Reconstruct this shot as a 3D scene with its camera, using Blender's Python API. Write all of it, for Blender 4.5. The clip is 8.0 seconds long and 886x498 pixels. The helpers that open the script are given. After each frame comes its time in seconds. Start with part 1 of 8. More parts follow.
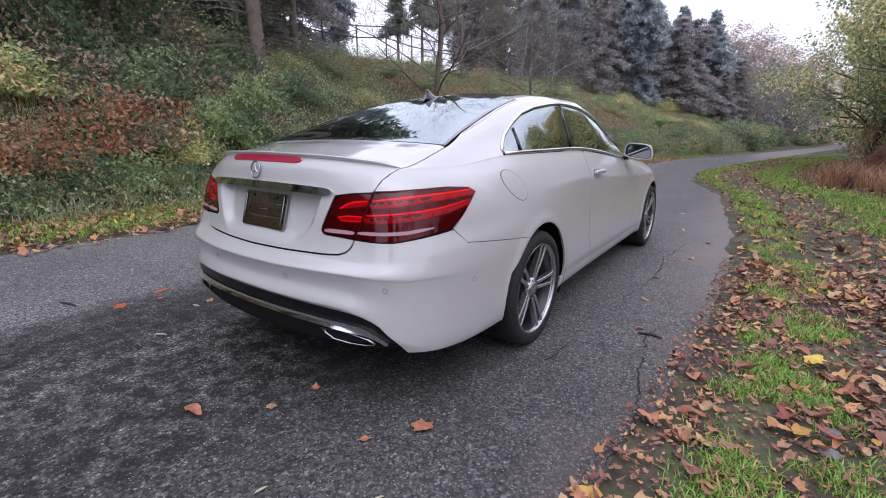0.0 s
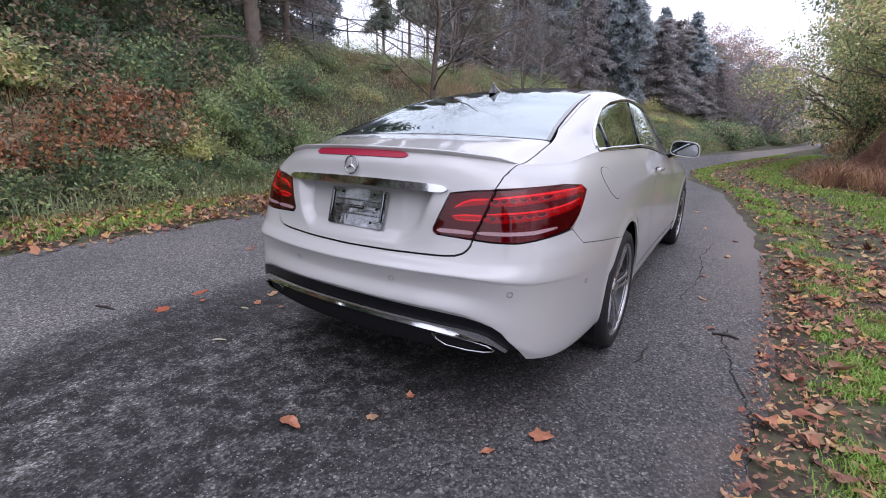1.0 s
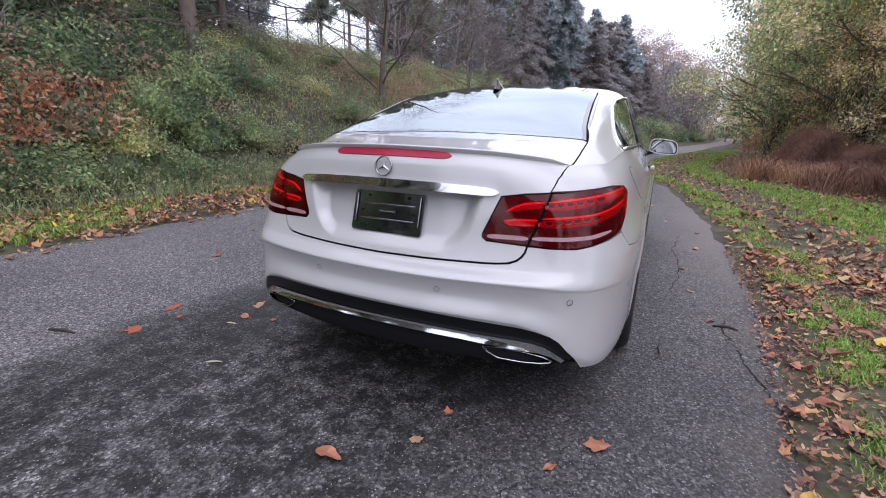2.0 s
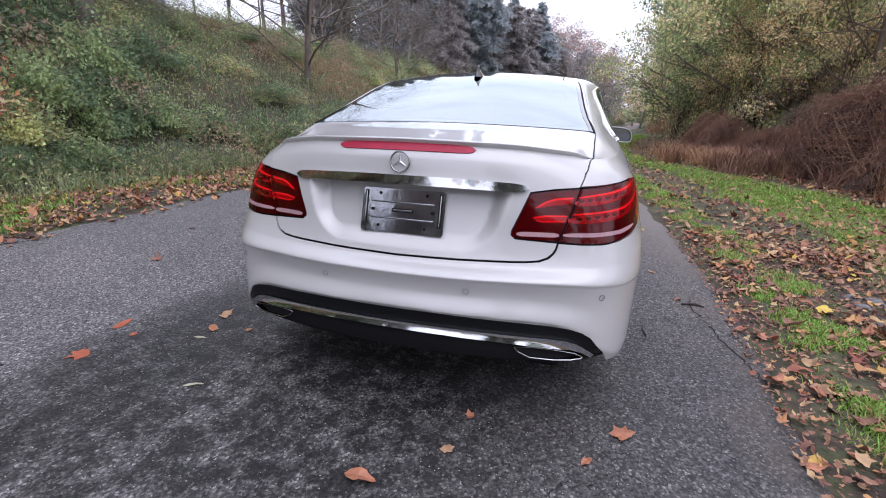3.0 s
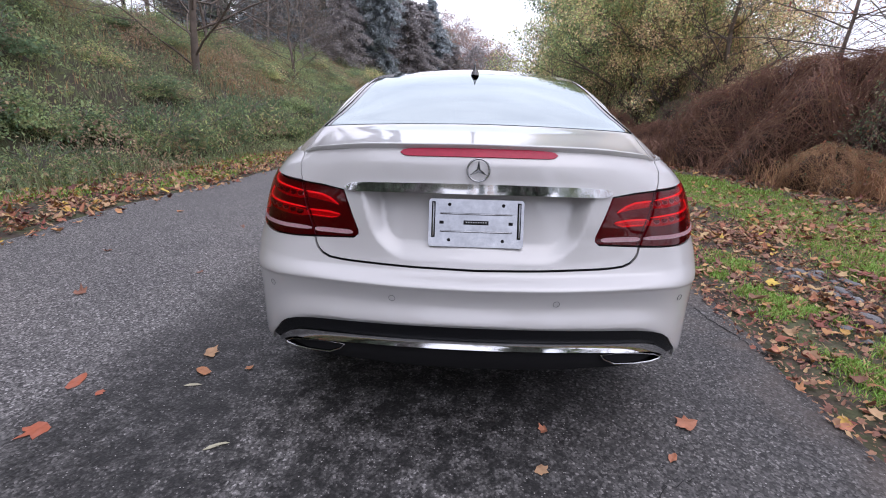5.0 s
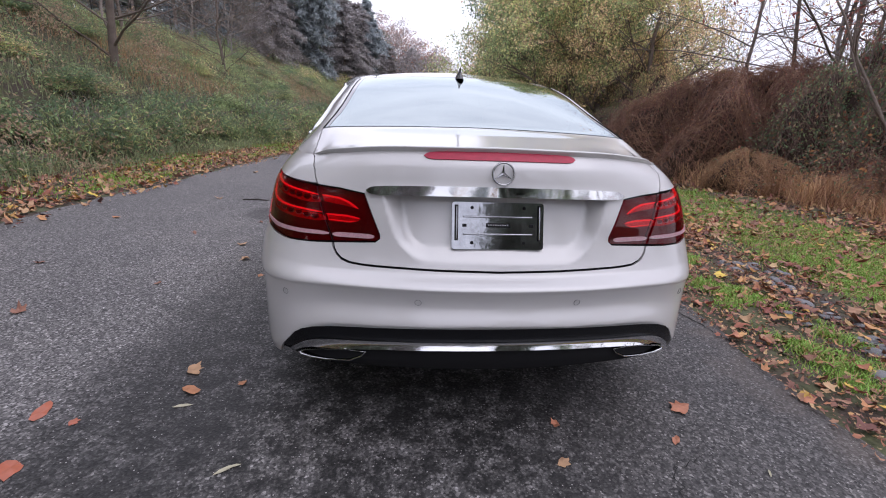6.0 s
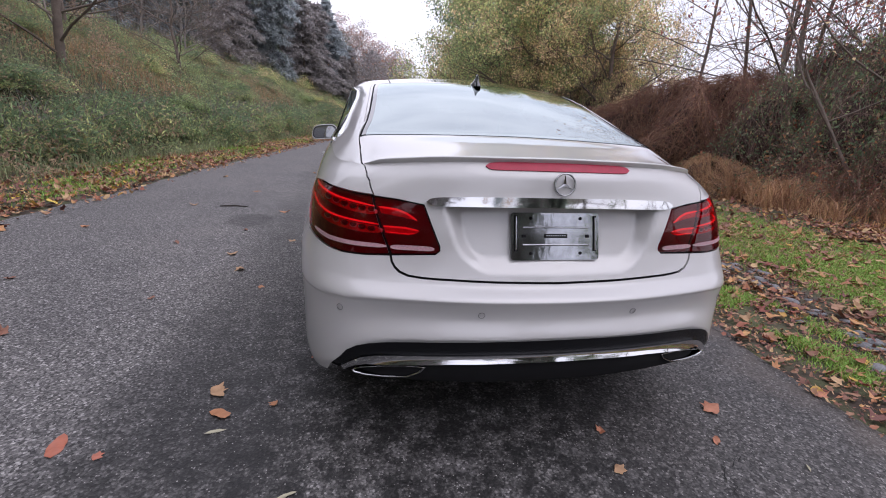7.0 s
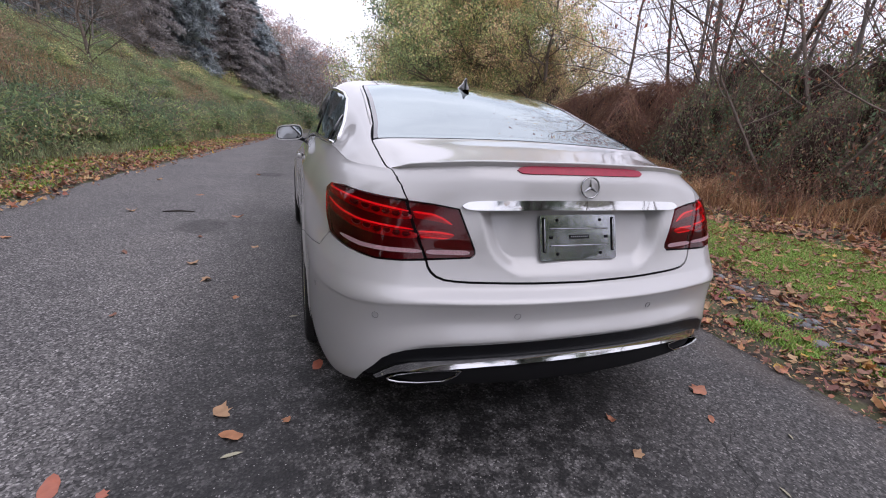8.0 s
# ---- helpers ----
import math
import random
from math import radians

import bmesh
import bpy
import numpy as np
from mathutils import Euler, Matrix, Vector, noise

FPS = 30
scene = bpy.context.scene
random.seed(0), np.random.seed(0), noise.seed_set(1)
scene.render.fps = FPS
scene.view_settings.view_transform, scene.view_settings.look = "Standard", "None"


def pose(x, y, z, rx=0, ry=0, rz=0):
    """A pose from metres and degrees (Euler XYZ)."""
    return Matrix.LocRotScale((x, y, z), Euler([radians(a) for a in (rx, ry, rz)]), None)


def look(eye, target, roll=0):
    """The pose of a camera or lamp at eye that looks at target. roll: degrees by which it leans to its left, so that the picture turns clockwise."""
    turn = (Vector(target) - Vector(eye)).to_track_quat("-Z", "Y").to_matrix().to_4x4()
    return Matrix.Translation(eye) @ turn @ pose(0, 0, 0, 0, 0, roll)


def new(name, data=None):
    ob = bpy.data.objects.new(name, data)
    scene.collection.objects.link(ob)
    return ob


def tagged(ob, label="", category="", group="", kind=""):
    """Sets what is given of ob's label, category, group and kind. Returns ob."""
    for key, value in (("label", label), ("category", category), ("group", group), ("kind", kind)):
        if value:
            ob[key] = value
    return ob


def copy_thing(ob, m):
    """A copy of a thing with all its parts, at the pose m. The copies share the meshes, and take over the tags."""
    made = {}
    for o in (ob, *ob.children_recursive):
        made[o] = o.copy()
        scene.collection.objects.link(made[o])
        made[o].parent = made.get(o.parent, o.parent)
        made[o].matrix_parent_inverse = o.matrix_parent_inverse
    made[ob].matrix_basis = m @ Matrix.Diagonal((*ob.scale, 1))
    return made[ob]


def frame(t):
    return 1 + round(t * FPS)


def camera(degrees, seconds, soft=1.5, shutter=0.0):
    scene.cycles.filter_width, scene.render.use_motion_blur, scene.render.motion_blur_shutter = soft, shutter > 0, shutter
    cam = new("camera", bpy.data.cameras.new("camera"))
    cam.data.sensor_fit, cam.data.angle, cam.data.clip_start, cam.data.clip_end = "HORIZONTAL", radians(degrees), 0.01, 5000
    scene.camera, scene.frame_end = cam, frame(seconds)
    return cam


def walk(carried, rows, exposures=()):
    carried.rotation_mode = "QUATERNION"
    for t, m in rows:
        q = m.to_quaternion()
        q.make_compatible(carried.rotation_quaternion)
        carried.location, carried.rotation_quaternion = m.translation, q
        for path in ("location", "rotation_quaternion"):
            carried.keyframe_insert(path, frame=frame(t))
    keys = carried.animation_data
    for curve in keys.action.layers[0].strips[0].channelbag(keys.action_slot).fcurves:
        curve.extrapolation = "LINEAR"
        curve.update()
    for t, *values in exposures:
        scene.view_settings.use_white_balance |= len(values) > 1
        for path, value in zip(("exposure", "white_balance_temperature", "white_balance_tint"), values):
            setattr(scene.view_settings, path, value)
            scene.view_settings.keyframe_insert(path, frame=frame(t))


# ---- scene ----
# The road runs along +y, the car stands on it with its nose towards +y, x = 0 is its centre line.
cam = camera(90.7, 8.0, soft=1.05)
PATH = [
    (0, (1.778, 0.343, 1.11), (0.646, 1.913, 0.608), 0.2),
    (0.5, (1.521, 0.217, 1.105), (0.411, 1.799, 0.594), 0.5),
    (1, (1.299, 0.127, 1.095), (0.239, 1.743, 0.581), 0.8),
    (1.5, (1.07, 0.084, 1.101), (0.131, 1.767, 0.566), 1.4),
    (1.7, (1.003, 0.062, 1.098), (0.104, 1.768, 0.576), 1.3),
    (2.8, (0.631, 0.025, 1.124), (0.048, 1.851, 0.541), 1.6),
    (3, (0.556, 0.013, 1.123), (0.039, 1.853, 0.534), 1.5),
    (3.5, (0.396, 0.021, 1.125), (0.03, 1.891, 0.52), 2.0),
    (4, (0.217, 0.037, 1.133), (-0.088, 1.918, 0.525), 1.0),
    (4.5, (0.075, 0.054, 1.138), (-0.118, 1.949, 0.528), 0.8),
    (5, (-0.049, 0.048, 1.137), (-0.127, 1.954, 0.537), 1.3),
    (5.2, (-0.123, 0.043, 1.136), (-0.114, 1.954, 0.546), 1.9),
    (6.3, (-0.407, 0.066, 1.135), (-0.165, 1.964, 0.553), 2.5),
    (6.5, (-0.472, 0.083, 1.138), (-0.199, 1.98, 0.564), 2.7),
    (7, (-0.643, 0.128, 1.142), (-0.267, 2.01, 0.577), 3.0),
    (7.5, (-0.778, 0.161, 1.14), (-0.285, 2.017, 0.582), 3.3),
    (8, (-0.946, 0.205, 1.137), (-0.294, 2.015, 0.59), 3.7),
]
walk(cam, [(t, look(eye, target, roll)) for t, eye, target, roll in PATH], exposures=[(0.0, 0.34, 5850, 22), (1.5, 0.36, 5850, 22), (3.0, 0.50, 5850, 21), (5.0, 0.40, 5950, 21), (6.5, 0.26, 6050, 22), (8.0, 0.20, 6100, 22)])

# ---- light: a bright overcast sky ----
SUN_UP, SUN_ROUND = radians(60), radians(138)
world = bpy.data.worlds.new("overcast_sky")
scene.world = world
world.use_nodes = True
wn, wl = world.node_tree.nodes, world.node_tree.links
wn.clear()
w_out = wn.new("ShaderNodeOutputWorld")
w_bg = wn.new("ShaderNodeBackground")
w_sky = wn.new("ShaderNodeTexSky")
w_sky.sky_type, w_sky.sun_disc = "NISHITA", False
w_sky.sun_elevation, w_sky.sun_rotation = SUN_UP, SUN_ROUND
w_sky.dust_density, w_sky.air_density = 3.0, 1.2
w_dim = wn.new("ShaderNodeMix")
w_dim.data_type, w_dim.blend_type = "RGBA", "MULTIPLY"
w_dim.inputs["Factor"].default_value = 1.0
wl.new(w_sky.outputs["Color"], w_dim.inputs["A"])
w_dim.inputs["B"].default_value = (0.10, 0.10, 0.10, 1)
w_co = wn.new("ShaderNodeTexCoord")
w_map = wn.new("ShaderNodeMapping")
w_map.inputs["Scale"].default_value = (1.4, 1.4, 4.5)
w_noise = wn.new("ShaderNodeTexNoise")
w_noise.inputs["Scale"].default_value, w_noise.inputs["Detail"].default_value = 1.6, 5.0
w_ramp = wn.new("ShaderNodeValToRGB")
w_ramp.color_ramp.elements[0].position, w_ramp.color_ramp.elements[1].position = 0.32, 0.66
w_ramp.color_ramp.elements[0].color = (0.69, 0.705, 0.74, 1)
w_ramp.color_ramp.elements[1].color = (0.98, 0.98, 0.99, 1)
wl.new(w_co.outputs["Generated"], w_map.inputs["Vector"])
wl.new(w_map.outputs["Vector"], w_noise.inputs["Vector"])
wl.new(w_noise.outputs["Fac"], w_ramp.inputs["Fac"])
w_sep = wn.new("ShaderNodeSeparateXYZ")
wl.new(w_co.outputs["Generated"], w_sep.inputs["Vector"])
w_up = wn.new("ShaderNodeMapRange")
w_up.inputs["From Min"].default_value, w_up.inputs["From Max"].default_value = 0.05, 1.0
w_up.inputs["To Min"].default_value, w_up.inputs["To Max"].default_value = 1.06, 1.42
wl.new(w_sep.outputs["Z"], w_up.inputs["Value"])
w_cie = wn.new("ShaderNodeMix")
w_cie.data_type, w_cie.blend_type = "RGBA", "MULTIPLY"
w_cie.inputs["Factor"].default_value = 1.0
wl.new(w_ramp.outputs["Color"], w_cie.inputs["A"])
wl.new(w_up.outputs["Result"], w_cie.inputs["B"])
w_mix = wn.new("ShaderNodeMix")
w_mix.data_type = "RGBA"
w_mix.inputs["Factor"].default_value = 0.88
wl.new(w_dim.outputs["Result"], w_mix.inputs["A"])
wl.new(w_cie.outputs["Result"], w_mix.inputs["B"])
wl.new(w_mix.outputs["Result"], w_bg.inputs["Color"])
w_bg.inputs["Strength"].default_value = 1.25
wl.new(w_bg.outputs["Background"], w_out.inputs["Surface"])

sun = new("sun", bpy.data.lights.new("sun", "SUN"))
sun.data.energy, sun.data.angle, sun.data.color = 0.62, radians(50), (1.0, 0.97, 0.93)
sun.matrix_world = look((0, 0, 30), (30 * math.sin(SUN_ROUND + math.pi) / math.tan(SUN_UP), 30 * math.cos(SUN_ROUND + math.pi) / math.tan(SUN_UP), 0))


# ---- materials ----
def material(name, color, rough=0.6, metal=0.0, vary=0.0, scale=8.0, fine=0.0, fine_scale=120.0, bump=0.0, bump_scale=60.0,
             per="none", hue=0.0, spec=0.5, coat=0.0, coat_rough=0.03, second=None, second_scale=2.0, second_at=0.5, second_soft=0.1, transmission=0.0, subsurface=0.0):
    """A principled surface with colour variation at two scales, fine relief and, if asked, a second colour in patches."""
    m = bpy.data.materials.new(name)
    m.use_nodes = True
    n, l = m.node_tree.nodes, m.node_tree.links
    b = n["Principled BSDF"]
    b.inputs["Roughness"].default_value, b.inputs["Metallic"].default_value = rough, metal
    b.inputs["Specular IOR Level"].default_value = spec
    b.inputs["Coat Weight"].default_value, b.inputs["Coat Roughness"].default_value = coat, coat_rough
    b.inputs["Transmission Weight"].default_value = transmission
    co = n.new("ShaderNodeTexCoord")
    base = n.new("ShaderNodeRGB")
    base.outputs[0].default_value = (*color, 1)
    out = base.outputs[0]

    def noise_at(s, detail=4.0):
        t = n.new("ShaderNodeTexNoise")
        t.inputs["Scale"].default_value, t.inputs["Detail"].default_value = s, detail
        l.new(co.outputs["Object"], t.inputs["Vector"])
        return t.outputs["Fac"]

    if second:
        ramp = n.new("ShaderNodeMapRange")
        ramp.inputs["From Min"].default_value, ramp.inputs["From Max"].default_value = second_at - second_soft, second_at + second_soft
        l.new(noise_at(second_scale, 6.0), ramp.inputs["Value"])
        mx = n.new("ShaderNodeMix")
        mx.data_type = "RGBA"
        l.new(ramp.outputs["Result"], mx.inputs["Factor"])
        l.new(out, mx.inputs["A"])
        mx.inputs["B"].default_value = (*second, 1)
        out = mx.outputs["Result"]

    def shift(out, fac, value, turn=0.0):
        hsv = n.new("ShaderNodeHueSaturation")
        rng = n.new("ShaderNodeMapRange")
        rng.inputs["To Min"].default_value, rng.inputs["To Max"].default_value = 1 - value, 1 + value
        l.new(fac, rng.inputs["Value"])
        l.new(rng.outputs["Result"], hsv.inputs["Value"])
        if turn:
            r2 = n.new("ShaderNodeMapRange")
            r2.inputs["To Min"].default_value, r2.inputs["To Max"].default_value = 0.5 - turn, 0.5 + turn
            l.new(fac, r2.inputs["Value"])
            l.new(r2.outputs["Result"], hsv.inputs["Hue"])
        l.new(out, hsv.inputs["Color"])
        return hsv.outputs["Color"]

    if vary:
        out = shift(out, noise_at(scale), vary * 1.6)
    if fine:
        out = shift(out, noise_at(fine_scale, 2.0), fine * 1.6)
    if per == "island":
        g = n.new("ShaderNodeNewGeometry")
        out = shift(out, g.outputs["Random Per Island"], 0.42, hue)
    elif per == "object":
        g = n.new("ShaderNodeObjectInfo")
        out = shift(out, g.outputs["Random"], 0.3, hue)
    l.new(out, b.inputs["Base Color"])
    if bump:
        bp = n.new("ShaderNodeBump")
        bp.inputs["Strength"].default_value, bp.inputs["Distance"].default_value = bump, 0.01
        l.new(noise_at(bump_scale), bp.inputs["Height"])
        l.new(bp.outputs["Normal"], b.inputs["Normal"])
    if subsurface:
        tr = n.new("ShaderNodeBsdfTranslucent")
        l.new(out, tr.inputs["Color"])
        ms = n.new("ShaderNodeMixShader")
        ms.inputs["Fac"].default_value = subsurface
        l.new(b.outputs["BSDF"], ms.inputs[1])
        l.new(tr.outputs["BSDF"], ms.inputs[2])
        l.new(ms.outputs["Shader"], n["Material Output"].inputs["Surface"])
    return m


def clear_cover(name, tint, gloss_rough=0.02, ior=1.5, gain=1.0, sheen=(0.8, 0.8, 0.8)):
    """A thin tinted cover: it lets tinted light through and mirrors at grazing angles."""
    m = bpy.data.materials.new(name)
    m.use_nodes = True
    n, l = m.node_tree.nodes, m.node_tree.links
    n.remove(n["Principled BSDF"])
    t = n.new("ShaderNodeBsdfTransparent")
    t.inputs["Color"].default_value = (*tint, 1)
    g = n.new("ShaderNodeBsdfGlossy")
    g.inputs["Roughness"].default_value = gloss_rough
    g.inputs["Color"].default_value = (*sheen, 1)
    f = n.new("ShaderNodeFresnel")
    f.inputs["IOR"].default_value = ior
    ms = n.new("ShaderNodeMixShader")
    k = n.new("ShaderNodeMath")
    k.operation, k.use_clamp = "MULTIPLY", True
    k.inputs[1].default_value = gain
    l.new(f.outputs["Fac"], k.inputs[0])
    l.new(k.outputs["Value"], ms.inputs["Fac"])
    l.new(t.outputs["BSDF"], ms.inputs[1])
    l.new(g.outputs["BSDF"], ms.inputs[2])
    l.new(ms.outputs["Shader"], n["Material Output"].inputs["Surface"])
    return m


M = {
    "paint": material("white_paint", (0.485, 0.480, 0.473), 0.35, 0.0, 0.02, 3.0, spec=0.5, coat=1.0, coat_rough=0.03),
    "gap": material("dark_gap", (0.010, 0.010, 0.011), 0.85, spec=0.15),
    "plastic": material("black_plastic", (0.006, 0.0065, 0.008), 0.33, 0, 0.1, 20, bump=0.15, bump_scale=400, spec=0.28),
    "gloss_black": material("gloss_black", (0.006, 0.007, 0.008), 0.06, spec=0.5, coat=1.0),
    "chrome": material("chrome", (0.68, 0.69, 0.70), 0.05, 1.0),
    "chrome_dark": material("dark_chrome", (0.36, 0.365, 0.37), 0.10, 1.0),
    "steel": material("pressed_steel", (0.33, 0.34, 0.355), 0.06, 1.0, 0.22, 26, 0.05, 140, bump=0.10, bump_scale=11),
    "alloy": material("silver_alloy", (0.50, 0.50, 0.51), 0.25, 0.9, 0.05, 30),
    "alloy_dark": material("grey_alloy", (0.045, 0.045, 0.048), 0.4, 0.7, 0.1, 30),
    "rubber": material("tyre_rubber", (0.012, 0.012, 0.013), 0.75, 0, 0.2, 25, bump=0.3, bump_scale=300),
    "glass": clear_cover("tinted_glass", (0.20, 0.24, 0.23), 0.01, 2.8, 1.95, (0.70, 0.78, 0.79)),
    "roof_glass": material("roof_glass", (0.006, 0.007, 0.008), 0.03, spec=0.5, coat=1.0),
    "lens": clear_cover("red_lens", (0.90, 0.15, 0.20), gain=0.95),
    "lamp_dark": material("smoked_red", (0.105, 0.008, 0.020), 0.3, spec=0.5, fine=0.2, fine_scale=90),
    "lamp_red": material("lamp_red", (0.62, 0.020, 0.036), 0.25, fine=0.3, fine_scale=150, bump=0.3, bump_scale=220),
    "lamp_glow": material("light_guide", (0.9, 0.05, 0.05), 0.25),
    "lamp_clear": material("lamp_clear", (0.44, 0.25, 0.28), 0.45, fine=0.3, fine_scale=200, bump=0.4, bump_scale=250),
    "brake_red": material("brake_red", (0.34, 0.016, 0.045), 0.35, fine=0.15, fine_scale=60, spec=0.3),
    "cabin": material("cabin_leather", (0.03, 0.03, 0.032), 0.6, 0, 0.1, 15),
    "mirror": material("mirror_glass", (0.42, 0.44, 0.46), 0.01, 1.0),
    "sensor_ring": material("sensor_ring", (0.16, 0.16, 0.16), 0.5),
    "disc": material("brake_disc", (0.13, 0.13, 0.135), 0.4, 1.0, 0.1, 30),
}
M["lamp_glow"].node_tree.nodes["Principled BSDF"].inputs["Emission Color"].default_value = (1.0, 0.05, 0.06, 1)
M["lamp_glow"].node_tree.nodes["Principled BSDF"].inputs["Emission Strength"].default_value = 0.35


# ---- building helpers ----
def part(name, data, mat, parent=None, label="", origin=None):
    """Links a bmesh or a mesh as one object under a thing. Its numbers are in the world's metres; origin: where its parent stands."""
    if isinstance(data, bmesh.types.BMesh):
        me = bpy.data.meshes.new(name)
        data.to_mesh(me)
        data.free()
    else:
        me = data
    if not me.materials:
        me.materials.append(mat)
    ob = new(name, me)
    if parent is not None:
        ob.parent = parent
    if origin is not None:
        me.transform(Matrix.Translation((-origin[0], -origin[1], -origin[2])))
    if label:
        ob["label"] = label
    return ob


def mesh_of(name, verts, faces, smooth=True):
    me = bpy.data.meshes.new(name)
    me.from_pydata([tuple(v) for v in verts], [], [tuple(f) for f in faces])
    if smooth:
        me.polygons.foreach_set("use_smooth", [True] * len(me.polygons))
    me.update()
    return me


def mesh_np(name, verts, faces, mats, smooth=False, index=None):
    """A mesh from numpy arrays: verts (n, 3), faces (m, 3) or (m, 4)."""
    me = bpy.data.meshes.new(name)
    k = faces.shape[1]
    me.vertices.add(len(verts))
    me.vertices.foreach_set("co", np.asarray(verts, np.float32).ravel())
    me.loops.add(faces.size)
    me.loops.foreach_set("vertex_index", np.asarray(faces, np.int32).ravel())
    me.polygons.add(len(faces))
    me.polygons.foreach_set("loop_start", np.arange(0, faces.size, k, dtype=np.int32))
    for m in mats:
        me.materials.append(m)
    if index is not None:
        me.polygons.foreach_set("material_index", np.asarray(index, np.int32))
    me.update(calc_edges=True)
    me.polygons.foreach_set("use_smooth", np.full(len(faces), smooth))
    me.validate()
    return me


def tube(points, radii, sides=8, closed=False, flat=1.0, cap=True):
    """Rings swept along points: verts and faces."""
    pts = [Vector(p) for p in points]
    n = len(pts)
    verts, faces = [], []
    up = Vector((0, 0, 1))
    for i, p in enumerate(pts):
        a = pts[(i + 1) % n] if closed or i + 1 < n else pts[i]
        b = pts[i - 1] if closed or i > 0 else pts[i]
        t = (a - b).normalized()
        side = t.cross(up)
        if side.length < 1e-4:
            side = t.cross(Vector((0, 1, 0)))
        side.normalize()
        over = side.cross(t)
        r = radii[i] if hasattr(radii, "__len__") else radii
        for k in range(sides):
            ang = 2 * math.pi * k / sides
            verts.append(p + side * (r * math.cos(ang)) + over * (r * flat * math.sin(ang)))
    last = n if closed else n - 1
    for i in range(last):
        for k in range(sides):
            a, b = i * sides + k, i * sides + (k + 1) % sides
            c, d = ((i + 1) % n) * sides + (k + 1) % sides, ((i + 1) % n) * sides + k
            faces.append((a, b, c, d))
    if cap and not closed:
        faces.append(tuple(range(sides - 1, -1, -1)))
        faces.append(tuple(range((n - 1) * sides, n * sides)))
    return verts, faces


def lathe(profile, seg=48, axis="x"):
    """Turns (radius, along) pairs about an axis."""
    verts, faces = [], []
    n = len(profile)
    for k in range(seg):
        a = 2 * math.pi * k / seg
        for r, h in profile:
            verts.append((h, r * math.cos(a), r * math.sin(a)))
    for k in range(seg):
        for i in range(n - 1):
            a, b = k * n + i, k * n + i + 1
            c, d = ((k + 1) % seg) * n + i + 1, ((k + 1) % seg) * n + i
            faces.append((a, b, c, d))
    return verts, faces


def rounded_box(size, bevel=0.01, seg=2, m=None):
    bm = bmesh.new()
    bmesh.ops.create_cube(bm, size=1.0)
    bmesh.ops.scale(bm, vec=size, verts=bm.verts)
    bmesh.ops.bevel(bm, geom=bm.edges[:], offset=bevel, segments=seg, profile=0.6, affect="EDGES")
    for f in bm.faces:
        f.smooth = True
    if m is not None:
        bmesh.ops.transform(bm, matrix=m, verts=bm.verts)
    return bm


# ---- curves of the car's surface ----
def pchip_cols(X, Y, x):
    """Monotone cubic through columns of knots X, Y (n, k) at x (n)."""
    h = np.diff(X, axis=1)
    h = np.where(h < 1e-6, 1e-6, h)
    dl = np.diff(Y, axis=1) / h
    m = np.zeros_like(Y)
    same = dl[:, :-1] * dl[:, 1:] > 0
    w1, w2 = 2 * h[:, 1:] + h[:, :-1], h[:, 1:] + 2 * h[:, :-1]
    with np.errstate(divide="ignore", invalid="ignore"):
        hm = (w1 + w2) / (w1 / dl[:, :-1] + w2 / dl[:, 1:])
    m[:, 1:-1] = np.where(same, hm, 0.0)
    m[:, 0], m[:, -1] = dl[:, 0], dl[:, -1]
    i = np.clip((X[:, 1:-1] <= x[:, None]).sum(1), 0, X.shape[1] - 2)
    r = np.arange(len(x))
    hh = h[r, i]
    t = np.clip((x - X[r, i]) / hh, -0.5, 1.5)
    return ((2 * t**3 - 3 * t**2 + 1) * Y[r, i] + (t**3 - 2 * t**2 + t) * hh * m[r, i]
            + (-2 * t**3 + 3 * t**2) * Y[r, i + 1] + (t**3 - t**2) * hh * m[r, i + 1])


def pchip(xk, yk, x):
    x = np.asarray(x, float)
    return pchip_cols(np.tile(np.asarray(xk, float), (len(x), 1)), np.tile(np.asarray(yk, float), (len(x), 1)), x)


def soften(a, n):
    """A running mean along the first axis, ends held."""
    for _ in range(3):
        p = np.concatenate([np.repeat(a[:1], n, 0), a, np.repeat(a[-1:], n, 0)])
        c = np.cumsum(np.concatenate([np.zeros((1, *a.shape[1:])), p]), 0)
        a = (c[2 * n + 1:] - c[:-2 * n - 1]) / (2 * n + 1)
    return a


def smooth_at(a, b, x):
    t = np.clip((x - a) / (b - a), 0, 1)
    return t * t * (3 - 2 * t)


AXLE_R, AXLE_F, WHEEL_R = 2.48, 5.23, 0.322
# plan of the flank and bumper at half height, from the middle of the tail to the middle of the nose
PLAN = [(0, 1.322), (0.2, 1.332), (0.4, 1.361), (0.55, 1.397), (0.66, 1.432), (0.74, 1.482), (0.80, 1.56), (0.845, 1.69), (0.87, 1.85), (0.884, 2.05),
        (0.892, 2.3), (0.893, 2.55), (0.887, 3.0), (0.882, 3.6), (0.882, 4.2), (0.887, 4.8), (0.889, 5.2), (0.875, 5.5), (0.825, 5.73), (0.71, 5.88), (0.5, 5.965), (0.25, 6.01), (0, 6.02)]
_p = np.array(PLAN)
_c = np.concatenate([[0], np.cumsum(np.linalg.norm(np.diff(_p, axis=0), axis=1))])
_t = np.linspace(0, _c[-1], 2400)
_xy = np.stack([pchip(_c, _p[:, 0], _t), pchip(_c, _p[:, 1], _t)], 1)
_m = _xy[1:121] * (-1, 1)
_e = _xy[-121:-1] * (-1, 1)
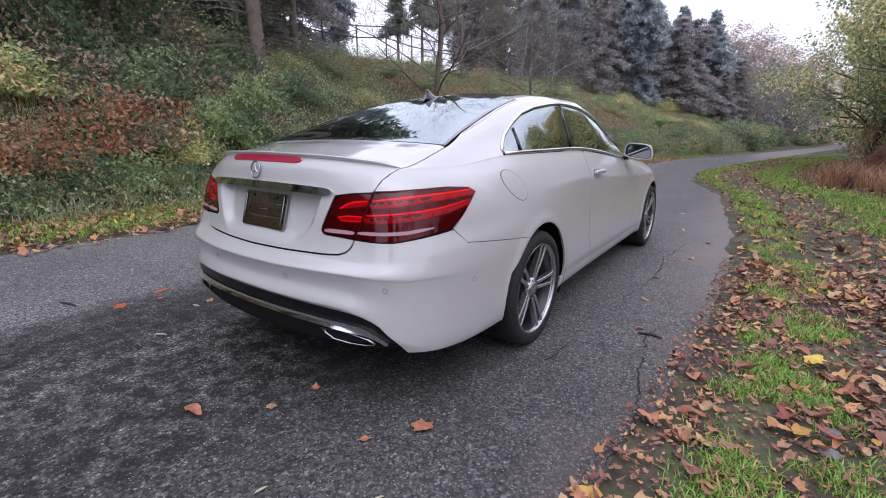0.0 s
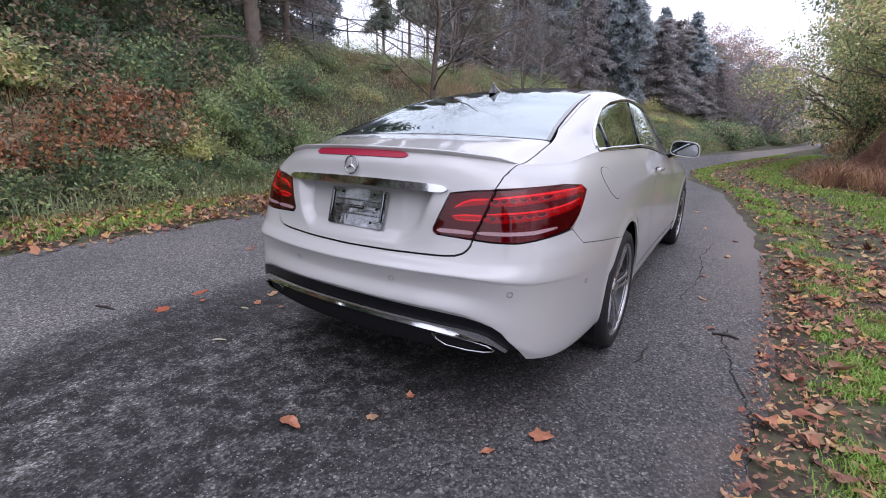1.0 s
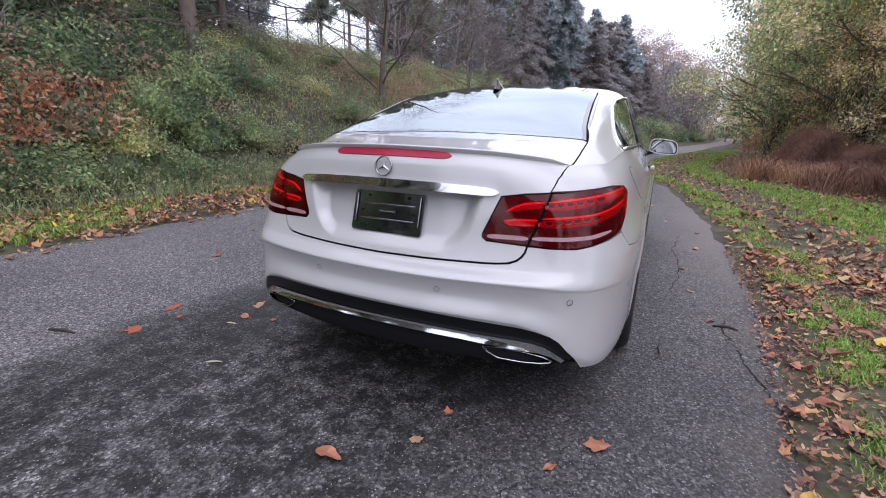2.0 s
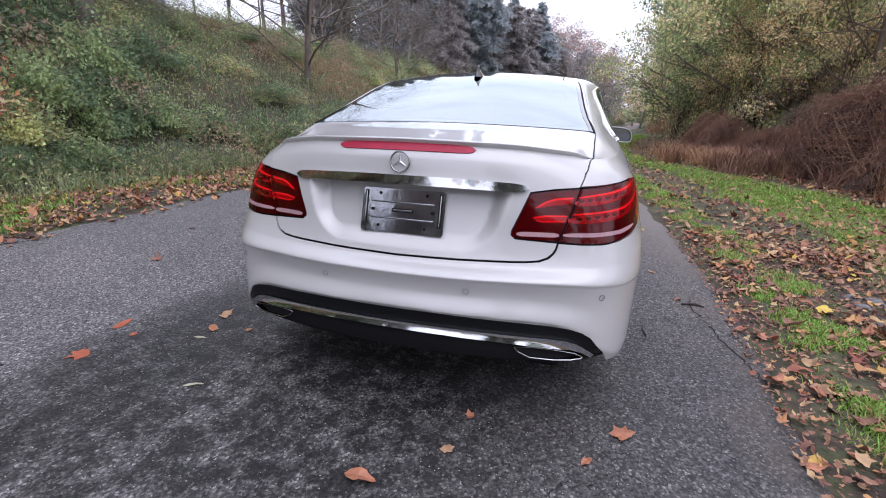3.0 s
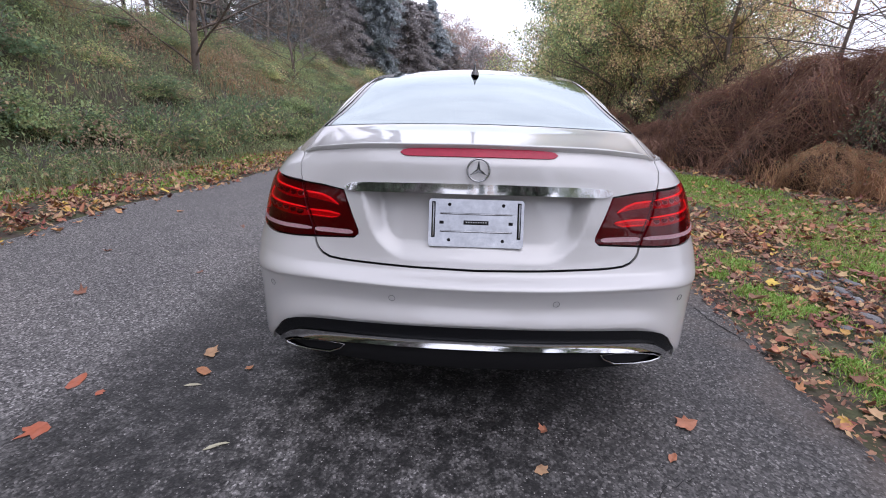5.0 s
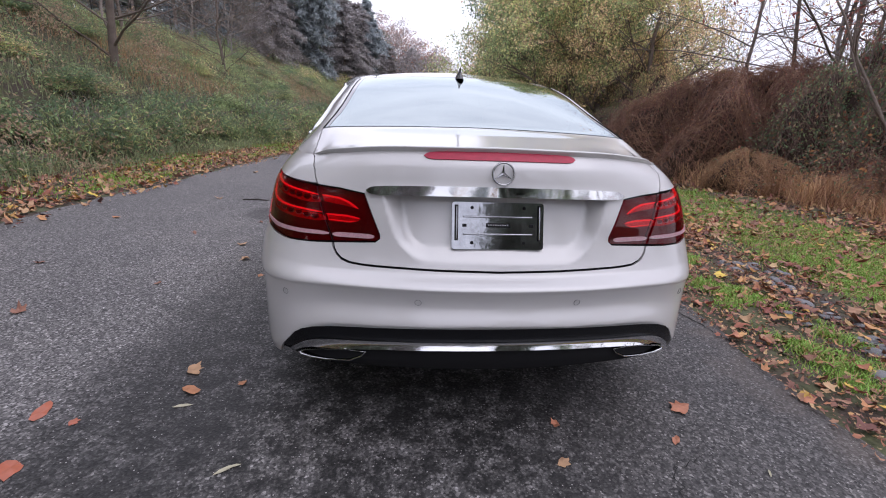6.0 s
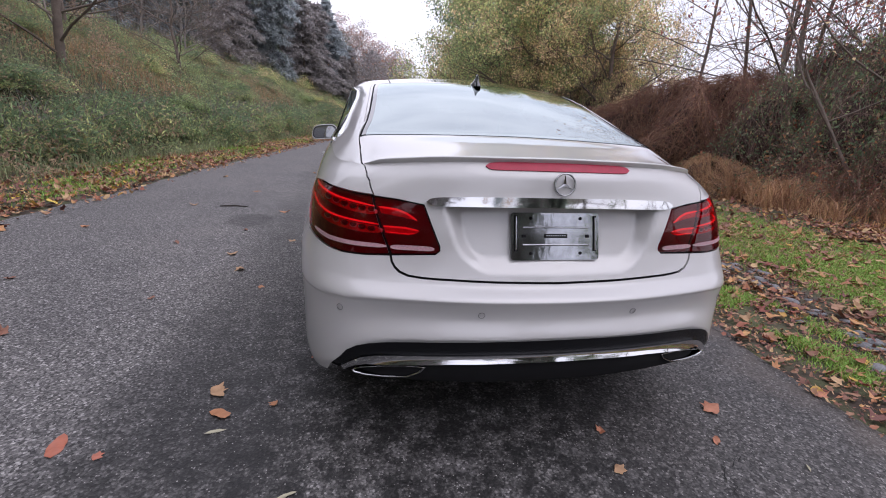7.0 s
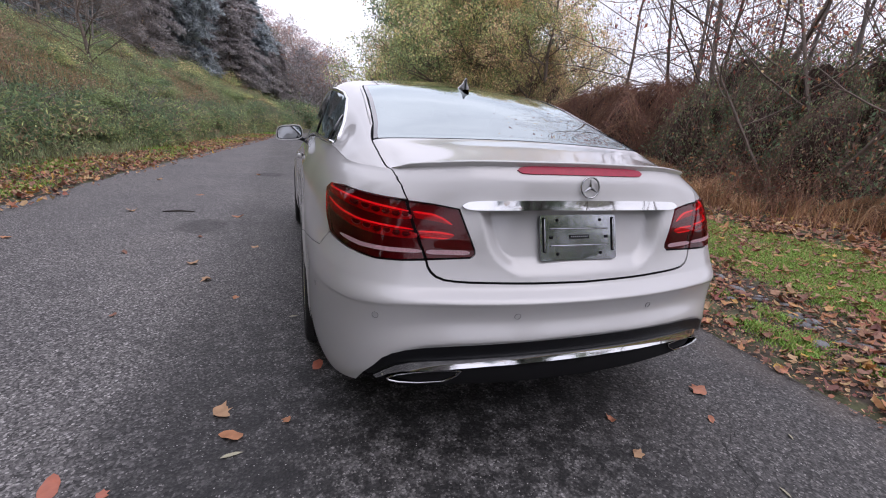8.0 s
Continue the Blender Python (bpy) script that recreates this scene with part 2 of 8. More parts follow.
_xy = soften(np.concatenate([_m[::-1], _xy, _e[::-1]]), 14)[120:-120]
_c = np.concatenate([[0], np.cumsum(np.linalg.norm(np.diff(_xy, axis=0), axis=1))])
S_END = float(_c[-1])
SG = np.linspace(0, S_END, 1600)
CX, CY = np.interp(SG, _c, _xy[:, 0]), np.interp(SG, _c, _xy[:, 1])
TX, TY = np.gradient(CX, SG), np.gradient(CY, SG)
_n = np.hypot(TX, TY)
NX, NY = TY / _n, -TX / _n
NX[0], NX[-1] = 0.0, 0.0

# upright sections: (place on the plan, heights, distances inwards)
COLS = [
    (0.00, (0.22, 0.378, 0.419, 0.47, 0.484, 0.54, 0.593, 0.602, 0.641, 0.73, 0.81, 0.89, 0.975, 1.036), (0.04, -0.008, 0.004, 0, -0.011, 0.01, -0.0018, -0.006, 0.05, 0.078, 0.088, 0.098, 0.106, 0.146)),
    (0.40, (0.22, 0.362, 0.409, 0.459, 0.474, 0.54, 0.593, 0.602, 0.641, 0.73, 0.81, 0.89, 0.97, 1.027), (0.04, -0.008, 0.004, 0, -0.011, 0.01, -0.0018, -0.006, 0.049, 0.078, 0.089, 0.104, 0.122, 0.163)),
    (0.60, (0.22, 0.335, 0.38, 0.442, 0.46, 0.53, 0.591, 0.6, 0.641, 0.73, 0.81, 0.89, 0.955, 1.008), (0.04, -0.008, 0.006, 0.003, -0.006, 0.01, -0.0008, -0.005, 0.04, 0.072, 0.087, 0.108, 0.138, 0.192)),
    (0.74, (0.24, 0.275, 0.31, 0.365, 0.395, 0.5, 0.581, 0.59, 0.655, 0.73, 0.81, 0.89, 0.945, 0.995), (0.05, 0.03, 0.02, 0.002, 0.004, 0.008, 0.003, 0, 0.028, 0.052, 0.072, 0.105, 0.146, 0.215)),
    (0.92, (0.235, 0.255, 0.27, 0.29, 0.33, 0.47, 0.576, 0.585, 0.66, 0.735, 0.81, 0.885, 0.935, 0.985), (0.035, 0.022, 0.014, 0.01, 0.006, 0.006, 0.002, 0, 0.012, 0.036, 0.055, 0.084, 0.122, 0.185)),
    (1.17, (0.23, 0.25, 0.265, 0.28, 0.32, 0.45, 0.55, 0.58, 0.665, 0.745, 0.815, 0.885, 0.935, 0.985), (0.035, 0.022, 0.014, 0.01, 0.006, 0.004, 0.0009, 0, 0.006, 0.027, 0.042, 0.064, 0.094, 0.145)),
    (1.58, (0.225, 0.245, 0.265, 0.29, 0.34, 0.45, 0.55, 0.58, 0.68, 0.76, 0.82, 0.885, 0.95, 1.02), (0.035, 0.022, 0.014, 0.009, 0.004, 0.002, 0.0005, 0, 0.004, 0.018, 0.033, 0.055, 0.084, 0.128)),
    (2.34, (0.18, 0.215, 0.25, 0.29, 0.34, 0.45, 0.55, 0.58, 0.68, 0.77, 0.845, 0.88, 0.945, 1.02), (0.06, 0.03, 0.018, 0.014, 0.006, 0.004, 0.0071, 0.008, 0.008, 0.007, 0.01, 0.024, 0.055, 0.097)),
    (3.71, (0.18, 0.215, 0.25, 0.29, 0.34, 0.45, 0.55, 0.58, 0.66, 0.72, 0.775, 0.8, 0.85, 0.914), (0.06, 0.03, 0.018, 0.014, 0.006, 0.004, 0.0071, 0.008, 0.008, 0.006, 0.008, 0.017, 0.038, 0.07)),
    (4.54, (0.18, 0.215, 0.25, 0.29, 0.34, 0.45, 0.53, 0.56, 0.63, 0.69, 0.74, 0.77, 0.81, 0.845), (0.06, 0.03, 0.02, 0.012, 0.006, 0.004, 0.004, 0.004, 0.004, 0.006, 0.012, 0.025, 0.055, 0.095)),
    (5.20, (0.18, 0.21, 0.25, 0.29, 0.34, 0.45, 0.52, 0.55, 0.6, 0.64, 0.68, 0.71, 0.74, 0.77), (0.05, 0.03, 0.015, 0.005, 0, 0, 0.0035, 0.005, 0.012, 0.025, 0.045, 0.07, 0.11, 0.16)),
    (S_END, (0.18, 0.21, 0.25, 0.29, 0.34, 0.45, 0.52, 0.55, 0.6, 0.64, 0.68, 0.71, 0.74, 0.765), (0.05, 0.03, 0.015, 0, 0, 0, 0.0035, 0.005, 0.01, 0.02, 0.035, 0.06, 0.1, 0.15)),
]
_k = np.array([c[0] for c in COLS])
ZT = soften(np.stack([pchip(_k, [c[1][i] for c in COLS], SG) for i in range(14)], 1), 14)
DT = soften(np.stack([pchip(_k, [c[2][i] for c in COLS], SG) for i in range(14)], 1), 14)


def flank(s, z, hollow=True):
    """Points of the body's sides, tail and nose: s runs round the plan (negative on the left), z is the height."""
    s, z = np.asarray(s, float), np.asarray(z, float)
    a = np.abs(s)
    i = a / S_END * (len(SG) - 1)
    j = np.clip(i.astype(int), 0, len(SG) - 2)
    f = np.clip(i - j, 0, 1)[:, None]
    Z, D = ZT[j] * (1 - f) + ZT[j + 1] * f, DT[j] * (1 - f) + DT[j + 1] * f
    d = pchip_cols(Z, D, np.minimum(z, Z[:, -1]))
    f = f[:, 0]
    cx, cy = CX[j] * (1 - f) + CX[j + 1] * f, CY[j] * (1 - f) + CY[j + 1] * f
    nx, ny = NX[j] * (1 - f) + NX[j + 1] * f, NY[j] * (1 - f) + NY[j + 1] * f
    # hollow for the plate, under the chrome bar
    if hollow:
        qx, qz = a - (0.335 + 0.32 * (z - 0.74) - 0.085), (0.694 + 0.085) - z
        rim = np.hypot(np.maximum(qx, 0), np.maximum(qz, 0)) + np.minimum(np.maximum(qx, qz), 0) - 0.085
        d = d + (0.034 + 0.17 * np.clip(z - 0.715, -0.03, 0.2)) * (1 - smooth_at(-0.030, 0.026, rim)) * (1 - smooth_at(0.880, 0.890, z)) * (a < 0.6)
    # wheel arch lips
    for ax in (AXLE_R, AXLE_F):
        r = np.hypot(cy - ax, z - WHEEL_R)
        d = d - 0.009 * np.exp(-((r - 0.362) / 0.030) ** 2) * (a > 0.8)
    return np.stack([np.sign(s + 1e-12) * (cx - nx * d), cy - ny * d, z + 0 * d], 1)


def s_at(axis, value, z, lo=0.0, hi=None):
    """The place on the plan at which the flank at height z has that x (tail) or y (side)."""
    k = (SG >= lo) & (SG <= (hi or 4.6))
    g = SG[k]
    p = flank(g, np.full(len(g), z))[:, 0 if axis == "x" else 1]
    return float(np.interp(value, np.maximum.accumulate(p), g))


def sx(x, z):
    return (s_at("x", x, z, 0, 1.3), z)


def sy(y, z):
    return (s_at("y", y, z, 0.3, 5.0), z)


# cross sections of the upper body: y, then (x, z) from the belt to the middle
TOPS = [
    (1.40, (0.62, 0.985), (0.60, 0.995), (0.56, 1.006), (0.50, 1.015), (0.42, 1.022), (0.22, 1.034), (0, 1.038)),
    (1.50, (0.63, 0.99), (0.61, 1.0), (0.57, 1.012), (0.51, 1.022), (0.43, 1.031), (0.22, 1.045), (0, 1.049)),
    (1.66, (0.66, 0.995), (0.65, 1.003), (0.63, 1.014), (0.56, 1.030), (0.44, 1.042), (0.22, 1.056), (0, 1.060)),
    (1.80, (0.71, 0.985), (0.68, 1.006), (0.635, 1.033), (0.58, 1.047), (0.45, 1.058), (0.22, 1.069), (0, 1.073)),
    (1.95, (0.745, 0.99), (0.70, 1.024), (0.655, 1.057), (0.625, 1.070), (0.46, 1.080), (0.22, 1.087), (0, 1.090)),
    (2.00, (0.748, 0.995), (0.699, 1.0345), (0.653, 1.073), (0.621, 1.088), (0.458, 1.1005), (0.22, 1.109), (0, 1.112)),
    (2.24, (0.762, 1.02), (0.695, 1.085), (0.645, 1.140), (0.600, 1.165), (0.45, 1.186), (0.22, 1.202), (0, 1.207)),
    (2.50, (0.775, 1.025), (0.715, 1.12), (0.650, 1.200), (0.580, 1.250), (0.45, 1.267), (0.22, 1.285), (0, 1.291)),
    (2.75, (0.782, 1.025), (0.726, 1.13), (0.652, 1.250), (0.575, 1.306), (0.45, 1.327), (0.22, 1.345), (0, 1.351)),
    (3.10, (0.79, 1.018), (0.735, 1.165), (0.672, 1.308), (0.582, 1.352), (0.45, 1.368), (0.22, 1.388), (0, 1.395)),
    (3.50, (0.797, 0.995), (0.74, 1.15), (0.678, 1.294), (0.60, 1.350), (0.45, 1.365), (0.22, 1.387), (0, 1.395)),
    (3.75, (0.80, 0.975), (0.75, 1.12), (0.680, 1.252), (0.60, 1.313), (0.45, 1.335), (0.22, 1.360), (0, 1.370)),
    (4.10, (0.806, 0.94), (0.765, 1.04), (0.70, 1.135), (0.62, 1.190), (0.45, 1.225), (0.22, 1.255), (0, 1.265)),
    (4.37, (0.812, 0.914), (0.79, 0.96), (0.745, 1.01), (0.66, 1.075), (0.45, 1.125), (0.22, 1.155), (0, 1.165)),
    (4.55, (0.81, 0.90), (0.79, 0.92), (0.75, 0.945), (0.68, 0.985), (0.45, 1.045), (0.22, 1.080), (0, 1.090)),
    (4.80, (0.805, 0.88), (0.78, 0.895), (0.74, 0.910), (0.66, 0.930), (0.45, 0.950), (0.22, 0.965), (0, 0.970)),
    (5.20, (0.79, 0.845), (0.76, 0.860), (0.70, 0.875), (0.62, 0.888), (0.45, 0.905), (0.22, 0.918), (0, 0.922)),
    (5.60, (0.70, 0.79), (0.66, 0.806), (0.60, 0.822), (0.53, 0.834), (0.42, 0.846), (0.20, 0.858), (0, 0.862)),
    (5.95, (0.45, 0.745), (0.42, 0.75), (0.38, 0.756), (0.33, 0.762), (0.26, 0.768), (0.13, 0.773), (0, 0.775)),
]
YG = np.linspace(1.40, 5.95, 1000)
_ky = [r[0] for r in TOPS]
GX = np.stack([pchip(_ky, [r[i + 1][0] for r in TOPS], YG) for i in range(7)], 1)
GZ = np.stack([pchip(_ky, [r[i + 1][1] for r in TOPS], YG) for i in range(7)], 1)
# the belt itself is the flank's upper edge
_top = flank(SG, ZT[:, -1])
_ok = (_top[:, 1] > 1.62) & (_top[:, 1] < 5.55) & (SG > 0.6) & (SG < 5.0)
_in = (YG > 1.66) & (YG < 5.5)
_bx, _bz = np.interp(YG, _top[_ok, 1], _top[_ok, 0]), np.interp(YG, _top[_ok, 1], _top[_ok, 2])
for i, w in enumerate((1.0, 0.55, 0.2)):
    GX[_in, i], GZ[_in, i] = GX[_in, i] + w * (_bx - GX[:, 0])[_in] if i else _bx[_in], GZ[_in, i] + w * (_bz - GZ[:, 0])[_in] if i else _bz[_in]
GX, GZ = soften(GX, 7), soften(GZ, 7)
GX[_in, 0], GZ[_in, 0] = _bx[_in], _bz[_in]
GX = np.concatenate([-GX, GX[:, 5::-1]], 1)
GZ = np.concatenate([GZ, GZ[:, 5::-1]], 1)
_u = np.arange(13.0)


def upper(y, u):
    """Points of the trunk deck, windows, roof and hood: u runs across from the left belt (0) over the middle (6) to the right belt (12)."""
    y, u = np.asarray(y, float), np.asarray(u, float)
    i = np.clip((y - YG[0]) / (YG[-1] - YG[0]) * (len(YG) - 1), 0, len(YG) - 1.001)
    j = i.astype(int)
    f = (i - j)[:, None]
    X, Z = GX[j] * (1 - f) + GX[j + 1] * f, GZ[j] * (1 - f) + GZ[j + 1] * f
    U = np.tile(_u, (len(y), 1))
    u = np.clip(u, 0, 12)
    x, z = pchip_cols(U, X, u), pchip_cols(U, Z, u)
    if LIP is not None:
        z = z + np.interp(np.abs(x), LIP[0], LIP[2]) * (1 - smooth_at(0.0, 0.30, y - np.interp(np.abs(x), LIP[0], LIP[1])))
    return np.stack([x, y, z], 1)


LIP = None


_ug = np.linspace(6, 12, 600)


def ux(y, x):
    """(y, u) of the point with that x."""
    p = upper(np.full(600, y), _ug)
    u = float(np.interp(abs(x), p[:, 0], _ug))
    return (y, u if x >= 0 else 12 - u)


def uz(y, z):
    """(y, u) of the point of the right side with that height."""
    p = upper(np.full(600, y), _ug)
    return (y, float(np.interp(-z, -p[:, 2], _ug)))


# how far the deck must drop to meet the lid's upper edge
_q = np.linspace(0, 0.86, 40)
_e = flank(_q, np.interp(_q, SG, ZT[:, -1]))
_e = _e[_e[:, 0] < 0.66]
LIP = (_e[:, 0], _e[:, 1], np.array([p[2] - upper([p[1]], [ux(p[1], p[0])[1]])[0][2] for p in _e]))


def other(poly, kind):
    """The same outline on the left side."""
    return [(-a, b) if kind == "s" else (a, 12 - b) for a, b in poly][::-1]


def _cut(poly, axis, at, keep_less):
    out = []
    n = len(poly)
    for i in range(n):
        p, q = poly[i], poly[(i + 1) % n]
        a, b = p[axis] - at, q[axis] - at
        if keep_less:
            a, b = -a, -b
        if a >= 0:
            out.append(p)
        if (a > 0 and b < 0) or (a < 0 and b > 0):
            t = a / (a - b)
            r = [p[0] + t * (q[0] - p[0]), p[1] + t * (q[1] - p[1])]
            r[axis] = at
            out.append(tuple(r))
    return out


def _area(p):
    return 0.5 * abs(sum(p[i][0] * p[(i + 1) % len(p)][1] - p[(i + 1) % len(p)][0] * p[i][1] for i in range(len(p))))


def panel(name, poly, surf, cell, mat, parent, label="", lift=0.0, skirt=0.012, origin=(0, 0, 0)):
    """A sheet on a surface, cut to an outline given in the surface's two numbers, with its edges turned in."""
    lo = [min(p[k] for p in poly) for k in (0, 1)]
    hi = [max(p[k] for p in poly) for k in (0, 1)]
    keys, uv, faces = {}, [], []

    def key(p):
        k = (round(p[0] * 1e6), round(p[1] * 1e6))
        if k not in keys:
            keys[k] = len(uv)
            uv.append(p)
        return keys[k]

    for i in range(math.floor(lo[0] / cell[0]), math.ceil(hi[0] / cell[0])):
        col = _cut(_cut(poly, 0, i * cell[0], False), 0, (i + 1) * cell[0], True)
        if len(col) < 3:
            continue
        c0, c1 = min(p[1] for p in col), max(p[1] for p in col)
        for j in range(math.floor(c0 / cell[1]), math.ceil(c1 / cell[1])):
            piece = _cut(_cut(col, 1, j * cell[1], False), 1, (j + 1) * cell[1], True)
            if len(piece) < 3 or _area(piece) < 1e-9:
                continue
            f = []
            for p in piece:
                k = key(p)
                if not f or (f[-1] != k and f[0] != k):
                    f.append(k)
            again = True
            while again and len(f) > 2:
                again = False
                for q in range(len(f)):
                    a, b, c = uv[f[q - 1]], uv[f[q]], uv[f[(q + 1) % len(f)]]
                    ab, bc = (b[0] - a[0], b[1] - a[1]), (c[0] - b[0], c[1] - b[1])
                    if f[q - 1] == f[(q + 1) % len(f)] or f[q - 1] == f[q] or (abs(ab[0] * bc[1] - ab[1] * bc[0]) < 1e-11 and ab[0] * bc[0] + ab[1] * bc[1] < 0):
                        f.pop(q)
                        again = True
                        break
            if len(f) > 2 and len(set(f)) == len(f):
                faces.append(f)
    uv = np.array(uv)
    P = surf(uv[:, 0], uv[:, 1])
    e = 1e-3
    du = surf(uv[:, 0] + e, uv[:, 1]) - surf(uv[:, 0] - e, uv[:, 1])
    dv = surf(uv[:, 0], uv[:, 1] + e) - surf(uv[:, 0], uv[:, 1] - e)
    N = np.cross(du, dv)
    N /= np.maximum(np.linalg.norm(N, axis=1), 1e-12)[:, None]
    mid = np.array([0.0, 3.6, 0.6])
    if (N * (P - mid)).sum() < 0:
        N = -N
    P = P + N * lift
    # turn all faces outwards
    flip = 0
    for f in faces[:40]:
        a, b, c = P[f[0]], P[f[1]], P[f[2]]
        flip += 1 if np.dot(np.cross(b - a, c - a), N[f[0]]) > 0 else -1
    if flip < 0:
        faces = [f[::-1] for f in faces]
    edge = {}
    for f in faces:
        for a, b in zip(f, f[1:] + f[:1]):
            edge[(a, b)] = edge.get((a, b), 0) + 1
    rim = [(a, b) for a, b in edge if (b, a) not in edge]
    verts, norms = list(P), [[N[k] for k in f] for f in faces]
    inner = {}
    for a, b in rim:
        for k in (a, b):
            if k not in inner:
                inner[k] = len(verts)
                verts.append(P[k] - N[k] * skirt)
        f = [b, a, inner[a], inner[b]]
        fn = np.cross(P[a] - P[b], -N[a])
        ln = np.linalg.norm(fn)
        faces.append(f)
        norms.append([fn / ln if ln > 1e-12 else N[a]] * 4)
    me = bpy.data.meshes.new(name)
    me.from_pydata([tuple(v) for v in verts], [], faces)
    me.polygons.foreach_set("use_smooth", [True] * len(me.polygons))
    if len(me.polygons) == len(faces):
        me.normals_split_custom_set([tuple(v) for f in norms for v in f])
    me.update()
    return part(name, me, mat, parent, label, origin)


# ---- the car ----
HOME = (0.0, 3.7, 0.0)
car = new("coupe_car")
car.location = HOME
tagged(car, "white two-door coupe with black glass roof parked on the asphalt lane", "car")
FS, FU = (0.022, 0.018), (0.025, 0.2)


def on_car(name, data, mat, label="", parent=None):
    return part(name, data, M[mat], parent or car, label, HOME)


def arch(ax, r, a0, a1, n=22):
    return [sy(ax - r * math.cos(a0 + (a1 - a0) * k / n), WHEEL_R + r * math.sin(a0 + (a1 - a0) * k / n)) for k in range(n + 1)]


def side(name, poly, mat="paint", label="", cell=FS, **kw):
    for p in (poly, other(poly, "s")):
        panel(name, p, flank, cell, M[mat], car, label, origin=HOME, **kw)


def top_z(s):
    return float(np.interp(abs(s), SG, ZT[:, -1]))


def top_edge(s0, s1, n):
    return [(s0 + (s1 - s0) * k / n, top_z(s0 + (s1 - s0) * k / n) - 0.0005) for k in range(n + 1)]


AR = 0.348
LINE_A = math.asin((0.625 - WHEEL_R) / AR)
BACK_ARCH = [sy(y, z) for y, z in ((2.088, 0.256), (2.086, 0.30), (2.092, 0.36), (2.108, 0.43), (2.130, 0.485))] + arch(AXLE_R, AR, math.asin((0.555 - WHEEL_R) / AR), LINE_A, 5)
lamp_bottom = [sx(0.549, 0.722), sx(0.62, 0.720), sx(0.70, 0.722), sx(0.765, 0.735), sy(1.735, 0.756), sy(1.80, 0.795)]
lamp_tip = [sy(1.912, 0.884), sy(1.88, 0.905)]
lamp_top = [sy(1.76, 0.912), sx(0.70, 0.908), sx(0.603, 0.899)]
insert_top = [sx(0.001, 0.470), sx(0.2, 0.468), sx(0.36, 0.4615), sx(0.46, 0.456), sx(0.56, 0.4475), sx(0.615, 0.439), sx(0.655, 0.424), sx(0.685, 0.402), sx(0.710, 0.368), sx(0.735, 0.335)]

half = insert_top + [sx(0.755, 0.285), sy(1.63, 0.270), sy(1.8, 0.252), sy(1.95, 0.252)] + BACK_ARCH + [sy(2.10, 0.650), sy(1.80, 0.690), sy(1.742, 0.748)]
half += [(a, b - 0.004) for a, b in lamp_bottom[3::-1]] + [sx(0.5475, 0.714), sx(0.545, 0.699), sx(0.5365, 0.683), sx(0.521, 0.668), sx(0.493, 0.657), sx(0.45, 0.6525), sx(0.41, 0.6505), sx(0.2, 0.647), sx(0.001, 0.645)]
panel("rear_bumper", half[:-1] + [(0.0, 0.645)] + other(half[1:-1], "s") + [(0.0, 0.470)], flank, (0.022, 0.006), M["paint"], car, "", origin=HOME)

# lid: its upright face and its deck
_rim = flank(SG, np.interp(SG, SG, ZT[:, -1]) - 0.0005)
_tail = SG < 1.1
s_seam, s_wing = (float(np.interp(x, np.maximum.accumulate(_rim[_tail, 0]), SG[_tail])) for x in (0.629, 0.6345))
half = [(0.0, 0.652), sx(0.2, 0.654), sx(0.405, 0.6575), sx(0.45, 0.6595), sx(0.488, 0.6635), sx(0.514, 0.6735), sx(0.5290, 0.687), sx(0.5375, 0.702), sx(0.5410, 0.719), sx(0.405, 0.727), sx(0.389, 0.740), sx(0.389, 0.755), sx(0.440, 0.884)]
half += [sx(0.52, 0.896), sx(0.5945, 0.902), sx(0.608, 0.945), sx(0.6155, 0.966), sx(0.6215, 0.982)] + top_edge(s_seam, 0.0, 30)
lid = panel("boot_lid", half[:-1] + [(0.0, top_z(0) - 0.0005)] + other(half[1:-1], "s"), flank, (0.011, 0.009), M["paint"], car, "white boot lid with a hollow for the plate", origin=HOME)
lip = flank(np.linspace(s_seam, 0, 14), [top_z(q) for q in np.linspace(s_seam, 0, 14)])
lip = [(p[1], p[0]) for p in lip]
rear_edge = lip + [(y, -x) for y, x in lip[-2::-1]]
SEAM_X = lip[0][1]
deck = [ux(y, x) for y, x in rear_edge] + [ux(1.72, -0.6325), ux(1.80, -0.6355), ux(1.87, -0.6375), ux(1.932, -0.639)] + [ux(1.932 - 0.006 * (1 - (x / 0.63) ** 2), x) for x in np.linspace(-0.6, 0.6, 13)] + [ux(1.932, 0.639), ux(1.87, 0.6375), ux(1.80, 0.6355), ux(1.72, 0.6325)]
panel("boot_deck", deck, upper, FU, M["paint"], lid, "", origin=HOME)

# rear wings
DOOR_R = [(3.262, 1.0), (3.266, 0.9), (3.272, 0.75), (3.28, 0.6), (3.30, 0.48), (3.34, 0.38), (3.39, 0.315), (3.42, 0.292)]
wing = [sx(0.6005, 0.905), sx(0.6132, 0.945), sx(0.6207, 0.966), sx(0.6267, 0.982)] + top_edge(s_wing, sy(3.262, 1.0)[0], 60) + [sy(*p) for p in DOOR_R[1:]] + [sy(3.0, 0.290)]
B0 = math.asin((0.288 - WHEEL_R) / AR)
wing += arch(AXLE_R, AR, math.pi - B0, LINE_A + 0.012, 30) + [sy(2.10, 0.653), sy(1.80, 0.693), sy(1.745, 0.752)]
wing += [(a + 0.003, b) for a, b in [lamp_bottom[-1], *lamp_tip]] + [(a, b + 0.003) for a, b in lamp_top[:-1]]
side("rear_wing", wing)
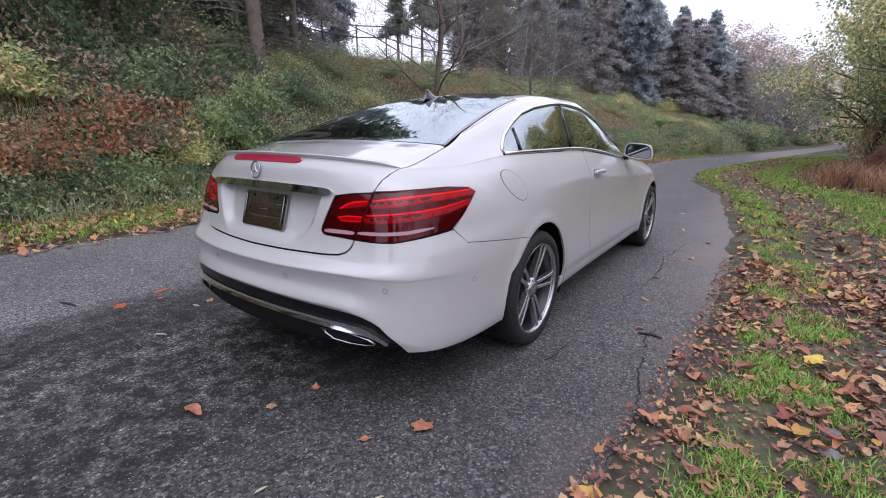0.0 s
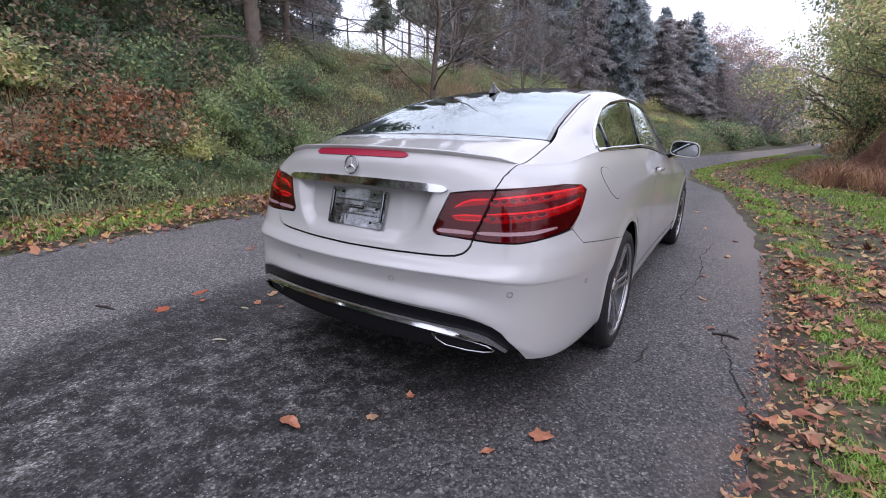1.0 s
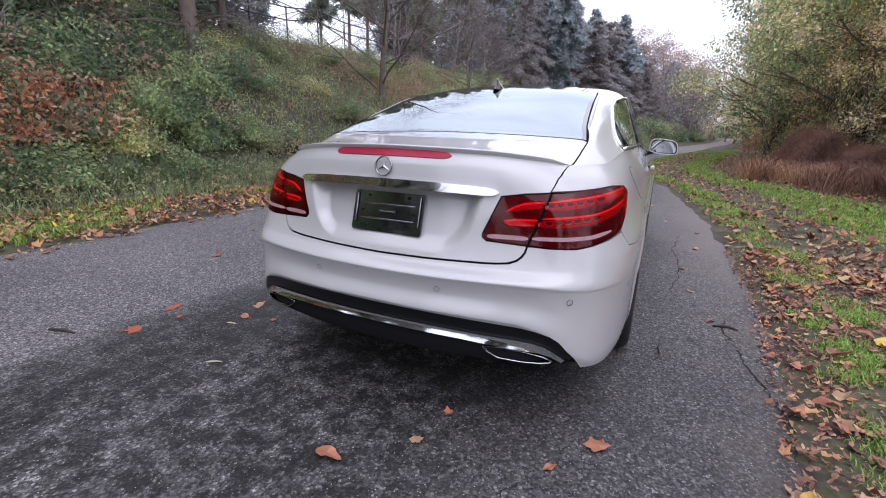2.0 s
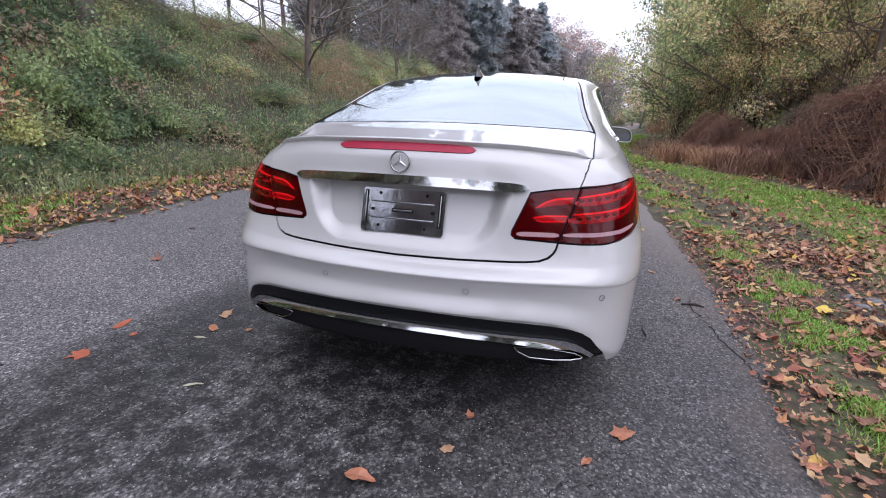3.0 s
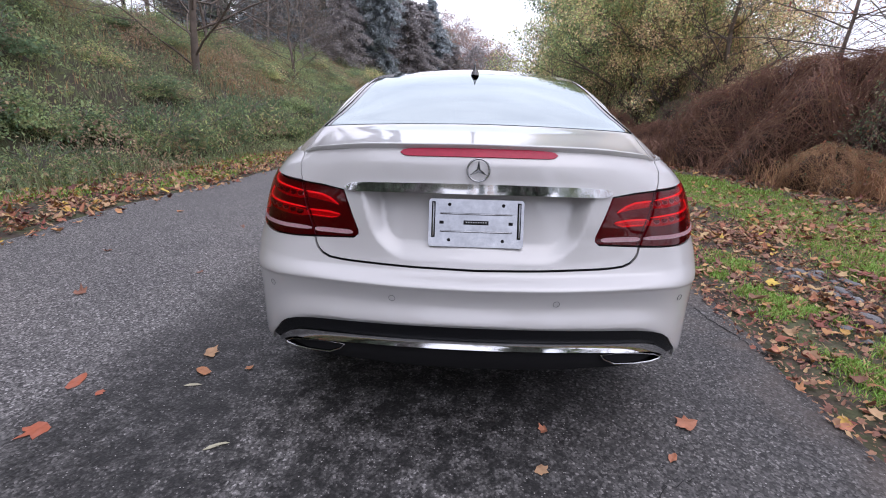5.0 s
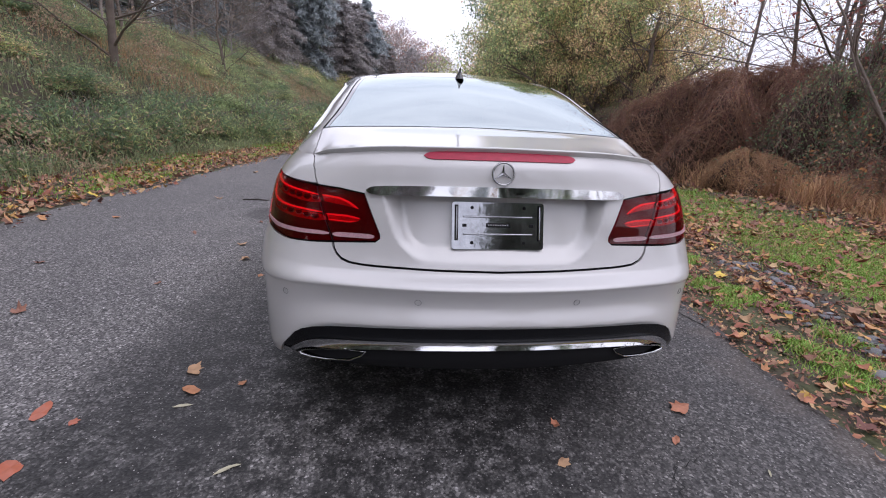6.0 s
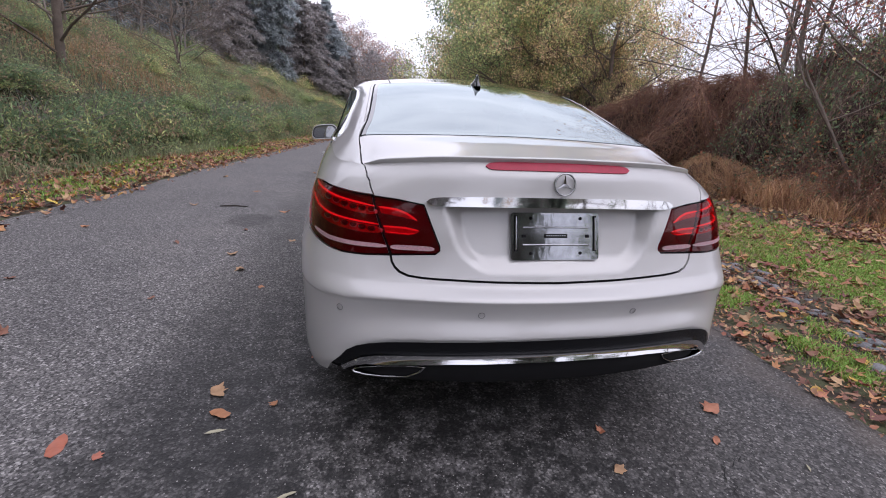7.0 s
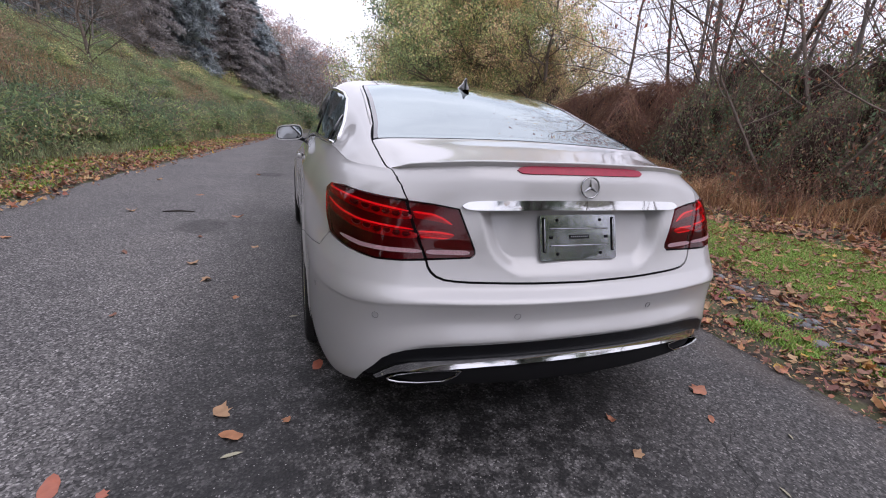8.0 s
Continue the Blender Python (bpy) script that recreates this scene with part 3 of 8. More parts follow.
fuel = [(2.235 + 0.082 * math.cos(a) * (1 + 0.10 * math.sin(a)) - 0.045 * math.sin(a), 0.882 + 0.072 * math.sin(a)) for a in np.linspace(0, 2 * math.pi, 41)[:-1]]
panel("fuel_flap_gap", [sy(2.235 + (y - 2.235) * 1.035, 0.882 + (z - 0.882) * 1.035) for y, z in fuel], flank, FS, M["gap"], car, "", lift=0.0006, skirt=0.004, origin=HOME)
panel("fuel_flap", [sy(y, z) for y, z in fuel], flank, FS, M["paint"], car, "", lift=0.0014, skirt=0.003, origin=HOME)

# doors, sills, front wings, nose
door = [sy(y + 0.005, z) for y, z in DOOR_R[::-1]] + top_edge(sy(3.268, 1.0)[0], sy(4.60, 0.86)[0], 40)[1:] + [sy(4.59, 0.75), sy(4.57, 0.6), sy(4.53, 0.45), sy(4.48, 0.34), sy(4.45, 0.292)]
side("door", door)
sill = [sy(2.47 + 0.335, 0.284), sy(3.42, 0.286), sy(4.45, 0.286), sy(4.895, 0.286), sy(4.92, 0.195), sy(4.0, 0.185), sy(3.0, 0.19), sy(2.80, 0.20)]
side("sill", sill)
fwing = [sy(4.455, 0.290), sy(4.485, 0.34), sy(4.535, 0.45), sy(4.575, 0.6), sy(4.595, 0.75)] + top_edge(sy(4.605, 0.86)[0], sy(5.56, 0.76)[0], 24) + [sy(5.566, 0.62)]
C1 = math.asin((0.40 - WHEEL_R) / AR)
fwing += arch(AXLE_F, AR, math.pi - C1, B0, 30)
side("front_wing", fwing)
s_f = sy(5.572, 0.6)[0]
nose = [(s_f + 0.004, 0.395), (s_f, 0.23), (S_END - 0.6, 0.2), (S_END, 0.2), (S_END, 0.763)] + top_edge(S_END - 0.02, sy(5.572, 0.755)[0], 20)
side("front_bumper", nose)
side("headlamp", [sy(5.60, 0.60), (S_END - 0.62, 0.585), (S_END - 0.52, 0.62), (S_END - 0.50, 0.70), (S_END - 0.7, 0.725), sy(5.60, 0.69)], "gloss_black", lift=0.003, skirt=0.01)
side("grille", [(S_END - 0.4, 0.44), (S_END, 0.42), (S_END, 0.69), (S_END - 0.42, 0.68)], "plastic", lift=0.003)

# upper body: rear window, pillars, roof, windscreen, hood
RW_EDGE = [(1.944, 0.634), (2.1, 0.606), (2.24, 0.590), (2.5, 0.570), (2.65, 0.560), (2.742, 0.550)]
rw = [ux(y, x) for y, x in RW_EDGE] + [ux(2.70 + 0.035 * (x / 0.474) ** 2, x) for x in np.linspace(0.53, -0.53, 17)] + [ux(y, -x) for y, x in RW_EDGE[::-1]] + [ux(1.944 - 0.006 * (1 - (x / 0.63) ** 2), x) for x in np.linspace(-0.6, 0.6, 13)]
rear_window = panel("rear_window", rw, upper, FU, M["glass"], car, "dark tinted rear window", skirt=0.004, origin=HOME)
GLASS = [(2.262, 1.034), (2.30, 1.065), (2.36, 1.105), (2.48, 1.165), (2.63, 1.222), (2.80, 1.262), (2.96, 1.286), (3.11, 1.297), (3.28, 1.298), (3.45, 1.288), (3.62, 1.262), (3.80, 1.216), (3.98, 1.156), (4.15, 1.088), (4.28, 1.026), (4.36, 0.975)]
belt = [(y, 12.0) for y in np.linspace(4.40, 2.262, 30)]
glass = [uz(y, z) for y, z in GLASS] + [(4.40, uz(4.40, 0.93)[1])] + [(y, 11.86) for y in np.linspace(4.40, 2.29, 30)]
pillar = [ux(lip[0][0] + 0.003, SEAM_X + 0.0055), ux(1.72, 0.6378), ux(1.80, 0.6405), ux(1.87, 0.6425), ux(1.936, 0.6435)] + [ux(y, x + 0.006) for y, x in RW_EDGE[1:]] + [ux(2.757, 0.550), ux(2.754, 0.51), ux(2.750, 0.472), ux(3.1, 0.468), ux(3.5, 0.468), ux(3.775, 0.470)]
SCREEN = [(3.80, 0.50), (3.95, 0.545), (4.10, 0.59), (4.25, 0.625), (4.40, 0.655), (4.55, 0.685), (4.66, 0.70)]
pillar += [ux(y, x + 0.006) for y, x in SCREEN] + [(4.66, 12.0)] + [(y, 12.0) for y in np.linspace(4.6, 4.42, 4)] + [(4.415, uz(4.415, 0.925)[1])] + [uz(y, z + 0.012) for y, z in GLASS[::-1]] + [(2.246, 12.0)] + [(y, 12.0) for y in np.linspace(2.2, 1.66, 14)]
for p, g in ((pillar, glass), (other(pillar, "u"), other(glass, "u"))):
    panel("roof_pillar", p, upper, FU, M["paint"], car, "", origin=HOME)
    panel("side_window", g, upper, FU, M["glass"], car, "", lift=-0.004, skirt=0.004, origin=HOME)
roof = [ux(2.742, x) for x in (0.466,)] + [ux(2.708 + 0.035 * (x / 0.474) ** 2, x) for x in np.linspace(0.45, -0.45, 15)] + [ux(2.742, -0.466), ux(3.1, -0.463), ux(3.5, -0.463), ux(3.78, -0.466)] + [ux(3.80, x) for x in np.linspace(-0.4, 0.4, 9)] + [ux(3.78, 0.466), ux(3.5, 0.463), ux(3.1, 0.463)]
panel("roof_panel", roof, upper, FU, M["roof_glass"], car, "black panoramic glass roof", origin=HOME)
screen = [ux(y, -x) for y, x in SCREEN[::-1]] + [ux(3.808, x) for x in np.linspace(-0.45, 0.45, 9)] + [ux(y, x) for y, x in SCREEN] + [ux(4.66 + 0.12 * (1 - (x / 0.7) ** 2), x) for x in np.linspace(0.65, -0.65, 15)]
panel("windscreen", screen, upper, FU, M["glass"], car, "", skirt=0.004, origin=HOME)
hood = [ux(4.70 + 0.10 * (1 - (x / 0.7) ** 2), x) for x in np.linspace(0.70, -0.70, 17)] + [ux(5.2, -0.66), ux(5.6, -0.56)] + [ux(5.86 - 0.5 * x * x, x) for x in np.linspace(-0.45, 0.45, 9)] + [ux(5.6, 0.56), ux(5.2, 0.66)]
panel("bonnet", hood, upper, FU, M["paint"], car, "", origin=HOME)
for sg in (1, -1):
    strip = [(4.667, 12.0), ux(4.667, 0.705), ux(5.2, 0.666), ux(5.6, 0.566), (5.6, 12.0)] + [(y, 12.0) for y in np.linspace(5.5, 4.8, 8)]
    panel("wing_top", strip if sg > 0 else other(strip, "u"), upper, FU, M["paint"], car, "", origin=HOME)

# inside of the body, dark, so that joints and openings read as depth
inner = [(0.0, 0.3), *[(s, 0.3) for s in np.linspace(0.2, S_END, 40)], *[(s, top_z(s) - 0.01) for s in np.linspace(S_END, 0.2, 60)], (0.0, top_z(0) - 0.01)]
for p in (inner, other(inner, "s")):
    q = []
    arches = lambda y, z: min(math.hypot(y - AXLE_R, z - WHEEL_R), math.hypot(y - AXLE_F, z - WHEEL_R))
    sh = panel("body_shell", p, flank, (0.05, 0.04), M["gap"], car, "", lift=-0.016, skirt=0.002, origin=HOME)
    bm = bmesh.new()
    bm.from_mesh(sh.data)
    gone = [f for f in bm.faces if abs(f.calc_center_median().x) > 0.7 and arches(f.calc_center_median().y + HOME[1], f.calc_center_median().z) < 0.40]
    bmesh.ops.delete(bm, geom=gone, context="FACES")
    bm.to_mesh(sh.data)
    bm.free()

# chrome round the side windows, pillars between the panes, window seals
for sg in (1, -1):
    top = [uz(y, z + 0.006) for y, z in GLASS]
    loop = [upper([y], [u if sg > 0 else 12 - u])[0] for y, u in top]
    low = [upper([y], [11.90 if sg > 0 else 0.10])[0] for y in np.linspace(4.42, 2.27, 24)]
    v, f = tube(loop, 0.0105, 8)
    on_car("window_trim", mesh_of("window_trim", v, f), "chrome", "bright chrome window trim")
    v, f = tube(low, 0.010, 8)
    on_car("belt_trim", mesh_of("belt_trim", v, f), "chrome", "bright chrome strip under the windows")
    for pts in ([(2.475, 1.150), (2.455, 1.09), (2.435, 1.035)], [(3.115, 1.292), (3.11, 1.2), (3.10, 1.1), (3.09, 1.02)]):
        ln = []
        for y, z in pts:
            yy, u = uz(y, z)
            ln.append(upper([yy], [u if sg > 0 else 12 - u])[0])
        v, f = tube(ln, 0.0065 if pts[0][0] < 3 else 0.004, 6)
        on_car("window_post", mesh_of("window_post", v, f), "gloss_black")
ln = [upper([y], [u])[0] for y, u in [ux(y, x + 0.003) for y, x in RW_EDGE]]
for sg in (1, -1):
    v, f = tube([(sg * p[0], p[1], p[2] + 0.001) for p in ln], 0.0032, 6)
    on_car("window_seal", mesh_of("window_seal", v, f), "gap")
    rail = [upper([y], [u])[0] for y, u in [ux(y, x + 0.012) for y, x in RW_EDGE[1:]]]
    v, f = tube([(sg * p[0], p[1], p[2] - 0.004) for p in rail], [0.005] + [0.0095] * (len(rail) - 1), 10)
    on_car("window_rail", mesh_of("window_rail", v, f), "paint", "white rail beside the rear window")

for sg in (1, -1):
    e = [(y, x - 0.001) for y, x in RW_EDGE]
    b = [ux(y, x) for y, x in e] + [ux(y, x - 0.018) for y, x in e[::-1]]
    panel("window_border", b if sg > 0 else other(b, "u"), upper, FU, M["roof_glass"], rear_window, "", lift=0.0012, skirt=0.001, origin=HOME)

# spoiler lip along the edge of the deck
ring, prof = [], [(0.000, -0.020), (0.006, -0.013), (0.0185, 0.002), (0.0195, 0.0045), (0.0185, 0.0065), (0.012, 0.0085), (-0.030, 0.0060), (-0.062, -0.001), (-0.062, -0.006), (-0.004, -0.018)]
edge_x = np.linspace(-SEAM_X + 0.004, SEAM_X - 0.004, 49)
for x in edge_x:
    y = float(np.interp(abs(x), [q[1] for q in lip[::-1]], [q[0] for q in lip[::-1]]))
    z = upper([y], [ux(y, float(x))[1]])[0][2]
    f = min(1.0, (SEAM_X - abs(x)) / 0.06) ** 0.7
    k = math.hypot(1, 0.72 * x)
    for a, b in prof:
        ring.append((x + 0.72 * x / k * a * f, y - a * f / k, z + b * f))
n = len(prof)
faces = [(i * n + j, i * n + (j + 1) % n, (i + 1) * n + (j + 1) % n, (i + 1) * n + j) for i in range(len(edge_x) - 1) for j in range(n)]
me = mesh_of("spoiler", ring, faces)
on_car("spoiler", me, "paint", "slim white lip spoiler on the boot")

# third brake light, chrome bar, emblem
def strip_on(name, half_len, zl, zh, mat, lift, label, taper=0.02, parent=None):
    xs_ = half_len * np.concatenate([np.linspace(0.002, 0.9, 10), [0.94, 0.965, 0.985, 0.996]])
    full = lambda x: max(0.06, 1 - (x / half_len) ** 22) ** 0.5
    mid = lambda x: 0.5 * (zl(x) + zh(x))
    p = [sx(x, mid(x) + (zl(x) - mid(x)) * full(x)) for x in xs_] + [sx(half_len + taper * 0.2, mid(half_len))] + [sx(x, mid(x) + (zh(x) - mid(x)) * full(x)) for x in xs_[::-1]]
    p = [(0.0, p[0][1])] + p[1:-1] + [(0.0, p[-1][1])]
    return panel(name, p + other(p[1:-1], "s"), lambda a, b: flank(a, b, False), (0.02, 0.01), M[mat], parent or car, label, lift=lift, skirt=0.012, origin=HOME)


strip_on("brake_light", 0.247, lambda x: 1.001 - 0.05 * x * x, lambda x: 1.026 - 0.12 * x * x, "brake_red", 0.004, "narrow red high brake light")
strip_on("chrome_bar", 0.430, lambda x: 0.889 - 0.06 * x * x, lambda x: 0.921 - 0.075 * x * x, "chrome", 0.012, "chrome bar above the plate")
bm = bmesh.new()
c = flank([0.0], [0.965])[0]
tilt = Matrix.Translation((0, c[1] - 0.006, 0.9645)) @ Matrix.Rotation(radians(90 - 8), 4, "X")
v, f = tube([(0.0345 * math.cos(a), 0.0345 * math.sin(a), 0) for a in np.linspace(0, 2 * math.pi, 33)[:-1]], 0.0032, 8, closed=True)
me = mesh_of("emblem", v, f)
bm.from_mesh(me)
for k in range(3):
    a = math.pi / 2 + k * 2 * math.pi / 3
    tip, lft, rgt = (0.0335 * math.cos(a), 0.0335 * math.sin(a), 0.0), (0.006 * math.cos(a + 1.05), 0.006 * math.sin(a + 1.05), 0), (0.006 * math.cos(a - 1.05), 0.006 * math.sin(a - 1.05), 0)
    q = [bm.verts.new(p) for p in (tip, lft, rgt, (0, 0, 0.006))]
    for t in ((0, 1, 3), (0, 3, 2), (0, 2, 1)):
        bm.faces.new([q[i] for i in t])
bmesh.ops.transform(bm, matrix=tilt, verts=bm.verts)
for fc in bm.faces:
    fc.smooth = len(fc.verts) == 4
on_car("emblem", bm, "chrome_dark", "round chrome emblem")

# lower rear: black insert, chrome strip, diffuser, tail pipes
ins = [(a, b - 0.002) for a, b in insert_top]
c_top = [sx(0.2, 0.4165), sx(0.35, 0.4115), sx(0.45, 0.406), sx(0.54, 0.3995), sx(0.60, 0.392), sx(0.64, 0.379), sx(0.672, 0.358), sx(0.705, 0.330)]
c_bot = [sx(0.2, 0.390), sx(0.35, 0.3845), sx(0.45, 0.377), sx(0.54, 0.367), sx(0.62, 0.357), sx(0.66, 0.342), sx(0.695, 0.317)]
p = [(0.0, ins[0][1])] + ins[1:] + [sx(0.722, 0.325)] + [(a, b + 0.001) for a, b in c_top[::-1]] + [(0.0, 0.419)]
panel("black_insert", p + other(p[1:-1], "s"), flank, FS, M["plastic"], car, "matt black insert in the bumper", lift=-0.004, origin=HOME)
p = [(0.0, 0.418)] + c_top + c_bot[::-1] + [(0.0, 0.393)]
panel("bumper_trim", p + other(p[1:-1], "s"), flank, (0.022, 0.006), M["chrome"], car, "chrome strip along the foot of the bumper", lift=0.004, origin=HOME)
p = [(0.0, 0.390)] + [(a, b - 0.003) for a, b in c_bot] + [sx(0.70, 0.292), (0.4, 0.292), (0.0, 0.292)]
panel("diffuser", p + other(p[1:-1], "s"), flank, FS, M["gap"], car, "black diffuser", lift=-0.12, origin=HOME)
for x in (0.15, 0.37):
    for sg in (1, -1):
        bm = rounded_box((0.022, 0.26, 0.09), 0.008, 2, Matrix.Translation((sg * x, 1.63, 0.285)) @ Matrix.Rotation(radians(-8), 4, "X"))
        on_car("diffuser_fin", bm, "gap")
for sg in (1, -1):
    out = [(0.436, 0.3655), (0.50, 0.3665), (0.585, 0.357), (0.638, 0.346), (0.668, 0.333), (0.662, 0.326), (0.63, 0.320), (0.57, 0.319), (0.49, 0.326), (0.450, 0.346)]
    rings = []
    cx, cz = 0.560, 0.343
    for dy, g in ((0.0, 1.0), (-0.012, 1.03), (-0.0135, 1.0), (-0.004, 0.955), (0.07, 0.90)):
        rings.append([(sg * (cx + (x - cx) * g), 1.335 + 0.255 * x * x + dy - 0.002, cz + (z - cz) * (1 + (g - 1) * 1.6)) for x, z in out])
    verts = [p for r in rings for p in r]
    k = len(out)
    faces = [(i * k + j, i * k + (j + 1) % k, (i + 1) * k + (j + 1) % k, (i + 1) * k + j) for i in range(4) for j in range(k)]
    pipe = on_car("tailpipe", mesh_of("tailpipe", verts, faces), "chrome_dark", "flattened chrome tailpipe trim")
    bore = [rings[4], [(p[0], p[1] + 0.02, p[2]) for p in rings[4]]]
    on_car("bore", mesh_of("bore", rings[4], [tuple(range(k))], False), "gap", "", pipe)

# parking sensors
for x, z in ((0.264, 0.557), (0.704, 0.549)):
    for sg in (1, -1):
        s = sx(x, z)[0] * sg
        p0 = flank([s, s + 0.01, s], [z, z, z + 0.01])
        nrm = Vector(np.cross(p0[1] - p0[0], p0[2] - p0[0])).normalized()
        q = nrm.to_track_quat("Z", "Y").to_matrix().to_4x4()
        v, f = tube([(0.0105 * math.cos(a), 0.0105 * math.sin(a), 0) for a in np.linspace(0, 2 * math.pi, 21)[:-1]], 0.0010, 6, closed=True)
        me = mesh_of("parking_sensor", v, f)
        me.transform(Matrix.Translation(Vector(p0[0]) + nrm * (0.003 if nrm.y < 0 else -0.003)) @ q)
        on_car("parking_sensor", me, "sensor_ring")
s = sy(1.835, 0.53)[0]
for sg in (1, -1):
    p0 = flank([s * sg, (s + 0.01) * sg, s * sg], [0.53, 0.53, 0.54])
    nrm = Vector(np.cross(p0[1] - p0[0], p0[2] - p0[0])).normalized()
    v, f = tube([(0.0105 * math.cos(a), 0.0105 * math.sin(a), 0) for a in np.linspace(0, 2 * math.pi, 21)[:-1]], 0.0010, 6, closed=True)
    me = mesh_of("parking_sensor", v, f)
    me.transform(Matrix.Translation(p0[0]) @ nrm.to_track_quat("Z", "Y").to_matrix().to_4x4())
    on_car("parking_sensor", me, "sensor_ring")

# tail lamps: a dark body, red light bands, a clear band, a red lens over them
l_in = [sx(0.4025, 0.733), sx(0.541, 0.7255), sx(0.5955, 0.8965), sx(0.52, 0.8905), sx(0.444, 0.880), sx(0.393, 0.752), sx(0.3925, 0.742)]
l_out = [sx(0.5515, 0.7255)] + [(a, b + 0.002) for a, b in lamp_bottom[1:]] + [(a - 0.002, b) for a, b in lamp_tip] + [(a, b - 0.002) for a, b in lamp_top[:-1]] + [sx(0.6055, 0.8965)]


def stripe(pts, h, n=14):
    """An even strip of half height h along a bent line of (x, z), its ends narrowed."""
    x, z = np.array(pts, float).T
    c = np.concatenate([[0], np.cumsum(np.hypot(np.diff(x), np.diff(z)))])
    t = np.linspace(0, c[-1], n + 1)
    X, Z = np.interp(t, c, x), np.interp(t, c, z)
    dx, dz = np.gradient(X), np.gradient(Z)
    ln = np.hypot(dx, dz)
    hh = h * (1 - 0.6 * np.abs(2 * t / c[-1] - 1) ** 8)
    ox, oz = -dz / ln * hh, dx / ln * hh
    return [sx(a, b) for a, b in zip(X - ox, Z - oz)] + [sx(a, b) for a, b in zip((X + ox)[::-1], (Z + oz)[::-1])]


for sg in (1, -1):
    def lamp_panel(name, poly, mat, lift, label="", parent=None, cell=(0.02, 0.02), skirt=0.01):
        return panel(name, poly if sg > 0 else other(poly, "s"), flank, cell, M[mat], parent or car, label, lift=lift, skirt=skirt, origin=HOME)

    for name, outline, pieces in (
        ("inner_tail_lamp", l_in, [(stripe([(0.408, 0.746), (0.47, 0.7465), (0.545, 0.746)], 0.0075), "lamp_clear"),
                                   ([sx(*q) for q in ((0.576, 0.850), (0.508, 0.8405), (0.478, 0.8345), (0.463, 0.832), (0.490, 0.852), (0.520, 0.863), (0.583, 0.869))], "lamp_red"),
                                   ([sx(*q) for q in ((0.560, 0.787), (0.49, 0.7845), (0.468, 0.790), (0.455, 0.799), (0.474, 0.806), (0.569, 0.811))], "lamp_red"),
                                   (stripe([(0.583, 0.869), (0.524, 0.863), (0.494, 0.852), (0.464, 0.833)], 0.0032), "lamp_glow"), (stripe([(0.569, 0.8095), (0.50, 0.8075), (0.459, 0.801)], 0.0030), "lamp_glow"),
                                   (stripe([(0.563, 0.792), (0.49, 0.7885), (0.470, 0.7915)], 0.0014), "lamp_glow")]),
        ("outer_tail_lamp", l_out, [(stripe([(0.558, 0.7475), (0.66, 0.751), (0.74, 0.757), (0.79, 0.768)], 0.0065), "lamp_clear"),
                                    (stripe([(0.588, 0.853), (0.66, 0.861), (0.75, 0.875), (0.818, 0.885)], 0.0125), "lamp_red"), (stripe([(0.572, 0.795), (0.66, 0.803), (0.75, 0.814), (0.806, 0.830), (0.821, 0.858)], 0.0130), "lamp_red"),
                                    (stripe([(0.597, 0.870), (0.66, 0.8795), (0.75, 0.891), (0.822, 0.898)], 0.0030), "lamp_glow"), (stripe([(0.584, 0.8145), (0.66, 0.8225), (0.75, 0.8315), (0.795, 0.841), (0.815, 0.857)], 0.0030), "lamp_glow")]),
    ):
        body = lamp_panel(name, outline, "lamp_dark", -0.012, "dark red tail lamp", skirt=0.02)
        for poly, mat in pieces:
            lamp_panel("light_guide" if mat == "lamp_glow" else "light_band", poly, mat, -0.005 if mat == "lamp_glow" else 0.0035 if mat == "lamp_clear" else -0.009, "", body, (0.012, 0.006), 0.004)
        if name == "outer_tail_lamp":
            for zz, n in ((0.8015, 6), (0.8595, 6)):
                for k in range(n):
                    x = 0.607 + k * 0.029
                    ring = [(x + 0.0115 * math.cos(a), zz + 0.125 * (x - 0.6) + 0.0085 * math.sin(a)) for a in np.linspace(math.pi, 2 * math.pi, 9)]
                    lamp_panel("diode", [sx(*q) for q in ring + [(x + 0.009, ring[-1][1] + 0.005), (x - 0.009, ring[-1][1] + 0.005)]], "lamp_dark", -0.0065, "", body, (0.02, 0.02), 0.003)
                    lamp_panel("diode_rim", stripe(ring, 0.0015), "lamp_clear", -0.0055, "", body, (0.02, 0.02), 0.002)
        lamp_panel("lens", outline, "lens", 0.002, "clear red lens", body)

# plate holder
plate = new("number_plate")
plate.parent = car
plate.location = (0, 1.422 - HOME[1], 0.714)
plate.rotation_euler = (-math.atan2(0.043, 0.151), 0, 0)
plate["label"] = "bare pressed chrome plate holder without a plate"


def plate_part(name, bm, mat):
    return part(name, bm, M[mat], plate)


W, Hh = 0.1555, 0.156
bm = bmesh.new()
cor = [(sgx * (W - 0.010) + 0.010 * math.cos(a), (0.010 if sgz < 0 else Hh - 0.010) + 0.010 * math.sin(a)) for sgx, sgz, a0 in ((1, -1, -90), (1, 1, 0), (-1, 1, 90), (-1, -1, 180)) for a in np.radians(np.linspace(a0, a0 + 90, 5))]
front = [bm.verts.new((x, 0, z)) for x, z in cor]
back = [bm.verts.new((x, 0.006, z)) for x, z in cor]
bm.faces.new(front)
bm.faces.new(back[::-1])
for i in range(len(cor)):
    j = (i + 1) % len(cor)
    bm.faces.new((front[j], front[i], back[i], back[j]))
plate_part("holder", bm, "steel")
for z in (0.050, 0.108):
    plate_part("rib", rounded_box((0.235, 0.006, 0.006), 0.0025, 2, Matrix.Translation((0, -0.001, z))), "steel")
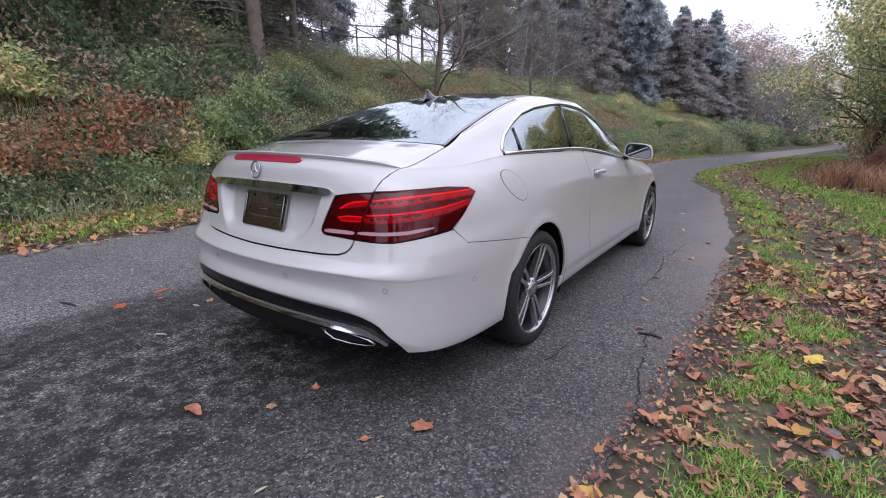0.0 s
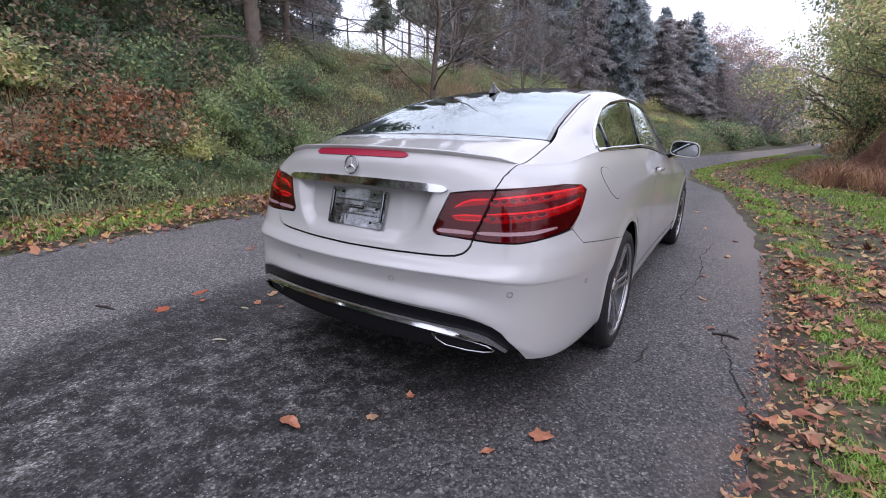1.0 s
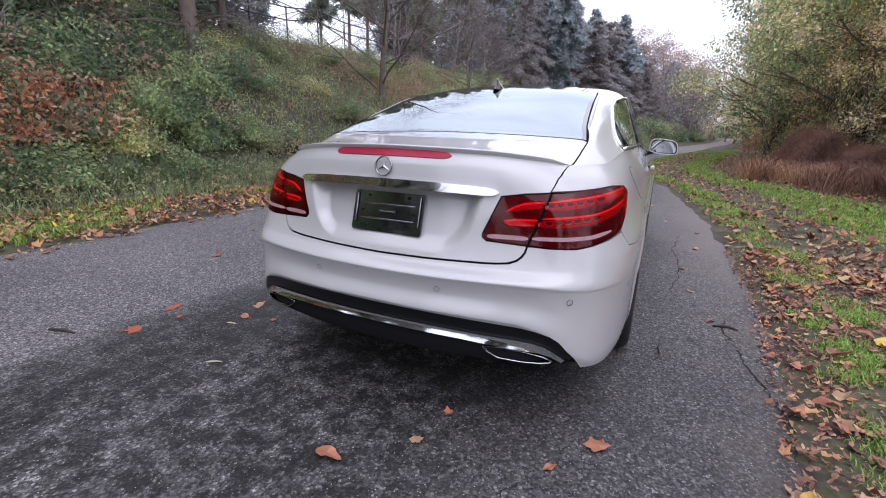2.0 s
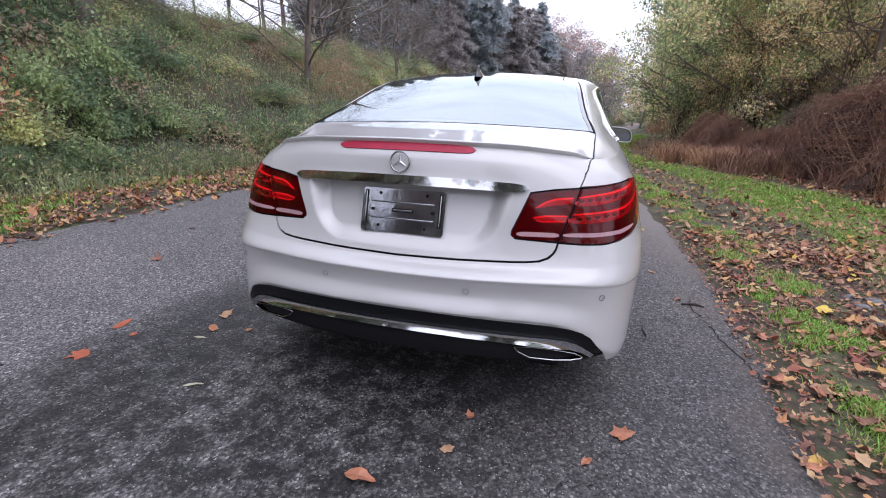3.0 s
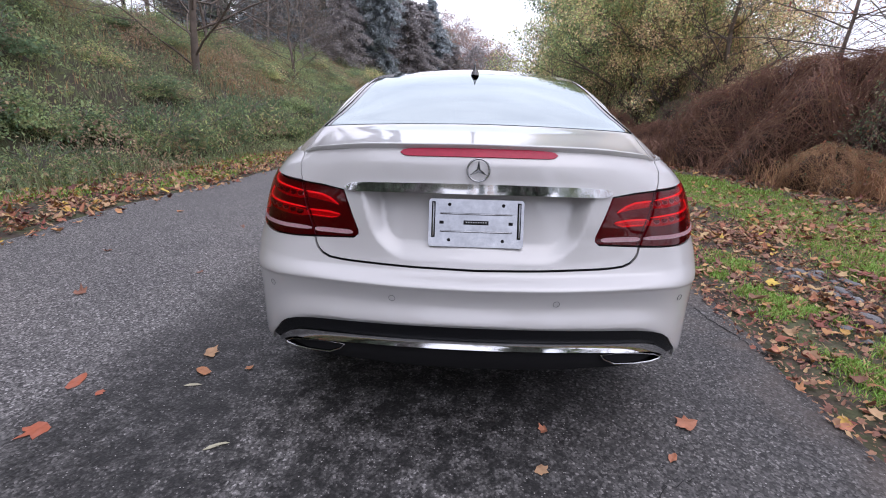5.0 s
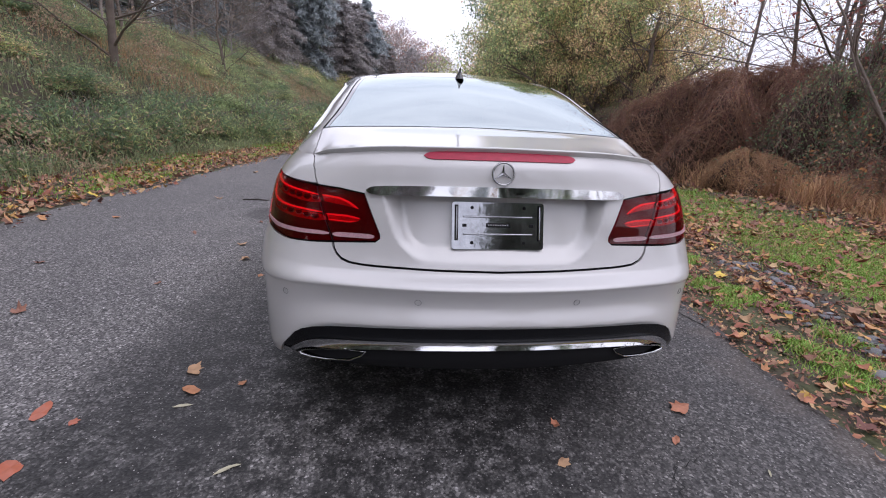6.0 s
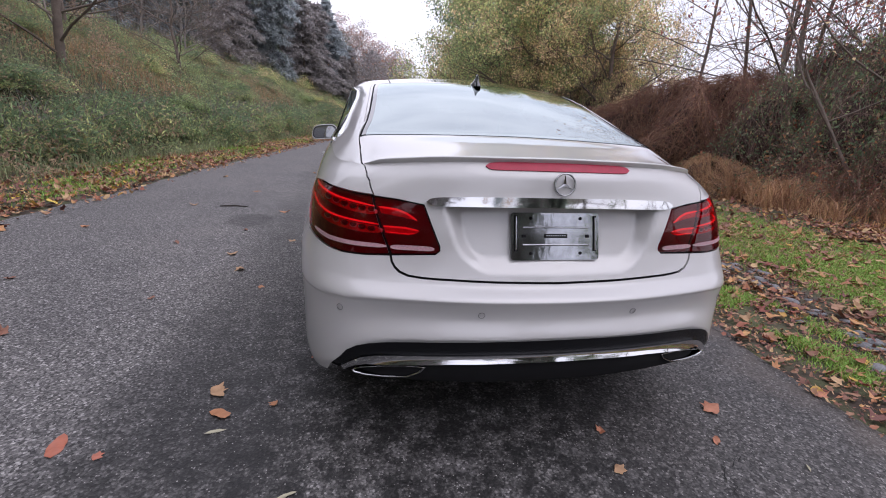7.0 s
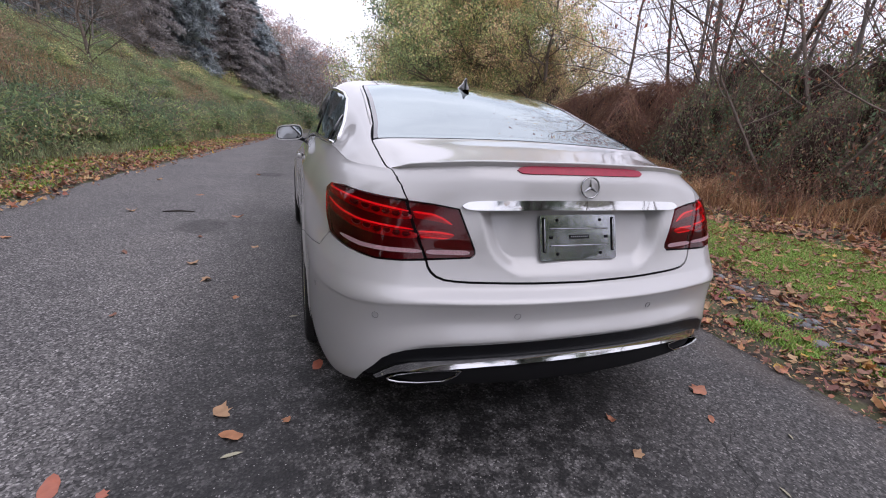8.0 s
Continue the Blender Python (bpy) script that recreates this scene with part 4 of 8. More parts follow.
for sg in (1, -1):
    plate_part("side_slot", rounded_box((0.012, 0.004, 0.118), 0.0019, 2, Matrix.Translation((sg * 0.140, -0.001, 0.088))), "gap")
    plate_part("slot_rim", rounded_box((0.006, 0.008, 0.112), 0.0025, 2, Matrix.Translation((sg * 0.140, -0.002, 0.088))), "steel")
    for z in (0.022, 0.138):
        v, f = lathe([(0.0, -0.004), (0.005, -0.003), (0.006, 0.001)], 12)
        me = mesh_of("screw", [(p[1] + sg * 0.088, p[0], p[2] + z) for p in v], f)
        part("screw", me, M["gap"], plate)
    plate_part("hole", rounded_box((0.014, 0.003, 0.010), 0.0014, 2, Matrix.Translation((sg * 0.113, -0.0005, 0.079))), "gap")
plate_part("centre_slot", rounded_box((0.082, 0.003, 0.014), 0.0014, 2, Matrix.Translation((0, -0.0005, 0.080))), "gap")
for k in range(9):
    plate_part("stamped_bar", rounded_box((0.0055, 0.003, 0.006), 0.001, 1, Matrix.Translation((-0.032 + 0.008 * k, -0.001, 0.080))), "steel")

# roof aerial
a0 = upper([2.66], [6.0])[0]
fin = []
for h, l0, l1, w in ((-0.004, -0.075, 0.10, 0.024), (0.012, -0.06, 0.085, 0.021), (0.03, -0.045, 0.03, 0.010), (0.048, -0.042, 0.0, 0.005), (0.058, -0.038, -0.018, 0.003)):
    fin.append([(w * math.sin(a), a0[1] + (l0 + l1) / 2 - (l1 - l0) / 2 * math.cos(a), a0[2] + h) for a in np.linspace(0, 2 * math.pi, 17)[:-1]])
verts = [p for r in fin for p in r]
faces = [(i * 16 + j, i * 16 + (j + 1) % 16, (i + 1) * 16 + (j + 1) % 16, (i + 1) * 16 + j) for i in range(4) for j in range(16)] + [tuple(range(64, 80))]
on_car("aerial", mesh_of("aerial", verts, faces), "gloss_black", "small black shark-fin aerial")

# door handles
for sg in (1, -1):
    s, z = sy(3.40, 0.872)
    p = flank([s * sg], [z])[0]
    bm = rounded_box((0.026, 0.20, 0.026), 0.012, 3, Matrix.Translation((p[0] + sg * 0.020, 3.42, 0.876)))
    on_car("door_handle", bm, "paint")
    bm = rounded_box((0.006, 0.11, 0.05), 0.0028, 2, Matrix.Translation((p[0] - sg * 0.001, 3.41, 0.866)))
    on_car("handle_recess", bm, "plastic")

# door mirrors
for sg in (1, -1):
    rings = []
    for k, (dy, gx, gz) in enumerate(((0.0, 0.94, 0.90), (-0.006, 1.0, 1.0), (0.03, 1.03, 1.04), (0.075, 0.92, 0.90), (0.12, 0.62, 0.6), (0.135, 0.2, 0.2))):
        r = []
        for a in np.linspace(0, 2 * math.pi, 25)[:-1]:
            ca, sa = math.cos(a), math.sin(a)
            e = (abs(ca) ** 4 + abs(sa) ** 4) ** -0.25
            x, z = 0.105 * ca * e * gx, 0.060 * sa * e * gz
            x *= 1 - 0.08 * (z / 0.06)
            r.append((sg * (0.935 + x), 4.205 + dy + 0.10 * (0.1 - x) * 0.6, 0.992 + z - 0.10 * x))
        rings.append(r)
    verts = [p for r in rings for p in r]
    faces = [(i * 24 + j, i * 24 + (j + 1) % 24, (i + 1) * 24 + (j + 1) % 24, (i + 1) * 24 + j) for i in range(5) for j in range(24)] + [tuple(range(120, 144))]
    mir = on_car("door_mirror", mesh_of("door_mirror", verts, faces), "paint", "white door mirror")
    gl = [(sg * 0.935 + (p[0] - sg * 0.935) * 0.93, p[1] + 0.010, 0.992 + (p[2] - 0.992) * 0.90) for p in rings[0]]
    on_car("mirror_rim", mesh_of("mirror_rim", rings[0] + gl, [(j, (j + 1) % 24, 24 + (j + 1) % 24, 24 + j) for j in range(24)]), "plastic", "", mir)
    on_car("mirror_glass", mesh_of("mirror_glass", gl, [tuple(range(24))], False), "mirror", "mirror glass", mir)
    v, f = tube([(sg * 0.80, 4.30, 0.93), (sg * 0.85, 4.27, 0.945), (sg * 0.89, 4.24, 0.96)], [0.035, 0.026, 0.028], 10, flat=0.6)
    on_car("mirror_foot", mesh_of("mirror_foot", v, f), "plastic", "", mir)

# wheels
tyre_prof = [(0.245, -0.112), (0.256, -0.122), (0.28, -0.126), (0.305, -0.118), (0.317, -0.098), (0.3215, -0.06), (0.322, 0.0), (0.3215, 0.06), (0.317, 0.098), (0.305, 0.118), (0.28, 0.126), (0.256, 0.122), (0.245, 0.112)]
rim_prof = [(0.215, -0.11), (0.244, -0.114), (0.251, -0.110), (0.220, -0.06), (0.208, 0.0), (0.222, 0.07), (0.238, 0.098), (0.2495, 0.110), (0.2515, 0.116), (0.2485, 0.120), (0.2435, 0.118), (0.239, 0.108)]


def spoke(a, off):
    """One half of a twin spoke, in the wheel's own frame: outwards is +x."""
    v = []
    for r, w, x, th in ((0.030, 0.013, 0.084, 0.03), (0.075, 0.0115, 0.092, 0.032), (0.13, 0.0108, 0.100, 0.032), (0.19, 0.0112, 0.107, 0.03), (0.242, 0.0130, 0.111, 0.022)):
        o = off * (0.0125 + 0.016 * ((r - 0.03) / 0.2))
        for dw, dx in ((-w, -th), (-w * 0.9, -0.003), (-w * 0.6, 0.0), (w * 0.6, 0.0), (w * 0.9, -0.003), (w, -th)):
            t = o + dw
            v.append((x + dx, r * math.cos(a) - t * math.sin(a), r * math.sin(a) + t * math.cos(a)))
    f = [(i * 6 + j, i * 6 + (j + 1) % 6, (i + 1) * 6 + (j + 1) % 6, (i + 1) * 6 + j) for i in range(4) for j in range(6)]
    return v, f


def wheel(name, x, y, turn):
    hub = new(name)
    hub.parent = car
    hub.location = (x - HOME[0], y - HOME[1], 0.311)
    hub.scale = (1, 0.985, 0.985)
    hub.rotation_euler = (radians(turn), 0, 0 if x > 0 else math.pi)
    hub["label"] = "black tyre on a silver alloy wheel with five twin spokes"
    v, f = lathe(tyre_prof, 64)
    part("tyre", mesh_of("tyre", v, f), M["rubber"], hub)
    v, f = lathe(rim_prof[6:], 64)
    part("rim", mesh_of("rim", v, f), M["alloy"], hub, "bright machined rim edge")
    v, f = lathe(rim_prof[:7], 64)
    part("barrel", mesh_of("barrel", v, f), M["alloy_dark"], hub)
    v, f = lathe([(0.0, 0.03), (0.06, 0.03), (0.165, 0.025), (0.165, 0.0), (0.0, 0.0)], 40)
    part("brake_disc", mesh_of("brake_disc", v, f), M["disc"], hub)
    v, f = lathe([(0.205, 0.02), (0.0, -0.02)], 32)
    part("wheel_back", mesh_of("wheel_back", v, f), M["gap"], hub)
    for k in range(5):
        for off in (-1, 1):
            v, f = spoke(2 * math.pi * k / 5 + 0.3, off)
            part("spoke", mesh_of("spoke", v, f, False), M["alloy"], hub)
        a = 2 * math.pi * k / 5 + 0.3 + math.pi / 5
        v, f = lathe([(0.0, 0.094), (0.006, 0.094), (0.008, 0.088)], 8)
        part("bolt", mesh_of("bolt", [(p[0], p[1] + 0.045 * math.cos(a), p[2] + 0.045 * math.sin(a)) for p in v], f), M["alloy_dark"], hub)
    v, f = lathe([(0.0, 0.103), (0.028, 0.102), (0.034, 0.096), (0.060, 0.088), (0.062, 0.06)], 32)
    part("hub_cap", mesh_of("hub_cap", v, f), M["alloy"], hub)
    return hub


for x in (0.770, -0.770):
    wheel("rear_wheel", x, AXLE_R - 0.025, -17)
    wheel("front_wheel", x, AXLE_F, 31)

# floor pan and wheel wells
bm = rounded_box((1.20, 4.2, 0.30), 0.04, 2, Matrix.Translation((0, 3.68, 0.33)))
on_car("floor_pan", bm, "gap", "dark underbody")
bm = rounded_box((1.5, 1.75, 0.30), 0.03, 2, Matrix.Translation((0, 3.85, 0.335)))
on_car("floor_pan", bm, "gap")
for ax in (AXLE_R, AXLE_F):
    for sg in (1, -1):
        v = []
        for k in range(17):
            a = math.pi * (k - 1.5) / 13
            for x in (0.45, 0.862):
                v.append((sg * x, ax + 0.398 * math.cos(a), WHEEL_R - 0.02 + 0.385 * math.sin(a)))
        f = [(2 * k, 2 * k + 1, 2 * k + 3, 2 * k + 2) for k in range(16)]
        on_car("wheel_well", mesh_of("wheel_well", v, f), "gap")
v, f = tube([(0.25, 1.9, 0.26), (0.30, 1.7, 0.26), (0.48, 1.5, 0.30)], 0.035, 10)
on_car("exhaust_pipe", mesh_of("exhaust_pipe", v, f), "alloy_dark")
bm = rounded_box((0.5, 0.35, 0.16), 0.05, 3, Matrix.Translation((0.0, 1.85, 0.26)))
on_car("silencer", bm, "alloy_dark")

# cabin
bm = rounded_box((1.45, 2.75, 0.10), 0.03, 2, Matrix.Translation((0, 3.55, 0.56)))
on_car("cabin_floor", bm, "cabin")
bm = rounded_box((1.20, 0.62, 0.03), 0.012, 2, Matrix.Translation((0, 2.25, 1.00)) @ Matrix.Rotation(radians(3), 4, "X"))
on_car("parcel_shelf", bm, "cabin")
for x in (0.36, -0.36):
    for y, hz in ((3.42, 0.0), (2.62, -0.03)):
        seat = rounded_box((0.50, 0.52, 0.18), 0.06, 3, Matrix.Translation((x, y + 0.25, 0.70 + hz)))
        on_car("seat", seat, "cabin")
        on_car("backrest", rounded_box((0.48, 0.14, 0.56), 0.06, 3, Matrix.Translation((x, y - 0.05, 0.95 + hz)) @ Matrix.Rotation(radians(14), 4, "X")), "cabin")
        on_car("headrest", rounded_box((0.26, 0.09, 0.16), 0.04, 3, Matrix.Translation((x, y - 0.13, 1.24 + hz if y > 3 else 1.16)) @ Matrix.Rotation(radians(10), 4, "X")), "cabin")
on_car("dashboard", rounded_box((1.40, 0.45, 0.22), 0.08, 3, Matrix.Translation((0, 4.40, 0.86))), "cabin")
v, f = tube([(-0.36 + 0.18 * math.cos(a), 4.08 + 0.05 * math.sin(a), 0.90 + 0.17 * math.sin(a)) for a in np.linspace(0, 2 * math.pi, 33)[:-1]], 0.014, 8, closed=True)
on_car("steering_wheel", mesh_of("steering_wheel", v, f), "cabin")
on_car("rear_view_mirror", rounded_box((0.24, 0.03, 0.06), 0.014, 2, Matrix.Translation((0, 3.92, 1.24))), "cabin")


# ---- ground, road ----
ROAD_L = [(-30, -3.6), (-6, -3.9), (1, -4.05), (5, -4.15), (7.3, -3.87), (9, -3.72), (11.4, -3.43), (16, -2.83), (25, -1.75), (33, 0.3), (58, 5.1), (90, 10), (200, 26)]
ROAD_R = [(-30, 2.4), (-6, 1.6), (0, 1.52), (1.6, 1.58), (2.5, 1.66), (3.5, 1.74), (4.9, 1.75), (7, 1.62), (9, 1.4), (10.5, 1.22), (13.4, 0.35), (17, 0.1), (23.5, 1.1), (33, 2.9), (48.6, 5.6), (58, 7.5), (90, 13), (200, 30)]


def road_left(y):
    return np.interp(y, [p[0] for p in ROAD_L], [p[1] for p in ROAD_L])


def road_right(y):
    return np.interp(y, [p[0] for p in ROAD_R], [p[1] for p in ROAD_R])


def wobble(x, y, s=1.0):
    """Smooth ups and downs between about -1 and 1, for arrays."""
    x, y = x * s, y * s
    return (np.sin(1.3 * x + 0.7 * y) + np.sin(0.6 * x - 1.1 * y + 1.7) + np.sin(2.3 * x + 1.9 * y + 0.4) * 0.5 + np.sin(-1.9 * x + 2.7 * y + 2.2) * 0.5) / 3.0


def ground_z(x, y):
    """Height of the ground: the lane is flat, a bank rises on its left, the verge on its right rolls a little."""
    x, y = np.asarray(x, float), np.asarray(y, float)
    left = road_left(y) - 1.5 - x
    rise = np.clip(0.53 - 0.004 * np.clip(y - 30, 0, 60), 0.2, 0.6)
    top = 5.75 + 0.02 * np.clip(y, 0, 60)
    bank = np.where(left > 0, rise * left * smooth_at(0, 2.2, left), 0)
    bank = top * (1 - np.exp(-np.clip(bank, 0, None) / top * 1.35))
    bank = np.where(left > 0, bank * 1.08, 0)
    off_l, off_r = road_left(y) - x, x - road_right(y)
    off = np.maximum(off_l, off_r)
    lip = np.where(off > 0, 0.015 * smooth_at(0, 0.25, off) + 0.03 * smooth_at(0.2, 1.5, off) * wobble(x, y, 1.8) + 0.12 * smooth_at(3, 9, off_r) * (0.5 + wobble(x, y, 0.5)), -0.012)
    return bank + lip + np.where(left > 1, 0.18 * wobble(x, y, 0.9) * smooth_at(1, 4, left), 0)


def sheet(name, xs, ys, zf, mat, keep=None):
    X, Y = np.meshgrid(xs, ys, indexing="ij")
    Z = zf(X, Y)
    v = np.stack([X.ravel(), Y.ravel(), Z.ravel()], 1)
    i, j = np.meshgrid(np.arange(len(xs) - 1), np.arange(len(ys) - 1), indexing="ij")
    a = (i * len(ys) + j).ravel()
    f = np.stack([a, a + len(ys), a + len(ys) + 1, a + 1], 1)
    return mesh_np(name, v, f, [mat], True)


def ground_material():
    """Soil, moss and short grass under the litter."""
    m = material("verge_soil", (0.052, 0.038, 0.029), 0.95, 0, 0.35, 3.0, 0.3, 60, 0.8, 40, second=(0.070, 0.076, 0.034), second_scale=5.1, second_at=0.50, second_soft=0.08)
    return m


def asphalt_material():
    """Worn asphalt: pale chips in dark binder, damp dark patches with ragged edges, cracks."""
    m = bpy.data.materials.new("asphalt")
    m.use_nodes = True
    n, l = m.node_tree.nodes, m.node_tree.links
    b = n["Principled BSDF"]
    co = n.new("ShaderNodeTexCoord")

    def tex(kind, **kw):
        t = n.new(kind)
        for k, v in kw.items():
            t.inputs[k].default_value = v
        l.new(co.outputs["Object"], t.inputs["Vector"])
        return t

    def ramp(src, stops):
        r = n.new("ShaderNodeValToRGB")
        e = r.color_ramp.elements
        while len(e) < len(stops):
            e.new(0.5)
        for el, (p, c) in zip(e, stops):
            el.position, el.color = p, (*c, 1)
        l.new(src, r.inputs["Fac"])
        return r.outputs["Color"]

    def mix(kind, a, c, fac):
        x = n.new("ShaderNodeMix")
        x.data_type, x.blend_type = "RGBA", kind
        for s, k in ((a, "A"), (c, "B"), (fac, "Factor")):
            if isinstance(s, (int, float)):
                x.inputs[k].default_value = s
            elif isinstance(s, tuple):
                x.inputs[k].default_value = (*s, 1)
            else:
                l.new(s, x.inputs[k])
        return x.outputs["Result"]

    def math2(kind, a, c):
        x = n.new("ShaderNodeMath")
        x.operation = kind
        for k, s in enumerate((a, c)):
            if isinstance(s, (int, float)):
                x.inputs[k].default_value = s
            else:
                l.new(s, x.inputs[k])
        return x.outputs["Value"]

    chips = tex("ShaderNodeTexVoronoi", Scale=112.0)
    tone = ramp(chips.outputs["Color"], [(0.12, (0.025, 0.025, 0.025)), (0.45, (0.084, 0.083, 0.083)), (0.75, (0.160, 0.158, 0.156)), (0.97, (0.38, 0.376, 0.372))])
    joints = ramp(chips.outputs["Distance"], [(0.0, (1, 1, 1)), (0.5, (0.85, 0.85, 0.85)), (1.0, (0.40, 0.40, 0.41))])
    col = mix("MULTIPLY", tone, joints, 0.85)
    grit = tex("ShaderNodeTexNoise", Scale=70.0, Detail=3.0, Roughness=0.8)
    col = mix("MULTIPLY", col, ramp(grit.outputs["Fac"], [(0.36, (0.62, 0.62, 0.63)), (0.5, (0.97, 0.97, 0.97)), (0.66, (1.4, 1.4, 1.38))]), 0.9)
    big = tex("ShaderNodeTexNoise", Scale=0.8, Detail=6.0, Roughness=0.65)
    col = mix("MULTIPLY", col, ramp(big.outputs["Fac"], [(0.32, (0.74, 0.74, 0.76)), (0.5, (0.95, 0.95, 0.95)), (0.68, (1.18, 1.16, 1.14))]), 0.9)
    # across the lane: pale crown, a damp dark wheel track, a blotched strip, worn grey towards the verge
    rag = tex("ShaderNodeTexNoise", Scale=2.6, Detail=8.0, Roughness=0.68)
    sep = n.new("ShaderNodeSeparateXYZ")
    l.new(co.outputs["Object"], sep.inputs["Vector"])
    across = math2("ADD", sep.outputs["X"], math2("MULTIPLY", math2("SUBTRACT", rag.outputs["Fac"], 0.5), 0.7))
    along = n.new("ShaderNodeMapRange")
    along.inputs["From Min"].default_value, along.inputs["From Max"].default_value = 4.2, 2.2
    l.new(math2("ADD", sep.outputs["Y"], math2("MULTIPLY", rag.outputs["Fac"], 1.2)), along.inputs["Value"])
    place = n.new("ShaderNodeMapRange")
    place.inputs["From Min"].default_value, place.inputs["From Max"].default_value = -2.0, 2.0
    l.new(across, place.inputs["Value"])
    track = ramp(place.outputs["Result"], [(0.08, (0, 0, 0)), (0.13, (0.85, 0.85, 0.85)), (0.24, (0.95, 0.95, 0.95)), (0.31, (0.30, 0.30, 0.30)), (0.56, (0.60, 0.60, 0.60)), (0.68, (0.42, 0.42, 0.42))])
    blots = ramp(place.outputs["Result"], [(0.08, (0, 0, 0)), (0.16, (0.45, 0.45, 0.45)), (0.30, (1, 1, 1)), (0.52, (1, 1, 1)), (0.64, (0.10, 0.10, 0.10))])
    col = mix("MULTIPLY", col, ramp(place.outputs["Result"], [(0.06, (1.5, 1.5, 1.52)), (0.16, (1.08, 1.08, 1.08))]), 1.0)
    blot = tex("ShaderNodeTexNoise", Scale=8.5, Detail=10.0, Roughness=0.80)
    streak = ramp(blot.outputs["Fac"], [(0.44, (1, 1, 1)), (0.56, (0.62, 0.62, 0.62)), (0.64, (0.30, 0.30, 0.30))])
    damp = math2("MULTIPLY", math2("MULTIPLY", track, along.outputs["Result"]), streak)
    col = mix("MULTIPLY", col, (0.19, 0.19, 0.20), damp)
    dark = math2("MULTIPLY", ramp(blot.outputs["Fac"], [(0.46, (1, 1, 1)), (0.52, (0, 0, 0))]), math2("MULTIPLY", blots, along.outputs["Result"]))
    col = mix("MULTIPLY", col, (0.26, 0.26, 0.26), dark)
    pale = math2("MULTIPLY", ramp(blot.outputs["Fac"], [(0.54, (0, 0, 0)), (0.62, (1, 1, 1))]), math2("MULTIPLY", blots, along.outputs["Result"]))
    col = mix("MULTIPLY", col, (1.8, 1.81, 1.83), pale)
    # two old oil stains in the lane's middle
    for ox, oy in ((-1.80, 5.05), (-1.30, 9.3)):
        spot = n.new("ShaderNodeMapping")
        spot.inputs["Location"].default_value = (-ox * 3.2, -oy * 2.2, 0.0)
        spot.inputs["Scale"].default_value = (3.2, 2.2, 1.0)
        l.new(co.outputs["Object"], spot.inputs["Vector"])
        ball = n.new("ShaderNodeTexGradient")
        ball.gradient_type = "SPHERICAL"
        l.new(spot.outputs["Vector"], ball.inputs["Vector"])
        col = mix("MULTIPLY", col, (0.5, 0.5, 0.5), ramp(math2("ADD", ball.outputs["Fac"], math2("MULTIPLY", rag.outputs["Fac"], 0.3)), [(0.28, (0, 0, 0)), (0.60, (0.9, 0.9, 0.9))]))
    # earth carried onto the edge beside the verge
    edge = ramp(place.outputs["Result"], [(0.80, (0, 0, 0)), (0.95, (1, 1, 1))])
    dirt = math2("MULTIPLY", edge, ramp(rag.outputs["Fac"], [(0.40, (0, 0, 0)), (0.60, (0.9, 0.9, 0.9))]))
    col = mix("MIX", col, (0.105, 0.086, 0.072), dirt)
    # pale dust worn into the lane along the verge, beside and ahead of the car
    ahead = n.new("ShaderNodeMapRange")
    ahead.inputs["From Min"].default_value, ahead.inputs["From Max"].default_value = 3.2, 5.2
    l.new(sep.outputs["Y"], ahead.inputs["Value"])
    dust = math2("MULTIPLY", ramp(place.outputs["Result"], [(0.72, (0, 0, 0)), (0.88, (0.62, 0.62, 0.62))]), ahead.outputs["Result"])
    col = mix("MIX", col, (0.205, 0.180, 0.168), dust)
    specks = tex("ShaderNodeTexVoronoi", Scale=90.0)
    few = math2("MULTIPLY", ramp(specks.outputs["Distance"], [(0.15, (1, 1, 1)), (0.26, (0, 0, 0))]), ramp(specks.outputs["Color"], [(0.66, (0, 0, 0)), (0.88, (0.85, 0.85, 0.85))]))
    col = mix("MIX", col, (0.50, 0.495, 0.49), few)
    col = mix("MULTIPLY", col, (0.93, 0.90, 0.875), 1.0)
    l.new(col, b.inputs["Base Color"])
    b.inputs["Roughness"].default_value = 0.72
    rr = n.new("ShaderNodeMapRange")
    rr.inputs["To Min"].default_value, rr.inputs["To Max"].default_value = 0.80, 0.60
    l.new(damp, rr.inputs["Value"])
    l.new(rr.outputs["Result"], b.inputs["Roughness"])
    bp = n.new("ShaderNodeBump")
    bp.inputs["Strength"].default_value, bp.inputs["Distance"].default_value = 0.5, 0.004
    l.new(chips.outputs["Distance"], bp.inputs["Height"])
    l.new(bp.outputs["Normal"], b.inputs["Normal"])
    return m


M["asphalt"], M["soil"] = asphalt_material(), ground_material()
xs = np.concatenate([np.linspace(-600, -40, 12), np.linspace(-38, -8, 46), np.linspace(-7.8, 9, 140), np.linspace(9.5, 40, 40), np.linspace(45, 600, 12)])
ys = np.concatenate([np.linspace(-500, -20, 10), np.linspace(-18, -3, 30), np.linspace(-2.8, 14, 120), np.linspace(14.4, 60, 90), np.linspace(62, 140, 30), np.linspace(150, 900, 12)])
tagged(part("ground", sheet("ground", xs, ys, ground_z, M["soil"]), M["soil"]), "uneven soil and moss under fallen leaves beside the lane", "ground", kind="structure")
ry = np.concatenate([np.linspace(-30, -3, 40), np.linspace(-2.8, 16, 190), np.linspace(16.5, 60, 90), np.linspace(62, 200, 40)])
k = 40
RX = np.stack([road_left(ry) + 0.06 * wobble(ry * 3, ry * 0) + 0.05 * wobble(ry * 9, ry * 0 + 2), road_right(ry) + 0.03 * wobble(ry * 2.5 + 4, ry * 0) + 0.035 * wobble(ry * 8, ry * 0 + 5)], 1)
f = np.linspace(0, 1, k)
